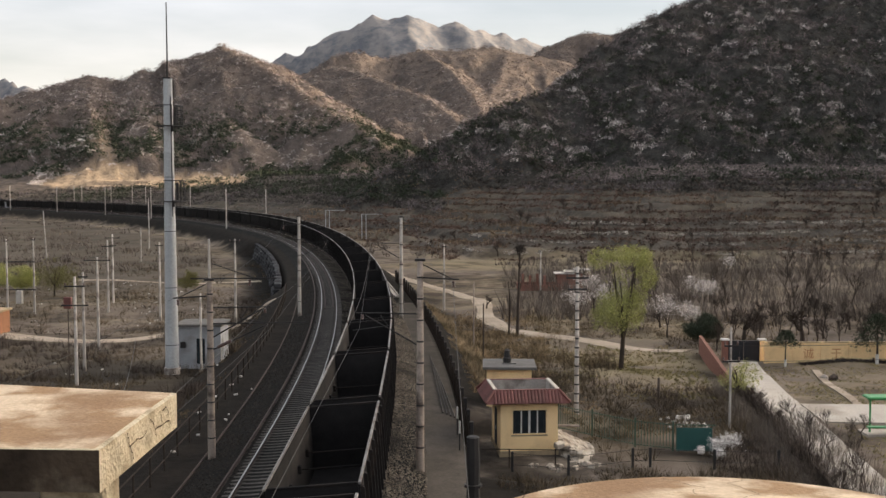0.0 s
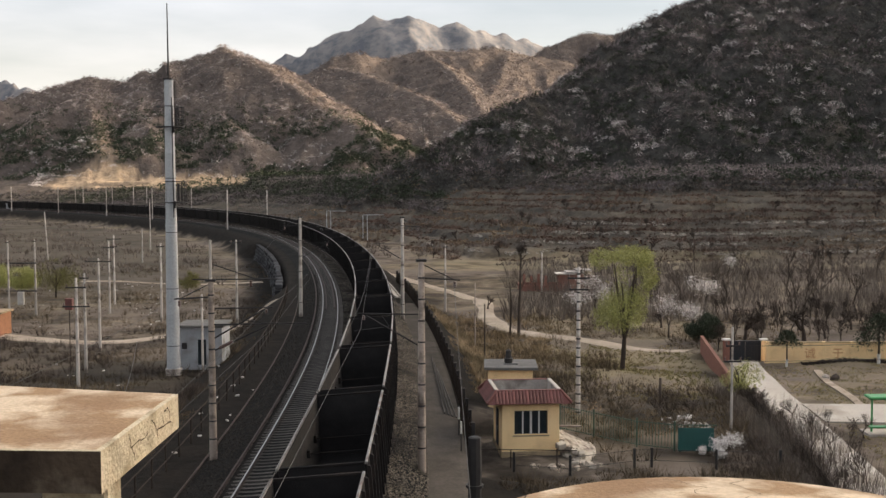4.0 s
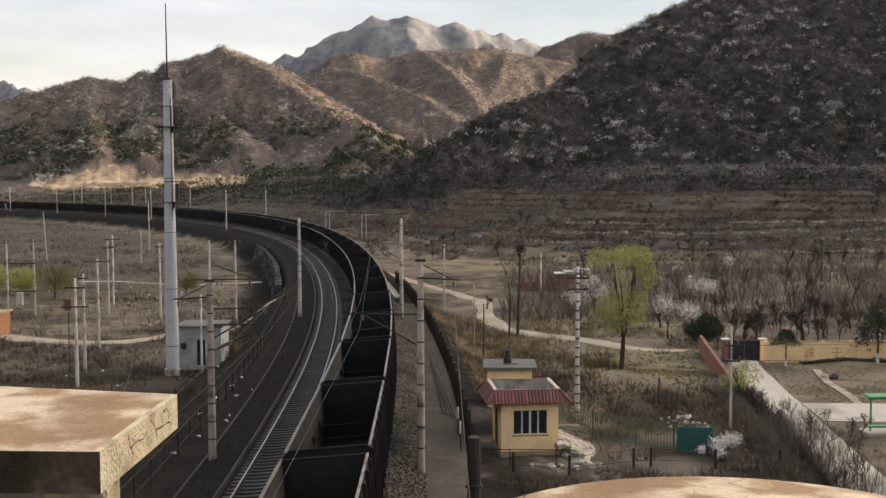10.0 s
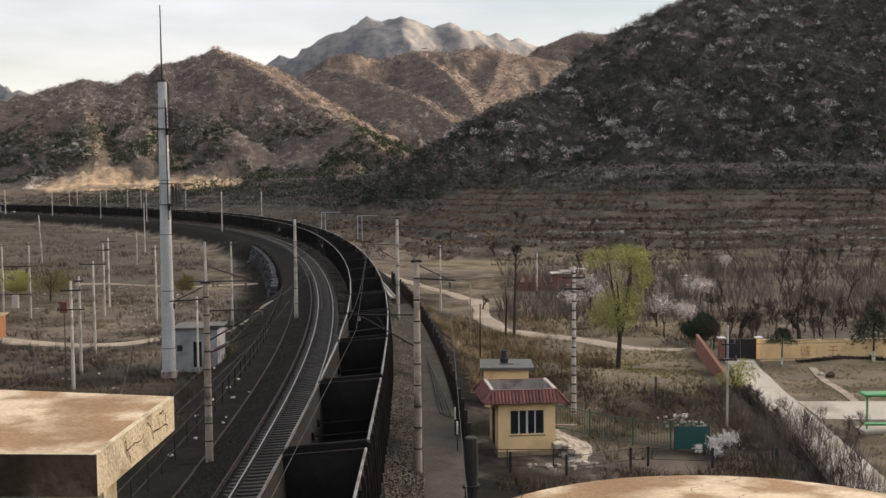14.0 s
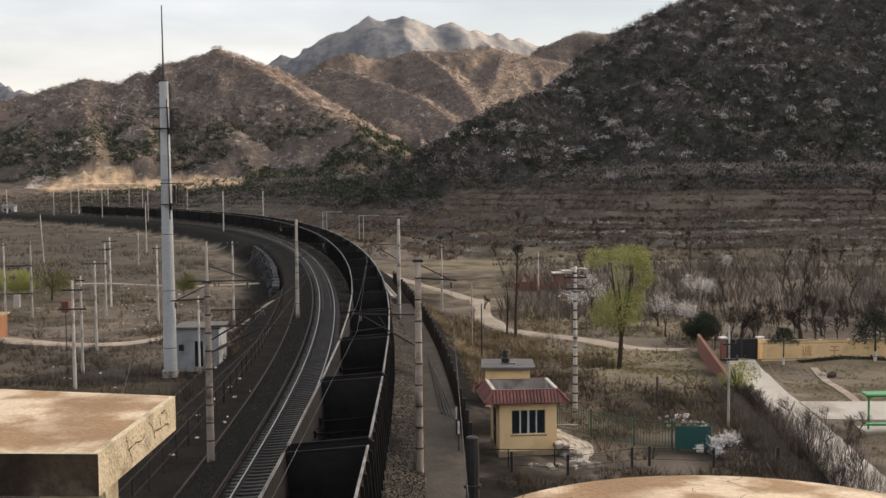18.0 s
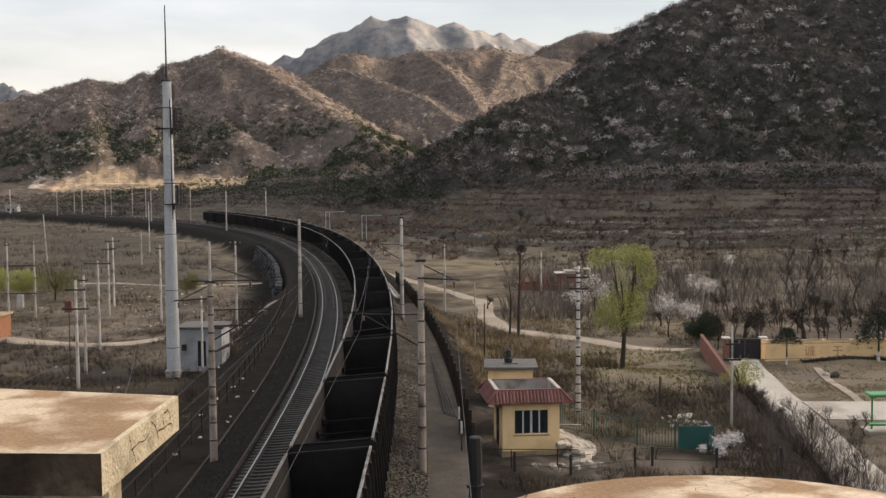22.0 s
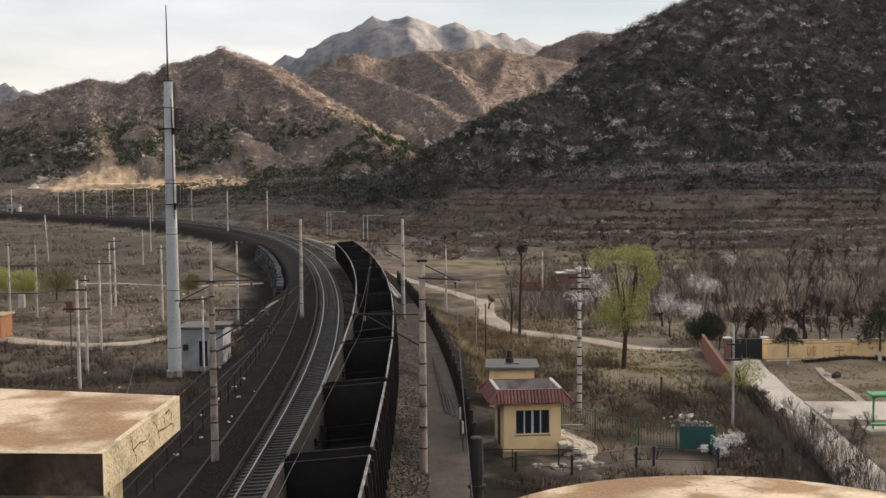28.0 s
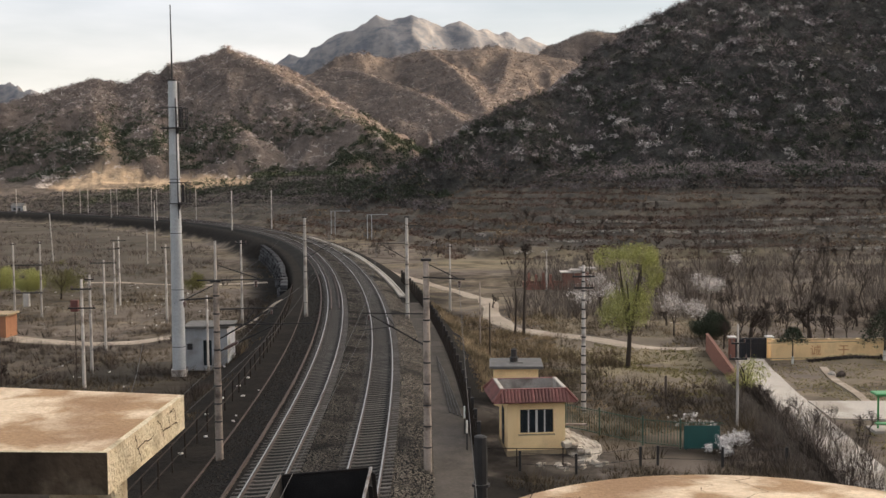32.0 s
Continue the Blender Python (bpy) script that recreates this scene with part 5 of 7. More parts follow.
def hillside_growth():
    # near hill: close grey-brown scrub, evergreens low down, pale blossom
    x, y = np.concatenate([scatter(30000, -0.12, 0.45, 270, 560), scatter(5000, -0.2, 0.03, 320, 560), scatter(6000, -0.46, -0.06, 500, 660)], axis=1)
    x, y, z = grow(x, y)
    gap = line_gap(x, y)
    el = (z - 12.7) / y
    ok = (gap > 17) & ((z > 9.5) | ((x / y < 0.0) & (z > 3)) | (y > 490) & (x < 0) & (z < 16)) & (el < 0.2) & (sandy(x, y, z) < 0.3)
    x, y, z = x[ok], y[ok], z[ok]
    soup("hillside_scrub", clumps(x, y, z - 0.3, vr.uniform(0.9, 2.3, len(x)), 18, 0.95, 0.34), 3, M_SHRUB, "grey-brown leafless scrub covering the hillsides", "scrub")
    x, y = scatter(4600, -0.12, 0.45, 300, 560)
    x, y, z = grow(x, y)
    ok = (z > 12)
    rust = material("russet_scrub", (0.3, 0.25, 0.25), (0.16, 0.13, 0.128), 0.95, 0, 0.15, 0.9, 0.0, (0.42, 0.35, 0.345), 0.1, per_island=0.3)
    soup("russet_scrub", clumps(x[ok], y[ok], z[ok] + 0.4, vr.uniform(1.2, 3.3, int(ok.sum())), 56, 1.15, 0.14), 3, rust, "pale grey budding scrub on the near hill", "scrub")
    x, y = np.concatenate([scatter(11000, -0.1, 0.45, 285, 560), scatter(3800, -0.2, 0.02, 330, 560)], axis=1)
    x, y, z = grow(x, y)
    el = (z - 12.7) / y
    chance = np.where(x / y < 0.02, 0.6, np.interp(el, [-0.003, 0.01, 0.05, 0.09, 0.14], [0.4, 0.95, 0.8, 0.45, 0.2]))
    ok = (z > np.where(x / y < 0.0, 5, 11.5)) & (line_gap(x, y) > 18) & (vr.uniform(0, 1, len(x)) < chance) & patchy(x, y, 24, -0.15, 61)
    x, y, z = x[ok], y[ok], z[ok]
    g1 = clumps(x, y, z, vr.uniform(1.1, 2.7, len(x)), 40, 1.05, 0.3)
    x, y = scatter(17000, -0.46, 0.03, 600, 960)
    x, y, z = grow(x, y)
    el = (z - 12.7) / y
    ok = (el > 0.001) & (vr.uniform(0, 1, len(x)) < np.interp(el, [0.0, 0.008, 0.044, 0.056, 0.075], [0.3, 0.95, 0.85, 0.25, 0.0])) & patchy(x, y, 45, -0.5, 63)
    ok &= sandy(x, y, z) < 0.25
    x, y, z = x[ok], y[ok], z[ok]
    g2 = clumps(x, y, z - 0.2, vr.uniform(1.8, 4.2, len(x)), 36, 1.05, 0.28)
    x, y = scatter(900, -0.36, -0.05, 560, 640)
    x, y, z = grow(x, y)
    ok = (np.abs(line_gap(x, y)) > 12) & (z < 14) & patchy(x, y, 20, -0.1, 64)
    g3 = clumps(x[ok], y[ok], z[ok] - 0.3, vr.uniform(1.2, 2.6, int(ok.sum())), 30, 1.4, 0.34)
    soup("evergreen_wood", np.concatenate([g1, g2, g3]), 3, M_EVERGREEN, "dark green evergreen wood low on the hills", "wood")
    x, y = np.concatenate([scatter(28000, -0.46, -0.06, 640, 1090), scatter(17000, -0.17, 0.15, 980, 1700), scatter(2500, 0.08, 0.2, 1900, 2120)], axis=1)
    x, y, z = grow(x, y)
    el = (z - 12.7) / y
    belt = (y < 960) & (el > 0.004) & (el < 0.05)
    ok = (z > 14) & (sandy(x, y, z) < 0.25) & (~belt | (vr.uniform(0, 1, len(x)) < 0.35))
    x, y, z = x[ok], y[ok], z[ok]
    # toned lighter than the near hill's scrub, sunlight partly put into the colour
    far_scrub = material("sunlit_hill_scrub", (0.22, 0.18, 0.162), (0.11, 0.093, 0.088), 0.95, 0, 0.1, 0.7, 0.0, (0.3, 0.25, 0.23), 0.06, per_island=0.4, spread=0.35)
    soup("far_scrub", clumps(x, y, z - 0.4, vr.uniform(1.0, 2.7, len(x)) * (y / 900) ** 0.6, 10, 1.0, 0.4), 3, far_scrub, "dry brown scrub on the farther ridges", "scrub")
    x, y = scatter(1150, -0.03, 0.45, 300, 560)
    x, y, z = grow(x, y)
    ok = (z > 19)
    b1 = clumps(x[ok], y[ok], z[ok] + 0.7, 0.9 + 2.3 * vr.uniform(0, 1, int(ok.sum())) ** 2.0, 110, 1.15, 0.12)
    x, y = np.concatenate([scatter(4200, -0.45, -0.06, 640, 1080), scatter(1800, -0.15, 0.12, 1000, 1500)], axis=1)
    x, y, z = grow(x, y)
    ok = (z > 14) & (vr.uniform(0, 1, len(x)) < np.where(patchy(x, y, 60, 0.0, 73), 0.8, 0.25))
    b2 = clumps(x[ok], y[ok], z[ok] + 0.5, vr.uniform(0.9, 2.6, int(ok.sum())), 24, 0.9, 0.18)
    # a thick patch of blossom on the foot of the far hill, beside the cut
    x, y = scatter(330, -0.385, -0.315, 680, 790)
    x, y, z = grow(x, y)
    ok = sandy(x, y, z) < 0.2
    b3 = clumps(x[ok], y[ok], z[ok] + 0.6, vr.uniform(1.2, 3.0, int(ok.sum())), 30, 0.9, 0.17)
    # grey-mauve budding trees over the far slopes
    x, y = np.concatenate([scatter(3600, -0.42, -0.06, 660, 1060), scatter(2200, -0.14, 0.13, 1000, 1640)], axis=1)
    x, y, z = grow(x, y)
    ok = (z > 16) & (sandy(x, y, z) < 0.2) & patchy(x, y, 70, -0.1, 74) & (((z - 12.7) / y > 0.04) | (vr.uniform(0, 1, len(x)) < 0.3))
    mauve = material("budding_mauve_scrub", (0.56, 0.48, 0.46), (0.36, 0.3, 0.29), 0.95, 0, 0.1, 0.9, 0.0, per_island=0.3)
    soup("budding_trees", clumps(x[ok], y[ok], z[ok] + 0.5, vr.uniform(1.3, 3.2, int(ok.sum())) * (y[ok] / 900) ** 0.5, 24, 1.0, 0.17), 3, mauve, "grey-mauve budding trees over the far slopes", "trees")
    soup("wild_blossom", np.concatenate([b1, b2, b3]), 3, material("wild_plum_blossom", (0.92, 0.87, 0.84), (0.7, 0.63, 0.61), 0.85, 0, 0.6, 5, 0.0, per_island=0.35), "pale wild blossom dotted over the slopes", "blossom")


hillside_growth()


def terrace_stones():
    x, y = scatter(120000, -0.02, 0.46, 208, 268)
    gap = line_gap(x, y)
    ramp, q = terrace_phase(x, y, gap)
    f = q - np.floor(q)
    ok = (ramp > 0.6) & (f > 0.855) & (f < 0.905) & (gap > 15) & patchy(x, y, 15, -0.2, 81)
    x, y = x[ok][:12000], y[ok][:12000]
    soup("terrace_stones", clumps(x, y, terrain(x, y) - 0.02, vr.uniform(0.18, 0.36, len(x)), 5, 0.7, 0.9), 3, M_STONE, "pale dry-stone terrace walls stepping up the slope", "stones")
    # brown weeds on the treads
    x, y = scatter(34000, -0.17, 0.46, 214, 420)
    gap = line_gap(x, y)
    ramp, q = terrace_phase(x, y, gap)
    ok = (ramp > 0.3) & (gap > 14) & patchy(x, y, 13, -0.4, 83)
    x, y = x[ok], y[ok]
    weed = material("russet_weeds", (0.14, 0.092, 0.073), (0.06, 0.043, 0.036), 0.95, 0, 0.05, 0.7, 0.0, (0.22, 0.165, 0.11), 0.03, per_island=0.4)
    soup("terrace_weeds", clumps(x, y, terrain(x, y) - 0.05, vr.uniform(0.3, 0.95, len(x)), 7, 0.6, 0.6), 3, weed, "russet weeds and low brush on the terraces", "weeds")


terrace_stones()


def valley_brush():
    # dry grass and leafless brush on both sides of the line
    x, y = np.concatenate([scatter(17000, -0.02, 0.36, 46, 135, 1.2), scatter(15000, -0.47, -0.12, 52, 175, 1.2)], axis=1)
    gap = line_gap(x, y)
    off_hut = ~((x > 0.6) & (x < 7.4) & (y > 50.5) & (y < 68))
    yard = (x > 18.6 + (y - 60) * 0.14) & (y > 50) & (y < 96)
    ok = (np.abs(gap) > 8.4) & off_hut & ~yard & (patchy(x, y, 6, -0.45, 91) & ((x > -8) | patchy(x, y, 9, -0.15, 92))) & ~near_path(x, y)
    meadow = (x > 8) & (x < 23) & (y > 72) & (y < 106)
    ok &= ~meadow | (vr.uniform(0, 1, len(x)) < 0.25)
    xx, yy = x[ok], y[ok]
    gold = (xx > -8) & (xx < 10) & (yy > 60)
    for side, mat_, label in ((gold, M_DRYGRASS, "dry tan grass tufts on the bank by the huts"), ((xx > -8) & ~gold & (yy > 56), M_MIDGRASS, "brown dead grass round the fenced ground"), ((xx <= -8) | (~gold & (yy <= 56)), M_DARKGRASS, "dark dead grass tufts on the waste ground")):
        px, py = xx[side], yy[side]
        soup("dry_grass", twigs(px, py, terrain(px, py) - 0.05, vr.uniform(0.14, 0.42, len(px)), 7, 0.06, 1.15), 3, mat_, label, "grass")
    x, y = np.concatenate([scatter(2600, -0.01, 0.33, 44, 130, 1.1), scatter(3200, -0.47, -0.13, 50, 210, 1.2)], axis=1)
    gap = line_gap(x, y)
    off_hut = ~((x > 0.6) & (x < 7.4) & (y > 50.5) & (y < 68))
    yard = (x > 18.6 + (y - 60) * 0.14) & (y > 50) & (y < 97)
    ok = (np.abs(gap) > 9.3) & off_hut & ~yard & patchy(x, y, 9, -0.05, 95) & ~near_path(x, y)
    x, y = x[ok], y[ok]
    soup("bare_brush", twigs(x, y, terrain(x, y) - 0.05, vr.uniform(0.5, 1.2, len(x)), 20, 0.014, 0.9), 3, M_DARKGRASS, "leafless dark brown brush beside the railway", "brush")
    x, y = vr.uniform(21.5, 45, 10000), vr.uniform(52, 92, 10000)
    ok = (x > 22.9 + (y - 60) * 0.125) & ~((y > 63.0) & (y < 69.2)) & patchy(x, y, 3.5, -0.3, 93)
    x, y = x[ok], y[ok]
    lawn = material("winter_lawn", (0.3, 0.25, 0.13), (0.2, 0.18, 0.085), 0.95, 0, 0.2, 2.0, 0.0, (0.09, 0.08, 0.045), 0.25, per_island=0.4)
    soup("yard_lawn", twigs(x, y, terrain(x, y) - 0.03, vr.uniform(0.1, 0.22, len(x)), 5, 0.16, 1.1), 3, lawn, "short dry olive lawn in the yard", "lawn")
    x, y = vr.uniform(8, 23, 5000), vr.uniform(72, 106, 5000)
    ok = patchy(x, y, 5, -0.3, 94) & ~near_path(x, y) & (x < 20 + (y - 79) * 0.12)
    x, y = x[ok], y[ok]
    soup("meadow_grass", twigs(x, y, terrain(x, y) - 0.03, vr.uniform(0.12, 0.3, len(x)), 6, 0.14, 1.1), 3, material("olive_meadow", (0.25, 0.21, 0.1), (0.17, 0.155, 0.068), 0.95, 0, 0.25, 2.0, 0.0, (0.3, 0.235, 0.14), 0.2, per_island=0.4), "short olive-tan grass round the willow", "grass")
    x, y = scatter(4200, -0.012, 0.1, 67, 128)
    ok = (line_gap(x, y) > 9.0) & ~near_path(x, y) & ~((x > 1.5) & (x < 7.4) & (y < 69)) & patchy(x, y, 7, -0.25, 103)
    x, y = x[ok], y[ok]
    soup("bank_grass", twigs(x, y, terrain(x, y) - 0.05, vr.uniform(0.35, 0.8, len(x)), 12, 0.034, 1.25), 3, M_DRYGRASS, "tall golden dry grass on the bank above the huts", "grass")
    x, y = scatter(1500, -0.012, 0.16, 66, 122)
    ok = (line_gap(x, y) > 8.6) & ~near_path(x, y) & ~((x > 1.5) & (x < 7.4) & (y < 69)) & patchy(x, y, 8, 0.05, 105)
    x, y = x[ok], y[ok]
    soup("bank_brush", twigs(x, y, terrain(x, y) - 0.05, vr.uniform(0.5, 1.2, len(x)), 26, 0.014, 1.15), 3, M_DARKGRASS, "dark brown brush in thickets on the bank", "brush")
    # far field brush
    x, y = np.concatenate([scatter(6000, -0.5, -0.05, 170, 480), scatter(5000, -0.03, 0.46, 205, 330)], axis=1)
    ok = (np.abs(line_gap(x, y)) > 16) & patchy(x, y, 22, -0.2, 97)
    x, y = x[ok], y[ok]
    soup("field_brush", twigs(x, y, terrain(x, y) - 0.05, vr.uniform(0.6, 1.5, len(x)), 8, 0.06, 0.8), 3, M_TWIG, "low bare brush on fields and terraces", "brush")
    x, y = np.concatenate([scatter(2000, -0.46, -0.14, 54, 150), scatter(900, -0.46, -0.2, 52, 82)], axis=1)
    ok = (np.abs(line_gap(x, y)) > 9.6) & patchy(x, y, 11, 0.1, 101) & ~near_path(x, y)
    x, y = x[ok], y[ok]
    soup("dark_brush", twigs(x, y, terrain(x, y) - 0.05, vr.uniform(0.5, 1.4, len(x)), 28, 0.016, 1.1), 3, M_BARK, "dark tangled brush on the waste ground", "brush")
    # thicket between the line and the fields
    x, y = scatter(1700, 0.06, 0.47, 124, 200)
    ok = (np.abs(line_gap(x, y)) > 16) & patchy(x, y, 14, -0.35, 99)
    x, y = x[ok], y[ok]
    soup("bare_thicket", twigs(x, y, terrain(x, y) - 0.05, vr.uniform(1.4, 3.6, len(x)), 14, 0.012, 0.5), 3, M_TWIG, "dense grey thicket of leafless saplings", "thicket")


PATHS = [
    (M_DIRT_PATH, 1.15, "pale dirt lane winding across the valley", [(-14, 205), (-6, 178), (1.5, 160), (4.6, 150), (5.6, 140), (5.0, 130), (6.6, 120), (9.5, 113), (15, 107.5), (23.2, 100.5)]),
    (M_DIRT_PATH, 1.5, "pale trodden lane across the waste ground", [(-58, 116), (-43, 112.5), (-36, 108), (-31, 110.5), (-26, 118), (-20, 124)]),
    (M_DIRT_PATH, 1.2, "pale dirt lane along the far fields", [(-60, 175), (-50, 174), (-40, 172), (-30, 176)]),
]


def near_path(x, y):
    hit = np.zeros(np.shape(x), bool)
    for _, half, _, pts in PATHS:
        for (ax, ay), (bx, by) in zip(pts[:-1], pts[1:]):
            ux, uy = bx - ax, by - ay
            q = np.clip(((x - ax) * ux + (y - ay) * uy) / (ux * ux + uy * uy), 0, 1)
            hit |= np.hypot(x - ax - q * ux, y - ay - q * uy) < half + 0.4
    return hit


def build_paths():
    for mat_, half, label, pts in PATHS:
        q = []
        for a, b in zip(pts[:-1], pts[1:]):
            n = max(2, int(math.dist(a, b) / 1.2))
            q += [(a[0] + (b[0] - a[0]) * i / n, a[1] + (b[1] - a[1]) * i / n) for i in range(n)]
        q = np.array(q + [pts[-1]])
        for _ in range(12):
            q[1:-1] = (q[:-2] + 2 * q[1:-1] + q[2:]) / 4
        d = np.gradient(q, axis=0)
        nrm = np.stack([-d[:, 1], d[:, 0]], 1) / np.linalg.norm(d, axis=1)[:, None]
        cols = []
        wv = half * (1 + 0.25 * fbm(q[:, 0] / 4, q[:, 1] / 4, 2, 7))
        for k in (-1.0, -0.5, 0.0, 0.5, 1.0):
            p = q + nrm * (wv * k)[:, None]
            cols.append(np.column_stack([p, terrain(p[:, 0], p[:, 1]) + (0.09 if abs(k) < 0.9 else -0.03)]))
        rows = np.stack(cols, 1)
        n, m = rows.shape[:2]
        sh = Shape().add(rows.reshape(-1, 3).tolist(), [(i * m + j, i * m + j + 1, (i + 1) * m + j + 1, (i + 1) * m + j) for i in range(n - 1) for j in range(m - 1)])
        tagged(part("dirt_path", sh, mat_), label, "path", kind="structure")


build_paths()
valley_brush()


# ---- trees ----
def limbs(seed, height, trunk, levels=4, spread=0.75, first=0.3, ratio=0.68, fork=3, droop=0.0):
    """A tapered trunk and forking limbs; returns the two shapes and the tip points."""
    r = random.Random(seed)
    wood, fine, tips = Shape(), Shape(), []

    def grow_limb(p, d, ln, rad, level):
        steps = 3 if level < 3 else 2
        for i in range(steps):
            q = p + d * (ln / steps)
            wood_to = wood if level < 2 else fine
            wood_to.tube(p, q, rad * (1 - 0.14 * i), rad * (1 - 0.14 * (i + 1)), 7 if level < 2 else 3, caps=False)
            p = q
            d = (d + Vector((r.gauss(0, 0.16), r.gauss(0, 0.16), r.gauss(0.03, 0.1) - droop * level))).normalized()
            if level and i and level < levels and r.random() < 0.6:
                side = (d + Vector((r.gauss(0, spread), r.gauss(0, spread), r.uniform(-0.1, 0.5)))).normalized()
                grow_limb(p, side, ln * ratio * r.uniform(0.6, 0.9), rad * 0.45, level + 1)
        tips.append(p)
        if level < levels:
            for _ in range(fork):
                side = (d + Vector((r.gauss(0, spread), r.gauss(0, spread), r.uniform(-0.15, 0.45)))).normalized()
                grow_limb(p, side, ln * ratio * r.uniform(0.75, 1.15), rad * 0.58, level + 1)

    grow_limb(Vector((0, 0, -0.2)), Vector((r.gauss(0, 0.06), r.gauss(0, 0.06), 1)).normalized(), height * first, trunk, 0)
    return wood, fine, tips


M_WHITE_BLOOM = material("white_blossom", (0.82, 0.8, 0.78), (0.7, 0.66, 0.64), 0.8, 0, 2, 9, 0.0, per_island=0.15)


def bare_tree(name, label, category, seed, height, trunk, m, group="", levels=4, spread=0.8, first=0.27, ratio=0.7, bloom=None, bloom_size=0.15, bloom_n=5, loose=0.5):
    t = thing(name, label, category, m, group)
    wood, fine, tips = limbs(seed, height, trunk, levels, spread, first, ratio)
    part("trunk", wood, M_BARK, t)
    tagged(part("twig_crown", fine, M_BARK if bloom is None else M_TWIG, t), kind="stuff")
    if bloom is not None:
        p = np.array([tuple(v) for v in tips])
        p = np.repeat(p, bloom_n, 0) + vr.normal(size=(len(p) * bloom_n, 3)) * loose * min(1.0, height / 5)
        c = clumps(p[:, 0], p[:, 1], p[:, 2], np.full(len(p), bloom_size), 2, 1.0, 0.8)
        ob = soup("blossom", c, 3, bloom, "", "")
        ob.parent = t
    return t


orchard = [bare_tree("fruit_tree", "bare dark fruit tree with crooked spreading limbs", "tree", 40 + k, 4.2, 0.17, Matrix(), "orchard trees", 4, 0.85, 0.22) for k in range(4)]
tall = [bare_tree("bare_tree", "slim leafless grey tree", "tree", 60 + k, 5.2, 0.1, Matrix(), "bare trees", 4, 0.4, 0.4) for k in range(3)]
wild = [bare_tree("bare_shrub", "finely branched leafless grey-brown shrub", "shrub", 160 + k, 3.0, 0.05, Matrix(), "bare shrubs", 5, 0.55, 0.2, 0.74) for k in range(3)]
used = set()


def plant(kinds, x, y, scale=1.0):
    k = random.randrange(len(kinds))
    m = pose(x, y, float(terrain(np.array([x]), np.array([y]))[0]), 0, 0, random.uniform(0, 360))
    if (id(kinds), k) not in used:
        used.add((id(kinds), k))
        kinds[k].matrix_basis = m @ Matrix.Diagonal((scale, scale, scale, 1))
        return kinds[k]
    c = copy_thing(kinds[k], m)
    c.scale = (scale, scale, scale)
    return c


for x, y, s in ((30.5, 108, 1.6), (35.8, 106, 1.75), (40, 112, 1.0), (45, 118, 1.0), (24, 118, 0.9), (33, 122, 1.0), (51, 125, 1.1), (38, 128, 0.9), (44, 135, 1.0), (29, 134, 0.9), (50, 108, 1.0), (55, 135, 1.0), (5.6, 137, 0.8), (47, 101.5, 0.9)):
    plant(orchard, x, y, s)
for _ in range(34):
    y = random.uniform(120, 190)
    plant(tall, random.uniform(0.13, 0.43) * y, y, random.uniform(0.7, 1.15))
for _ in range(46):
    y = random.uniform(212, 300)
    plant(orchard, random.uniform(-0.03, 0.42) * y, y, random.uniform(0.7, 1.4))
for x, y, s in ((-36, 82, 0.9), (-38.5, 84, 1.0), (-33.5, 79, 0.8), (-40, 92, 0.8)):
    plant(orchard, x, y, s)
for x, y, s in ((23.6, 59.6, 0.9), (22.7, 62.6, 0.6), (20.6, 56.5, 0.9), (19.6, 49.5, 1.0), (20.6, 53, 0.9), (20.1, 58, 1.1), (20.9, 64, 0.9), (18.0, 47.5, 0.9), (21.2, 48.6, 0.9), (22.4, 58.6, 0.7), (16.6, 49.5, 0.8), (19.2, 60.5, 0.9), (17.6, 53.5, 0.8), (20.2, 67.5, 0.8), (20.6, 70.5, 0.7)):
    plant(wild, x, y, s)
for _ in range(44):
    y = random.uniform(99, 128)
    plant(wild, random.uniform(0.255, 0.43) * y, y, random.uniform(1.0, 1.9))
# white blossom trees behind the willow
for k, (x, y, h) in enumerate(((18.8, 133, 7.0), (20.8, 131, 6.4), (16.4, 128, 5.0), (23.4, 111, 6.0), (26.6, 113.5, 4.6), (32.2, 138, 6.2), (34.2, 140, 5.6), (47.0, 178, 5.0))):
    bare_tree("blossom_tree", "fruit tree in pale pinkish-white blossom", "tree", 80 + k, h, 0.12, pose(x, y, float(terrain(np.array([x]), np.array([y]))[0])), "blossom trees", 4, 0.45, 0.24, 0.74, M_BLOSSOM, 0.115, 3, 0.3)
for k, (x, y, h) in enumerate(((14.55, 54.6, 2.1), (14.3, 53.9, 1.8), (14.1, 53.6, 1.2), (13.4, 54.9, 0.8))):
    bare_tree("blossom_shrub", "small shrub thick with white blossom beside the board", "shrub", 95 + k, h, 0.04, pose(x, y, float(terrain(np.array([x]), np.array([y]))[0])), "blossom shrubs", 4, 0.4, 0.25, 0.7, M_WHITE_BLOOM, 0.07, 2, 0.35)
nest_tree = thing("nest_tree", "tall bare tree with a dark bird's nest in its top", "tree", pose(7.9, 113.4, -3.6))
part("trunk", Shape().tube((0, 0, -0.3), (0.12, 0, 4.5), 0.17, 0.13, 8, caps=False).tube((0.12, 0, 4.5), (0.25, 0, 8.9), 0.13, 0.07, 7, caps=False), M_BARK, nest_tree)
part("stem", Shape().tube((-0.9, 0.3, -0.3), (-0.75, 0.3, 3.4), 0.12, 0.09, 7, caps=False).tube((-0.75, 0.3, 3.4), (-0.95, 0.3, 5.6), 0.09, 0.03, 6, caps=False), M_BARK, nest_tree)
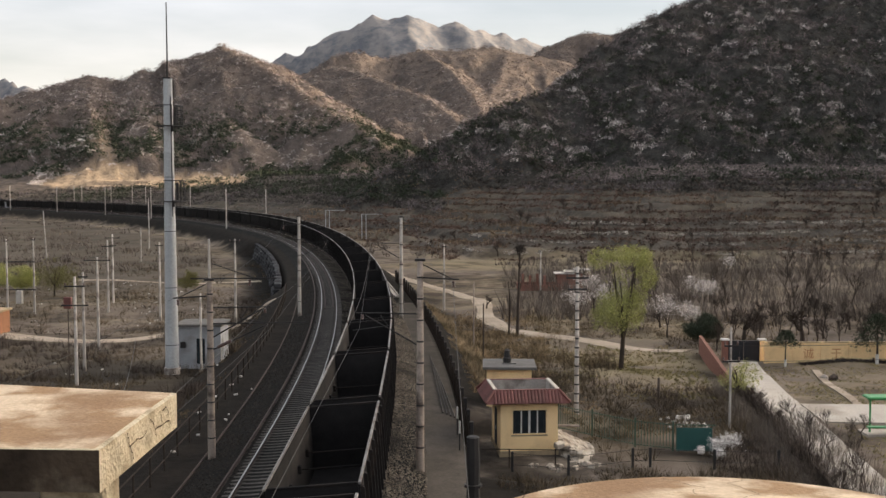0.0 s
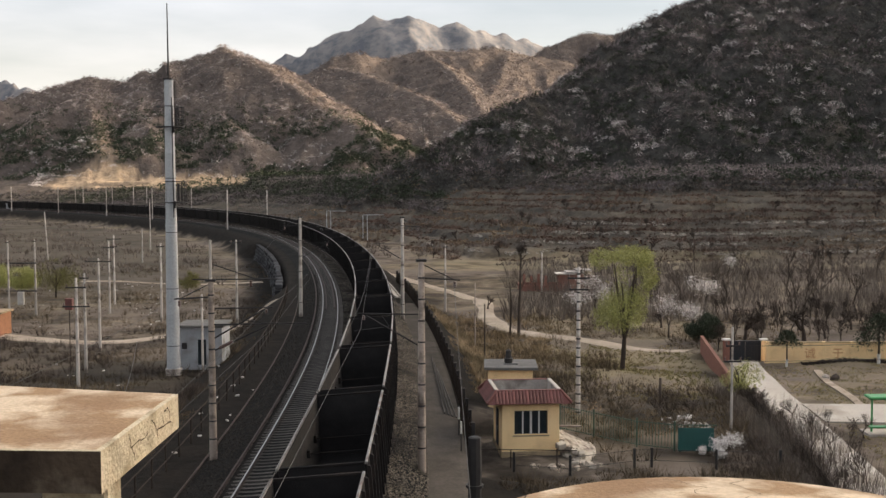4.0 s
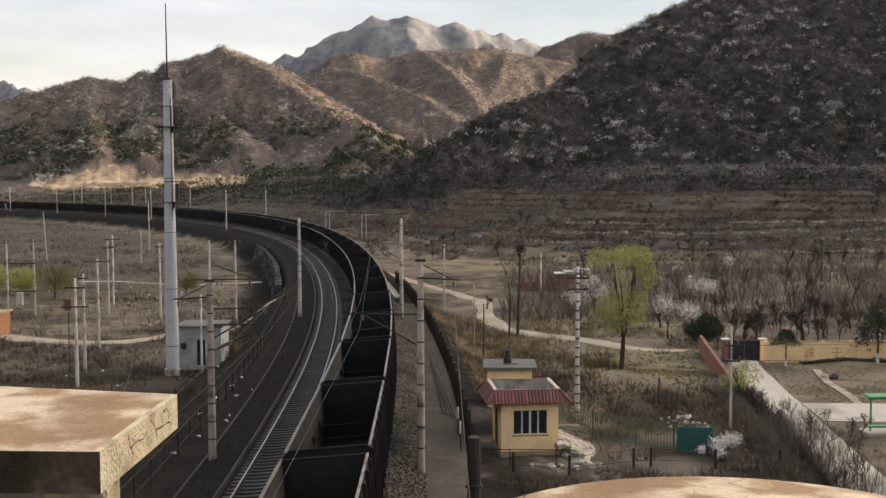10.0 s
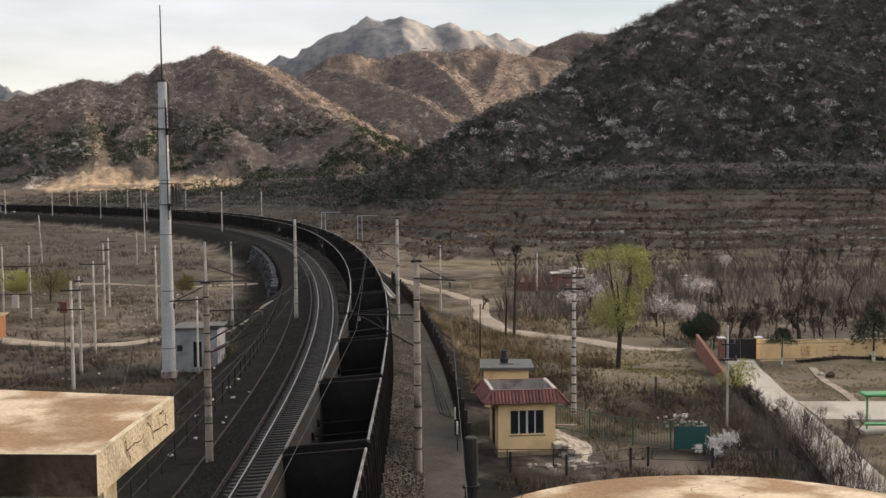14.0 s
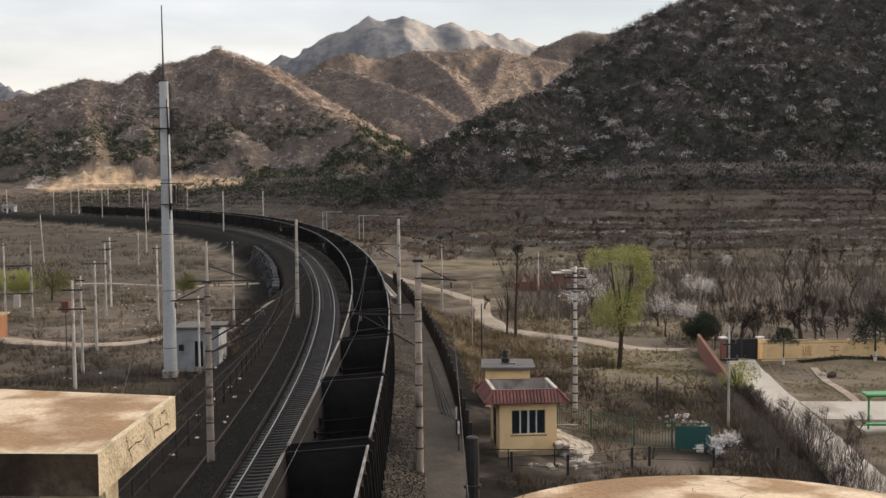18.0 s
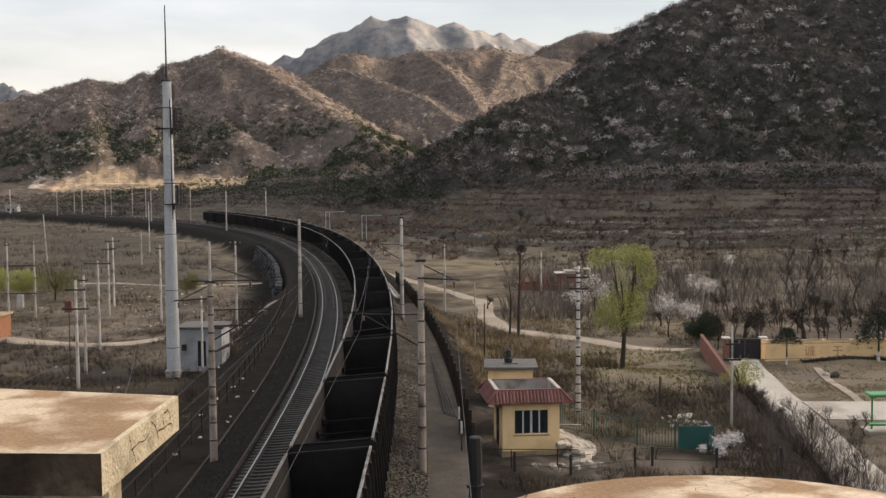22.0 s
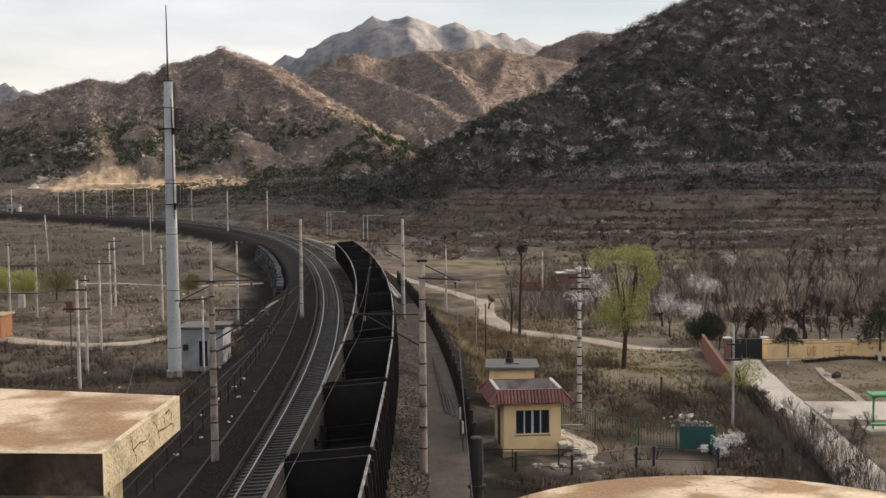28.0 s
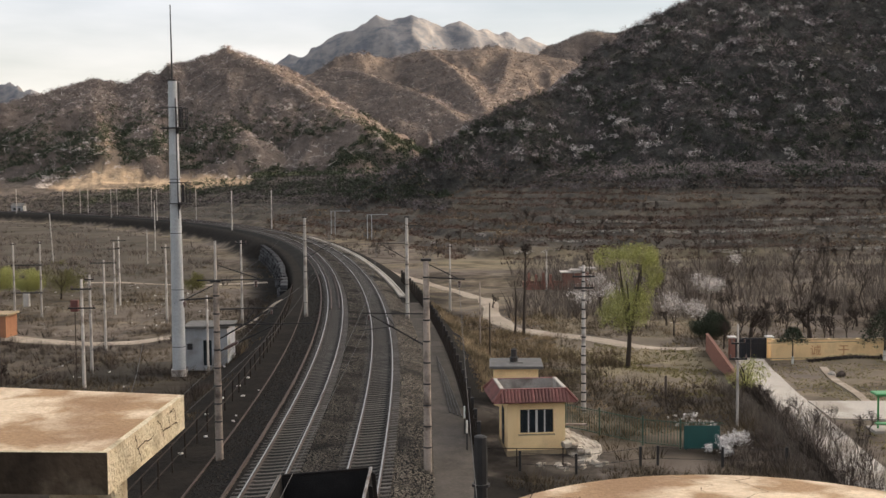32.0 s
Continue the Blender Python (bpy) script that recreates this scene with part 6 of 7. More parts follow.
for k in range(16):
    a = random.uniform(0, 6.28)
    h0 = random.uniform(4.0, 8.8)
    part("limb", Shape().tube((0.1 + 0.02 * h0, 0, h0), (0.1 + 0.02 * h0 + math.cos(a) * 0.7, math.sin(a) * 0.7, h0 + random.uniform(0.6, 1.3)), 0.045, 0.012, 5, caps=False), M_BARK, nest_tree)
nq = vr.normal(size=(260, 3)) * np.array([0.3, 0.3, 0.25]) + np.array([0.25, 0, 9.1])
nest = soup("nest", clumps(nq[:, 0], nq[:, 1], nq[:, 2], np.full(260, 0.16), 3, 1.0, 0.8), 3, M_BARK, "round dark twig nest", "")
nest.parent = nest_tree


def willow(x, y, height, label, seed, leaf=M_WILLOW, amount=1.0, lobes=None, name="willow_tree", crown="airy crown of fresh yellow-green leaves"):
    z = float(terrain(np.array([x]), np.array([y]))[0])
    t = thing(name, label, "tree" if "tree" in name else "bush", pose(x, y, z))
    r = random.Random(seed)
    wood = Shape()
    p0 = Vector((0, 0, -0.3))
    fork = Vector((0.05 * height * 0.3, 0, 0.24 * height))
    wood.tube(p0, fork, 0.021 * height, 0.017 * height, 10, caps=False)
    heads = []
    for k in range(7):
        a = k * 2.4 + r.uniform(-0.4, 0.4)
        out = height * r.uniform(0.08, 0.26)
        top = Vector((math.cos(a) * out, math.sin(a) * out, height * r.uniform(0.55, 0.88)))
        mid = fork.lerp(top, 0.5) + Vector((r.gauss(0, 0.25), r.gauss(0, 0.25), 0.3))
        limb = Shape().tube(fork, mid, 0.0125 * height, 0.009 * height, 7, caps=False).tube(mid, top, 0.009 * height, 0.003 * height, 6, caps=False)
        part("limb", limb, M_BARK, t)
        heads += [top, mid.lerp(top, 0.5), mid]
    part("trunk", wood, M_BARK, t)
    # crown: two lobes of drooping strands of small leaves
    n = int(4200 * amount)
    lobes = lobes or [((-0.01, 0, 0.5), 0.2, 0.175, 0.4), ((-0.19, 0, 0.45), 0.06, 0.1, 0.03), ((0.06, 0, 0.92), 0.19, 0.06, 0.2), ((-0.18, 0, 0.9), 0.085, 0.065, 0.07), ((0.19, 0, 0.79), 0.1, 0.12, 0.15), ((-0.02, 0, 0.74), 0.1, 0.1, 0.05), ((0.14, 0, 0.64), 0.08, 0.08, 0.05)]
    lobes = [(Vector(c) * height, rx * height, rz * height, share) for c, rx, rz, share in lobes]
    leaves = []
    for c, rx, rz, share in lobes:
        m = int(n * share)
        d = vr.normal(size=(m, 3))
        d /= np.linalg.norm(d, axis=1, keepdims=True)
        s = d * (vr.uniform(0.35 if c[2] > 0.6 * height else 0.05, 1, (m, 1)) ** 0.4) * np.array([rx, rx, rz]) + np.array(c)
        gapn = fbm(s[:, 0] * 1.0 + 5, s[:, 2] * 0.8, 3, 17) > -0.15
        s = s[gapn | (s[:, 2] < 0.55 * height)]
        for k in range(9):
            q = s + np.array([0, 0, -0.075 * k]) * height / 10 + vr.normal(size=s.shape) * 0.07
            leaves.append(q)
    p = np.concatenate(leaves)
    c = clumps(p[:, 0], p[:, 1], p[:, 2], np.full(len(p), max(0.0085 * height, 0.075)), 1, 1.0, 0.95)
    ob = soup("crown", c, 3, leaf, "", "")
    ob["label"] = crown
    ob.parent = t
    return t


willow(14.3, 85.6, 10.3, "willow tree in fresh yellow-green leaf", 7, amount=0.8)
M_OLIVE = material("dull_olive_leaf", (0.17, 0.16, 0.06), (0.12, 0.11, 0.045), 0.8, 0, 0.8, 6, 0.0, per_island=0.35)
BUSH = [((0, 0, 0.55), 0.45, 0.4, 0.7), ((0.25, 0.1, 0.5), 0.35, 0.35, 0.3)]
willow(-62.5, 158, 4.6, "low yellow-green willow bush in the waste ground", 8, M_WILLOW, 1.2, BUSH, "leafing_bush")
willow(-67.5, 160, 5.2, "low yellow-green willow bush in the waste ground", 9, M_WILLOW, 1.0, BUSH, "leafing_bush")
willow(-55.3, 152, 6.2, "olive-green bush just coming into leaf", 10, M_OLIVE, 0.8, BUSH, "leafing_bush")
willow(-38.5, 160, 3.6, "small olive-green bush beside the rail bank", 12, M_OLIVE, 0.5, BUSH, "leafing_bush")
willow(20.3, 73.2, 3.0, "pale yellow-green bush at the end of the brick wall", 13, M_WILLOW, 0.14, BUSH, "leafing_bush")
willow(26.2, 108.3, 3.1, "dense dark evergreen bush behind the gate", 14, M_EVERGREEN, 1.3, [((0, 0, 0.5), 0.62, 0.45, 0.7), ((0.3, 0.1, 0.4), 0.45, 0.35, 0.3)], "evergreen_bush", "dense dark green foliage")


def conifer(x, y, height, label, seed, wide=0.32, low=0.25):
    z = float(terrain(np.array([x]), np.array([y]))[0])
    t = thing("pine_tree", label, "tree", pose(x, y, z), "pines")
    part("trunk", Shape().tube((0, 0, -0.2), (0, 0, height * 0.9), 0.03 * height, 0.008 * height, 8, caps=False), M_BARK, t)
    part("painted_trunk_base", Shape().lathe([(0.036 * height, -0.1), (0.034 * height, height * 0.2)], 8), M_WHITE, t, "white-painted trunk base")
    n = 650
    h = vr.uniform(low, 1, n)
    rad = wide * height * (1.05 - h) ** 0.7 * vr.uniform(0.4, 1, n)
    a = np.round(vr.uniform(0, 9, n)) * 0.7 + h * 21 + vr.normal(size=n) * 0.18
    ob = soup("needles", clumps(np.cos(a) * rad, np.sin(a) * rad, h * height - rad * 0.15, np.full(n, 0.055 * height), 5, 0.7, 0.55), 3, M_EVERGREEN, "", "")
    ob.parent = t
    return t


conifer(29.4, 91.4, 3.1, "small spreading dark pine in front of the yellow wall", 1, 0.85, 0.62)
conifer(37.2, 91.2, 4.3, "dark pine in front of the yellow wall", 2, 0.75, 0.38)


# ---- poles across the waste ground ----
def utility_pole(x, y, z, height, label, arms=(), tip=0.09, base=0.14, bands=0, lean=0.0, mat_=M_CONCRETE):
    t = thing("utility_pole", label, "pole", pose(x, y, z, 0, lean, 0), group="utility poles")
    part("pole", Shape().lathe([(base, -0.5), (base, 0), (tip, height)], 10), mat_, t, smooth=True)
    for h, half in arms:
        a = part("crossarm", Shape().box(-half, -0.13, h - 0.05, half, -0.04, h + 0.05), M_IRON, t)
        for k in (-1, 1):
            part("insulator", Shape().lathe([(0.03, 0), (0.07, 0.05), (0.03, 0.1), (0.07, 0.14), (0.02, 0.22)], 8, (k * half * 0.9, -0.085, h + 0.052)), M_INSULATOR, a)
    for k in range(bands):
        h = height * (0.05 + 0.9 * k / max(bands - 1, 1))
        r = base + (tip - base) * h / height + 0.015
        part("band", Shape().lathe([(r, 0), (r, 0.09)], 10, (0, 0, h)), M_IRON, t)
    return t


utility_pole(8.32, 66.15, -2.2, 9.6, "ring-banded concrete pole beside the fence", ((8.9, 0.7), (8.2, 0.6)), bands=16, tip=0.1, base=0.16)
utility_pole(0.14, 135.1, -3.8, 8.5, "pale concrete pole by the dirt lane", ((8.2, 0.3),))
utility_pole(-19.6, 86.3, -2.2, 5.8, "thin grey post before the whitewashed hut", (), 0.08, 0.1)
utility_pole(3.0, 104, -3.4, 6.2, "thin grey-brown pole in the brush", (), 0.05, 0.07, mat_=M_MAST)
utility_pole(3.6, 95, -3.0, 4.8, "thin dark post in the brush", (), 0.05, 0.07, mat_=M_BARK)
utility_pole(16.6, 61.4, -2.3, 6.6, "slim steel pole beside the brick wall", ((4.6, 0.5), (5.5, 0.4)), 0.06, 0.08)
utility_pole(14.7, 72.4, -2.8, 2.1, "short dark fence post in the grass", (), 0.09, 0.11, mat_=M_BARK)
utility_pole(14.6, 160, -4, 6.0, "pale pole beside the brick ruin", ())
utility_pole(-22.5, 115.9, -2.2, 8.6, "pale concrete pole beside the rail bank", ((8.3, 0.6),))
utility_pole(-32.4, 122.4, -2.9, 8.6, "pale concrete pole behind the tower", ((8.2, 0.5),))
utility_pole(-49.9, 130.5, -3.8, 9.5, "pale twin concrete pole carrying a transformer", ((9.3, 0.25),))
utility_pole(-52.9, 129.8, -3.8, 9.4, "pale twin concrete pole carrying a transformer", ((9.2, 0.25),))
frame_bar = thing("transformer_frame", "steel cross-beams and grey transformer box between twin poles", "transformer", pose(-51.4, 130.1, -3.8))
for h in (3.2, 6.6):
    part("beam", Shape().box(-1.9, -0.3, h, 1.9, -0.16, h + 0.14, 0.02), M_IRON, frame_bar)
part("transformer_box", Shape().box(-0.35, -0.7, 1.6, 0.35, -0.1, 3.2, 0.04), M_RUBBISH, frame_bar, "pale grey transformer box")
utility_pole(-26.9, 78.1, -2.3, 8.0, "pale concrete pole with dark crossarms", ((7.3, 0.75), (5.9, 1.0)))
utility_pole(-30.0, 89.1, -2.9, 8.0, "pale concrete pole with a dark crossarm", ((7.6, 0.4),))
utility_pole(-33.5, 103.7, -3.4, 8.7, "pale concrete pole with forked insulators", ((8.4, 1.3),))
utility_pole(-41.4, 132.2, -3.8, 9.2, "pale concrete pole in the waste ground", ((8.4, 0.7),))
utility_pole(-43.4, 140.7, -3.8, 9.5, "pale concrete pole in the waste ground", ((9.0, 1.0), (8.0, 0.5)))
utility_pole(-83.8, 226.5, -4.0, 10.3, "leaning pale concrete pole far across the field", (), lean=-3)
utility_pole(-61.6, 218.6, -4.0, 7.1, "pale concrete pole far across the field", ())
utility_pole(-71.0, 259, -4.0, 12.5, "tall pale concrete pole far across the field", ())
for x, y in ((-22.1, 300), (-35.5, 330)):
    z = float(terrain(np.array([x]), np.array([y]))[0])
    g = thing("signal_gantry", "pale steel gantry post with an arm on the terraces", "gantry", pose(x, y, z), "gantries")
    for k in (-0.6, 0.6):
        part("post", Shape().tube((k, 0, -0.4), (k, 0, 7.2), 0.11, 0.09, 6), M_GALV, g)
    part("arm", Shape().box(-0.7, -0.08, 7.2, 5.2, 0.08, 7.36), M_GALV, g)
cab = thing("signal_cabinet", "small red equipment cabinet on a pole", "cabinet", pose(-27.75, 79.0, -2.3))
part("cabinet_box", Shape().box(-0.27, -0.2, 5.55, 0.27, 0.2, 6.4, 0.03), M_TILE, cab)
part("cabinet_post", Shape().tube((0, 0, -0.4), (0, 0, 5.55), 0.035, 0.035, 6), M_BARK, cab)


def brick_kiln():
    t = thing("brick_store", "low orange brick store with a flat slab roof", "building", pose(-49.7, 113.0, -3.7))
    sh = Shape()
    shell(sh, -3.2, 0, 2.6, 3.0, -0.4, 2.42, 0.24)
    part("wall", sh, material("orange_brick", (0.36, 0.18, 0.105), (0.28, 0.14, 0.085), 0.9, 0, 2, 25, 0.3), t)
    part("roof", Shape().box(-3.4, -0.2, 2.424, 2.85, 3.2, 2.64, 0.02), M_PLINTH, t)
    for k in range(5):
        part("vent_hole", Shape().box(-2.6 + k * 1.0, -0.025, 1.95, -2.2 + k * 1.0, -0.003, 2.2), M_IRON, t)


brick_kiln()


# ---- fences along the line ----
def rail_fence(name, label, s0, s1, off, step, height, zbase, group, rails=(0.98, 0.45), mat_=M_FENCE, r=0.035):
    t = thing(name, label, "fence", group=group)
    pts = []
    s = s0
    while s <= s1:
        x, y, h = on_line(s, off)
        pts.append((float(x), float(y), zbase))
        s += step
    me = Shape().tube((0, 0, -0.5), (0, 0, height), r * 1.5, r * 1.4, 6).mesh("post", mat_)
    for p in pts:
        part("post", me, None, t, m=pose(*p, random.uniform(-2, 2), random.uniform(-2, 2), 0))
    for k in rails:
        for a, b in zip(pts[:-1], pts[1:]):
            part("fence_rail", Shape().tube((a[0], a[1], a[2] + height * k), (b[0], b[1], b[2] + height * k), r, r, 5), mat_, t)
    return t


rail_fence("rail_fence", "weathered steel post-and-rail fence along the foot of the bank", 38, 128, -8.95, 2.7, 1.45, -0.75, "line fences")


def slat_fence():
    t = thing("slat_fence", "dark weathered slatted fence beside the service path", "fence")
    me = Shape().box(-0.05, -0.02, -0.4, 0.05, 0.02, 1.35).mesh("slat", M_FENCE)
    pm = Shape().box(-0.09, -0.09, -0.5, 0.09, 0.09, 1.5, 0.02).mesh("post", M_IRON)
    for k in range(250):
        s = 52 + k * 0.36
        x, y, h = on_line(s, 5.15 + 0.15 * math.sin(s * 0.05))
        part("slat", me, None, t, m=pose(float(x), float(y), -0.62 + random.uniform(-0.06, 0.04), random.uniform(-3, 3), random.uniform(-3, 3), math.degrees(float(h)) + 90))
        if k % 8 == 0:
            part("post", pm, None, t, m=pose(float(x) + 0.1, float(y), -0.62))
    for z in (0.1, 0.9):
        pts = [on_line(52 + k * 9, 5.2 + 0.15 * math.sin((52 + k * 9) * 0.05)) for k in range(11)]
        for a, b in zip(pts[:-1], pts[1:]):
            part("fence_rail", Shape().tube((float(a[0]), float(a[1]), z - 0.6), (float(b[0]), float(b[1]), z - 0.6), 0.03, 0.03, 5), M_FENCE, t)


slat_fence()
stump = thing("timber_post", "thick dark charred timber post at the end of the fence", "post", pose(1.2, 42.2, -0.75))
part("post", Shape().lathe([(0.32, -0.5), (0.31, 0.0), (0.27, 1.2), (0.29, 2.2), (0.26, 3.25), (0.18, 3.3)], 9), M_IRON, stump)
part("collar", Shape().lathe([(0.37, 1.25), (0.37, 1.36)], 9), M_IRON, stump)
for k, (x, y) in enumerate(((0.75, 55.5), (0.82, 52.2), (1.3, 46.5))):
    p = thing("marker_post", "thin white-topped steel marker post by the path", "post", pose(x, y, -0.62), "marker posts")
    part("rod", Shape().tube((0, 0, -0.3), (0, 0, 1.5), 0.035, 0.03, 6), M_IRON, p)
    part("white_top", Shape().tube((0, 0, 0.9), (0, 0, 1.52), 0.045, 0.045, 6), M_WHITE, p)
for k in range(4):
    a, b = (-0.95 + 0.22 * k, 80.0 - 2.5 * k), (0.0 + 0.22 * k, 60.5 - 0.4 * k)
    tagged(part("steel_pipe", Shape().tube((a[0], a[1], -0.5 + 0.0 * k), (b[0], b[1], -0.5), 0.04, 0.04, 8), M_SLEEPER), "long grey steel pipe lying beside the service path", "pipe", "steel pipes")


def green_fence():
    t = thing("green_fence", "faded green steel bar fence round the rough ground", "fence")
    paint = material("faded_green_paint", (0.05, 0.105, 0.075), (0.07, 0.1, 0.07), 0.7, 0.1, 2, 18, 0.1)
    bar = Shape().tube((0, 0, 0.1), (0, 0, 1.45), 0.016, 0.016, 5).mesh("bar", paint)
    post = Shape().box(-0.045, -0.045, -0.4, 0.045, 0.045, 1.6, 0.01).mesh("post", paint)
    ends = [(6.6, 60.8), (8.3, 59.0), (10.3, 56.8), (12.1, 55.75), (14.3, 55.6)]
    for (ax, ay), (bx, by) in zip(ends[:-1], ends[1:]):
        L = math.hypot(bx - ax, by - ay)
        n = int(L / 0.17)
        za, zb = (float(terrain(np.array([p[0]]), np.array([p[1]]))[0]) for p in ((ax, ay), (bx, by)))
        for i in range(n):
            q = i / n
            part("bar", bar, None, t, m=pose(ax + (bx - ax) * q, ay + (by - ay) * q, za + (zb - za) * q))
        part("post", post, None, t, m=pose(ax, ay, za))
        for h in (0.15, 1.4):
            part("fence_rail", Shape().tube((ax, ay, za + h), (bx, by, zb + h), 0.025, 0.025, 5), paint, t)
    # notice board wired to the fence
    s = thing("green_board", "dark green board fixed on the bar fence", "board", pose(13.15, 55.45, -1.62, 0, 0, -2))
    part("panel", Shape().box(-0.93, -0.04, 0.18, 0.93, 0.0, 1.42, 0.01), M_GREEN_SIGN, s)
    for k in (-0.8, 0.8):
        part("board_post", Shape().box(k - 0.04, 0.004, -0.4, k + 0.04, 0.08, 1.42), M_IRON, s)
    low = thing("post_and_wire_fence", "low dark posts joined by slack wire before the hut", "fence")
    pts = [(3.4, 51.9), (6.1, 51.4), (9.4, 52.4), (10.3, 52.6), (13.4, 52.2), (16.5, 52.0)]
    for x, y in pts:
        z = float(terrain(np.array([x]), np.array([y]))[0])
        part("post", Shape().box(-0.06, -0.06, -0.4, 0.06, 0.06, 1.0, 0.01), M_IRON, low, m=pose(x, y, z))
    for h in (0.35, 0.9):
        for (ax, ay), (bx, by) in zip(pts[:-1], pts[1:]):
            za, zb = (float(terrain(np.array([p[0]]), np.array([p[1]]))[0]) for p in ((ax, ay), (bx, by)))
            part("wire", Shape().tube((ax, ay, za + h), (bx, by, zb + h), 0.014, 0.014, 4), M_IRON, low)


green_fence()


# ---- walled yard ----
def yard():
    z = -3.55
    # the yard's trodden lawn is part of the ground; its roads are slabs laid on it
    def slab_strip(name, label, pts, half, mat_):
        q = []
        for a, b in zip(pts[:-1], pts[1:]):
            n = max(2, int(math.dist(a[:2], b[:2]) / 1.0))
            q += [(a[0] + (b[0] - a[0]) * i / n, a[1] + (b[1] - a[1]) * i / n, a[2] + (b[2] - a[2]) * i / n) for i in range(n)]
        q = np.array(q + [pts[-1]])
        d = np.gradient(q[:, :2], axis=0)
        nrm = np.stack([-d[:, 1], d[:, 0]], 1) / np.linalg.norm(d, axis=1)[:, None]
        L, Rr = q[:, :2] + nrm * q[:, 2:3], q[:, :2] - nrm * q[:, 2:3]
        mid = (L + Rr) / 2
        zz = [terrain(p[:, 0], p[:, 1]) for p in (L, Rr, mid)]
        zt = np.maximum(np.maximum(zz[0], zz[1]), zz[2]) + 0.07
        for _ in range(4):
            zt[1:-1] = (zt[:-2] + 2 * zt[1:-1] + zt[2:]) / 4 + 0.004
        n = len(q)
        vs = [(L[i][0], L[i][1], zt[i]) for i in range(n)] + [(Rr[i][0], Rr[i][1], zt[i]) for i in range(n)] + [(L[i][0], L[i][1], zt[i] - 0.6) for i in range(n)] + [(Rr[i][0], Rr[i][1], zt[i] - 0.6) for i in range(n)]
        fs = []
        for i in range(n - 1):
            fs += [(i, i + 1, n + i + 1, n + i), (2 * n + i, 2 * n + i + 1, i + 1, i), (n + i, n + i + 1, 3 * n + i + 1, 3 * n + i)]
        fs += [(0, n, 3 * n, 2 * n), (n - 1, 3 * n - 1, 4 * n - 1, 2 * n - 1)]
        return tagged(part(name, Shape().add(vs, fs), mat_), label, "road", kind="structure")

    slab_strip("yard_road", "pale concrete road leading up to the gate", [(26.4, 94.2, 1.25), (25.0, 86, 1.25), (23.6, 77.5, 1.2), (22.3, 70, 1.2), (21.2, 63, 1.25), (20.6, 58, 1.3), (19.7, 51, 1.35), (18.9, 44, 1.4)], 1.4, M_PAVE)
    slab_strip("side_road", "pale concrete branch road across the yard", [(23.1, 66.4, 2.6), (30, 66.0, 2.75), (42, 65.5, 2.75)], 1.6, M_PAVE)
    slab_strip("garden_path", "narrow pale paved garden path", [(31.1, 88.8, 0.3), (29.1, 79.8, 0.3), (27.8, 72.6, 0.3), (27.1, 69.2, 0.3)], 0.3, M_DIRT_PATH)
    # yellow panel wall
    w = thing("yard_wall", "yellow rendered yard wall with pilasters and faded red characters", "wall", pose(28.3, 93.2, z))
    for k in range(6):
        x0 = k * 2.45
        part("wall_panel", Shape().box(x0 + 0.14, 0.05, -0.4, x0 + 2.45 - 0.14, 0.25, 2.1), M_YELLOW, w)
        part("pilaster", Shape().box(x0 - 0.14, 0.0, -0.4, x0 + 0.14, 0.3, 2.16, 0.01), M_YELLOW, w)
        part("plinth", Shape().box(x0 + 0.145, 0.02, -0.4, x0 + 2.305, 0.047, 0.3), M_PLINTH, w)
        part("coping", Shape().box(x0 + 0.145, 0.0, 2.104, x0 + 2.305, 0.3, 2.17), M_PLINTH, w)
    for k, word in ((1, "\u8bda"), (2, "\u4e8e")):
        cu = bpy.data.curves.new("painted_character", "FONT")
        cu.body, cu.size, cu.extrude, cu.align_x = word, 1.0, 0.004, "CENTER"
        cu.materials.append(M_RED_TEXT)
        ob = new("painted_character", cu)
        ob.parent = w
        ob.matrix_basis = pose(k * 2.45 + 1.25, 0.042, 0.78, 90, 0, 0)
        tagged(ob, "faded red painted character")
    # gate
    g = thing("yard_gate", "dark blue-black steel double gate, closed", "gate", pose(25.3, 94.6, z))
    gate_m = material("dark_gate_paint", (0.012, 0.014, 0.02), (0.02, 0.02, 0.026), 0.6, 0.2, 2, 20, 0.1)
    for k in range(2):
        leaf_p = part("gate_leaf", Shape().box(k * 1.42 + 0.02, 0, 0.05, k * 1.42 + 1.4, 0.06, 1.95, 0.01), gate_m, g)
        for j in range(6):
            part("gate_bar", Shape().box(k * 1.42 + 0.12 + j * 0.23, -0.03, 0.1, k * 1.42 + 0.16 + j * 0.23, -0.003, 1.9), gate_m, leaf_p)
    for x in (-0.25, 3.05):
        pl = part("gate_pillar", Shape().box(x - 0.24, -0.2, -0.4, x + 0.24, 0.28, 2.1, 0.02), M_YELLOW if x > 1 else M_BRICK, g)
        part("pillar_cap", Shape().box(x - 0.34, -0.3, 2.104, x + 0.34, 0.38, 2.24, 0.02), M_WHITE, pl, "white pillar cap")
    part("lintel", Shape().box(-0.02, -0.05, 1.97, 2.8, 0.2, 2.06), gate_m, g)
    # brick wall running towards the line
    b = thing("brick_wall", "weathered red brick boundary wall running toward the hut", "wall")
    brick = Shape().box(-0.12, -0.055, -0.03, 0.12, 0.055, 0.03, 0.006).mesh("brick", M_BRICK)
    ax, ay, bx, by = 23.7, 98.2, 20.8, 76.8
    L = math.hypot(bx - ax, by - ay)
    turn = math.degrees(math.atan2(by - ay, bx - ax))
    core = Shape().box(0, -0.1, -0.8, L, 0.1, 1.9)
    part("wall_core", core, M_BRICK, b, m=pose(ax, ay, -3.5, 0, 0, turn))
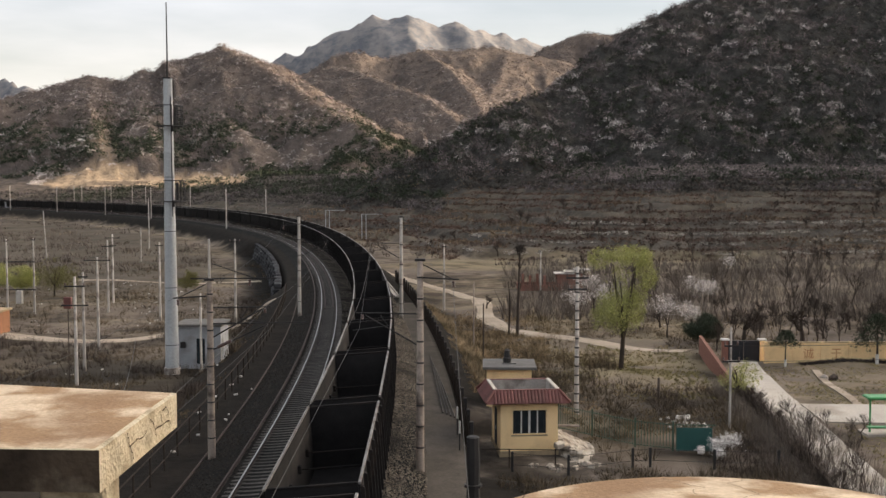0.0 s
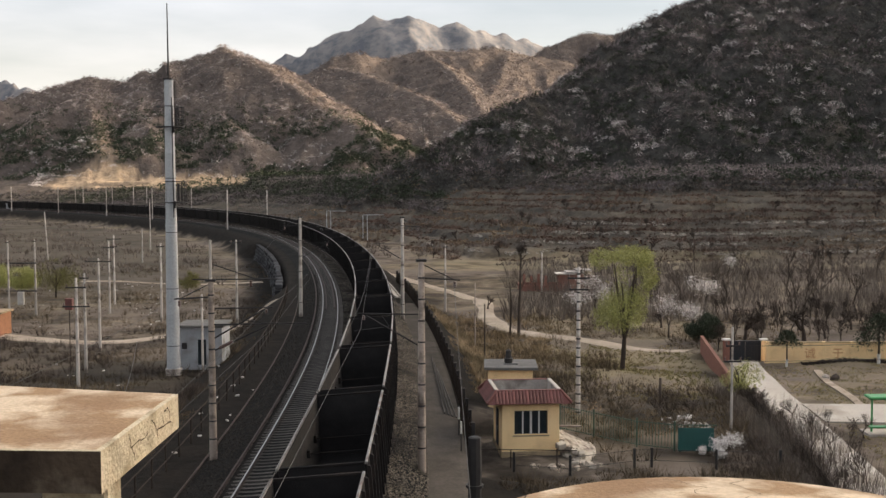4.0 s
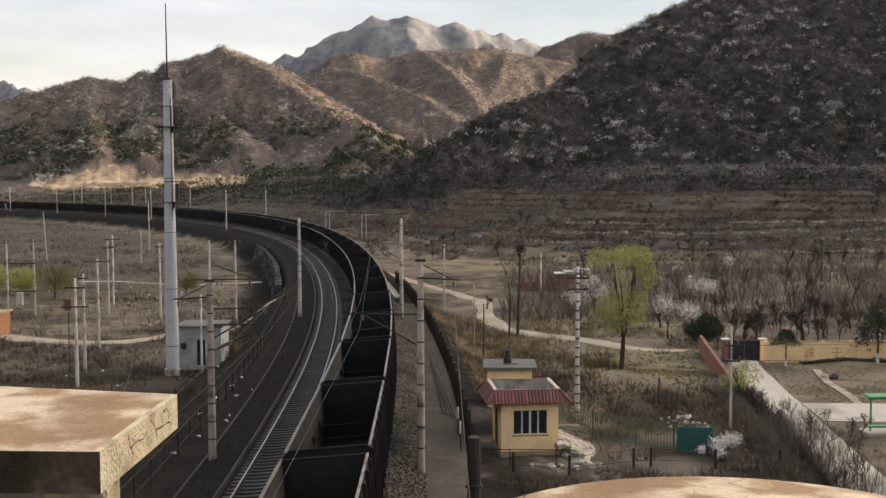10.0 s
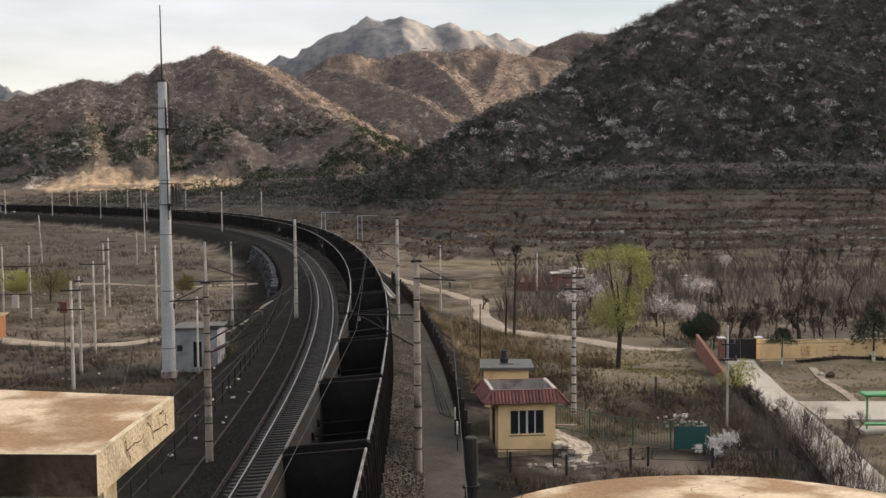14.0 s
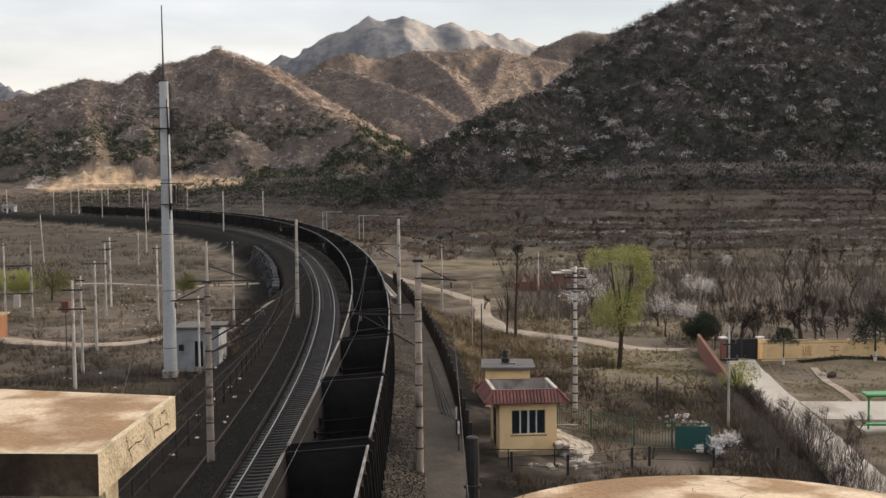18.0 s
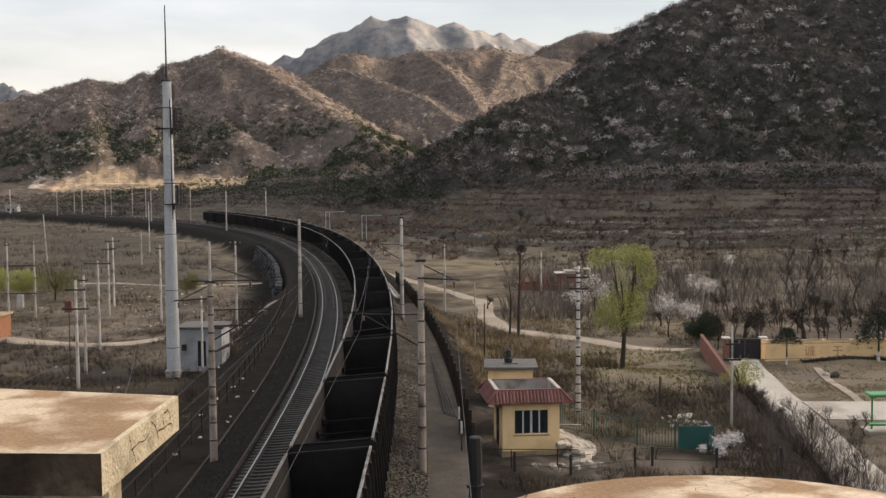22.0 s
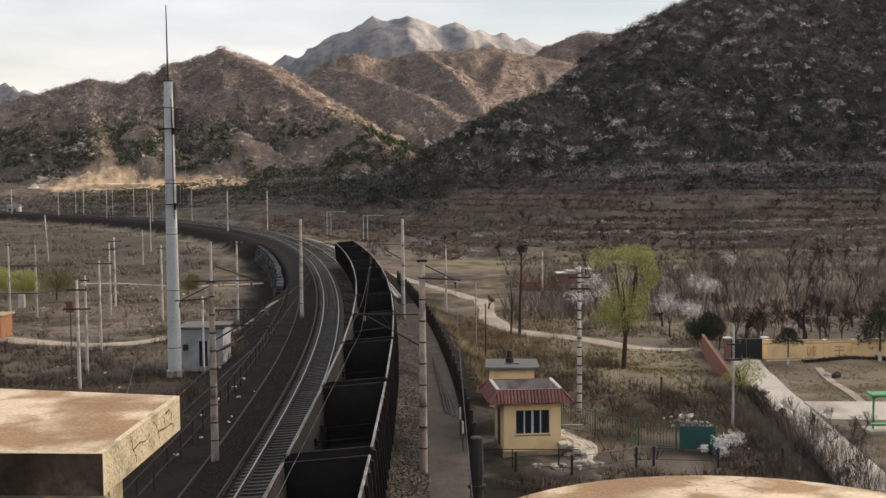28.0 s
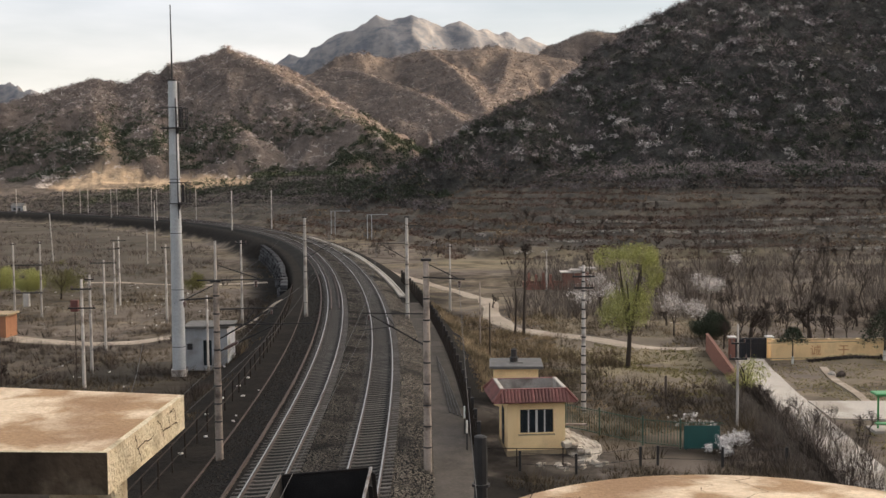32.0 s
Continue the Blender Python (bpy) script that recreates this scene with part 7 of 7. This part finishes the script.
    part("coping", Shape().box(0, -0.14, 1.904, L, 0.14, 1.96), M_BRICK, b, m=pose(ax, ay, -3.5, 0, 0, turn))
    n = 0
    for row in range(14):
        for k in range(21):
            d = L - 0.2 - k * 0.26 - (0.13 if row % 2 else 0)
            m = pose(ax, ay, -3.5, 0, 0, turn) @ pose(d, -0.1, 0.75 + row * 0.08)
            part("brick", brick, None, b, m=m)
    # low hedge-topped wall that carries on towards the camera
    h = thing("garden_wall", "low stained wall under a tangle of bare vines", "wall")
    pts = [(21.0, 76.4), (20.4, 70), (19.4, 62), (18.6, 55.5), (17.6, 48), (16.8, 42)]
    for (ax, ay), (bx, by) in zip(pts[:-1], pts[1:]):
        L = math.hypot(bx - ax, by - ay)
        za = float(terrain(np.array([ax]), np.array([ay]))[0])
        part("wall_length", Shape().box(0, -0.1, -0.8, L - 0.01, 0.1, 0.7), M_BARK, h, m=pose(ax, ay, za - 0.05, 0, 0, math.degrees(math.atan2(by - ay, bx - ax))))
    # bare vines hang thick over its outer face, brush below it, thin saplings before the road
    def along(n, side, lo=0.0):
        q = vr.uniform(lo, 1, n) * (len(pts) - 1)
        return np.interp(q, range(len(pts)), [p[0] for p in pts]) + side, np.interp(q, range(len(pts)), [p[1] for p in pts])
    vx, vy = along(420, vr.uniform(-0.5, 0.25, 420))
    soup("bare_vines", twigs(vx, vy, terrain(vx, vy) + 0.35, vr.uniform(0.5, 1.0, 420), 14, 0.016, 1.2), 3, M_BARK, "tangle of dark bare vines over the garden wall", "vines")
    vx, vy = along(430, -0.15 - 1.9 * vr.uniform(0, 1, 430) ** 1.4)
    soup("hanging_brush", twigs(vx, vy, terrain(vx, vy) - 0.05, vr.uniform(0.4, 1.25, 430), 18, 0.013, 0.95), 3, M_TWIG, "dark brown brush banked against the garden wall", "brush")
    x, y = along(240, vr.uniform(-1.2, 2.2, 240), 0.42)
    soup("roadside_saplings", twigs(x, y, terrain(x, y), vr.uniform(1.0, 2.5, 240), 12, 0.005, 0.42), 3, M_TWIG, "bare grey saplings along the concrete road", "saplings")
    x, y = np.concatenate([vr.uniform(13.5, 17.2, 190), vr.uniform(13.6, 16.2, 90)]), np.concatenate([vr.uniform(50.5, 58, 190), vr.uniform(67, 75, 90)])
    soup("bramble", twigs(x, y, terrain(x, y) - 0.05, vr.uniform(0.35, 0.9, 280), 20, 0.016, 1.25), 3, M_BARK, "dark tangled brambles on the rough ground", "brambles")
    # exercise frame in bright green
    e = thing("exercise_frame", "bright green tubular exercise frame on a pale base", "exercise frame", pose(25.0, 60.6, -1.75))
    part("base", Shape().box(-1.0, -0.7, -0.2, 1.6, 0.7, 0.12, 0.02), M_PAVE, e)
    for k in (-0.6, 0.7):
        part("upright", Shape().tube((k, 0, 0.12), (k, 0, 2.0), 0.06, 0.06, 8), M_GREEN_RAIL, e)
    part("top_bar", Shape().tube((-0.75, 0, 2.0), (0.9, 0, 2.0), 0.06, 0.06, 8), M_GREEN_RAIL, e)
    part("canopy", Shape().box(-0.9, -0.5, 2.06, 1.3, 0.5, 2.2, 0.05), M_GREEN_RAIL, e)
    part("bench", Shape().box(-0.9, -0.6, 0.45, 0.9, -0.2, 0.53, 0.02), M_GREEN_RAIL, e)
    for k, (x, y) in enumerate(((30.3, 84.5), (30.8, 84.0), (31.2, 84.8))):
        tagged(part("garden_rock", Shape().lathe([(0.05, -0.2), (0.35, -0.1), (0.3, 0.25), (0.08, 0.4)], 7, (x, y, float(terrain(np.array([x]), np.array([y]))[0]))), M_BARK if k else M_STONE), "dark rough garden rock on the lawn", "rock", "garden rocks")
    x, y = vr.uniform(31, 40, 500), vr.uniform(91.8, 92.6, 500)
    soup("clipped_hedge", clumps(x, y, terrain(x, y), vr.uniform(0.15, 0.3, 500), 8, 0.9, 0.5), 3, M_BARK, "low dark hedge at the foot of the yellow wall", "hedge")


yard()


def brick_ruin():
    t = thing("brick_ruin", "roofless red brick farm building with broken walls", "building", pose(11.4, 160.6, -4.2))
    sh = Shape()
    shell(sh, 0, 0, 9.2, 5.0, -0.4, 1.25, 0.3)
    part("wall", sh, M_BRICK, t)
    for k in range(4):
        part("wall_pier", Shape().box(0.6 + k * 1.1, 2.2, 0.6, 0.95 + k * 1.1, 2.6, 2.75 - 0.3 * (k % 2)), M_BRICK, t)
    part("inner_wall", Shape().box(6.0, 1.8, 0.6, 9.8, 4.6, 2.7), M_BRICK, t)
    for k in range(3):
        part("roof_slab", Shape().box(5.6 + k * 1.5, 1.5, 2.71 + 0.28 * k, 8.6 + k * 1.2, 4.9, 2.86 + 0.28 * k, 0.02), M_CONCRETE, t, "pale concrete roof slab")


brick_ruin()


def far_house():
    x, y = -206.0, 505.0
    t = thing("white_house", "small white house with a grey roof across the line", "house", pose(x, y, float(terrain(np.array([x]), np.array([y]))[0])))
    sh = Shape()
    shell(sh, 0, 0, 5.6, 4.0, -1.0, 3.0, 0.3)
    part("wall", sh, M_LIME, t)
    part("roof", Shape().add([(-0.3, -0.4, 3.004), (5.9, -0.4, 3.004), (5.9, 4.4, 3.004), (-0.3, 4.4, 3.004), (-0.3, 2, 4.4), (5.9, 2, 4.4)], [(3, 2, 1, 0), (0, 1, 5, 4), (2, 3, 4, 5), (1, 2, 5), (3, 0, 4)]), M_ROOF_GREY, t)
    part("window", Shape().box(1.0, -0.02, 1.0, 2.2, -0.003, 2.1), M_GLASS, t)
    part("door", Shape().box(3.4, -0.02, 0, 4.3, -0.003, 2.1), M_IRON, t)


far_house()

# scrap and rubble scattered by the line
scrap = Shape().box(-0.2, -0.14, -0.05, 0.22, 0.12, 0.09, 0.04).mesh("scrap_piece", M_RUBBISH)
for k in range(130):
    if k < 70:
        y = random.uniform(118, 178)
        x = random.uniform(-0.31, -0.24) * y
    elif k < 122:
        y = random.uniform(52, 170)
        x = random.uniform(-0.42, -0.2) * y
    else:
        y = random.uniform(48, 75)
        x, yy, _ = on_line(y, random.uniform(-9.6, -7.6))
        x = float(x)
    z = float(terrain(np.array([x]), np.array([y]))[0])
    ob = tagged(new("scrap_piece", scrap), "pale scrap of litter on the ground", "litter", "litter")
    s = random.uniform(0.25, 0.8)
    ob.matrix_basis = pose(x, y, z + 0.03, random.uniform(-20, 20), random.uniform(-20, 20), random.uniform(0, 360)) @ Matrix.Diagonal((s, s, s, 1))
wire("slack_cable", "slack telephone cable slung from the tower base toward the bridge", [(-17, 56, 1.2), (-22.5, 78, 1.0)], 0.02, 0.4, "cables")
tagged(part("cable_post", Shape().tube((-17, 56, -2.5), (-17, 56, 1.25), 0.07, 0.06, 8), M_CONCRETE), "short grey post holding the slack cable", "post")

for h in (2.3, 3.2):
    wire("service_wire", "thin service wire strung from the slim pole over the yard", [(16.6, 61.27, h), (44, 64.5, h + 0.5)], 0.014, 0.25, "cables")
heap = np.random.default_rng(21)
for k in range(34):
    x, y, sc = 14.6 + heap.normal() * 0.75, 64.0 + heap.normal() * 1.1, heap.uniform(0.35, 1.0)
    ob = tagged(new("scrap_piece", scrap), "pale scrap in the rubbish heap behind the board", "litter", "rubbish heap")
    ob.matrix_basis = pose(x, y, float(terrain(np.array([x]), np.array([y]))[0]) + 0.05, heap.uniform(-25, 25), heap.uniform(-25, 25), heap.uniform(0, 360)) @ Matrix.Diagonal((sc, sc, sc, 1))


def motions():
    for k, w in enumerate(wagons):
        walk(w, [(float(t), wagon_pose(k, t)) for t in range(33)])


motions()
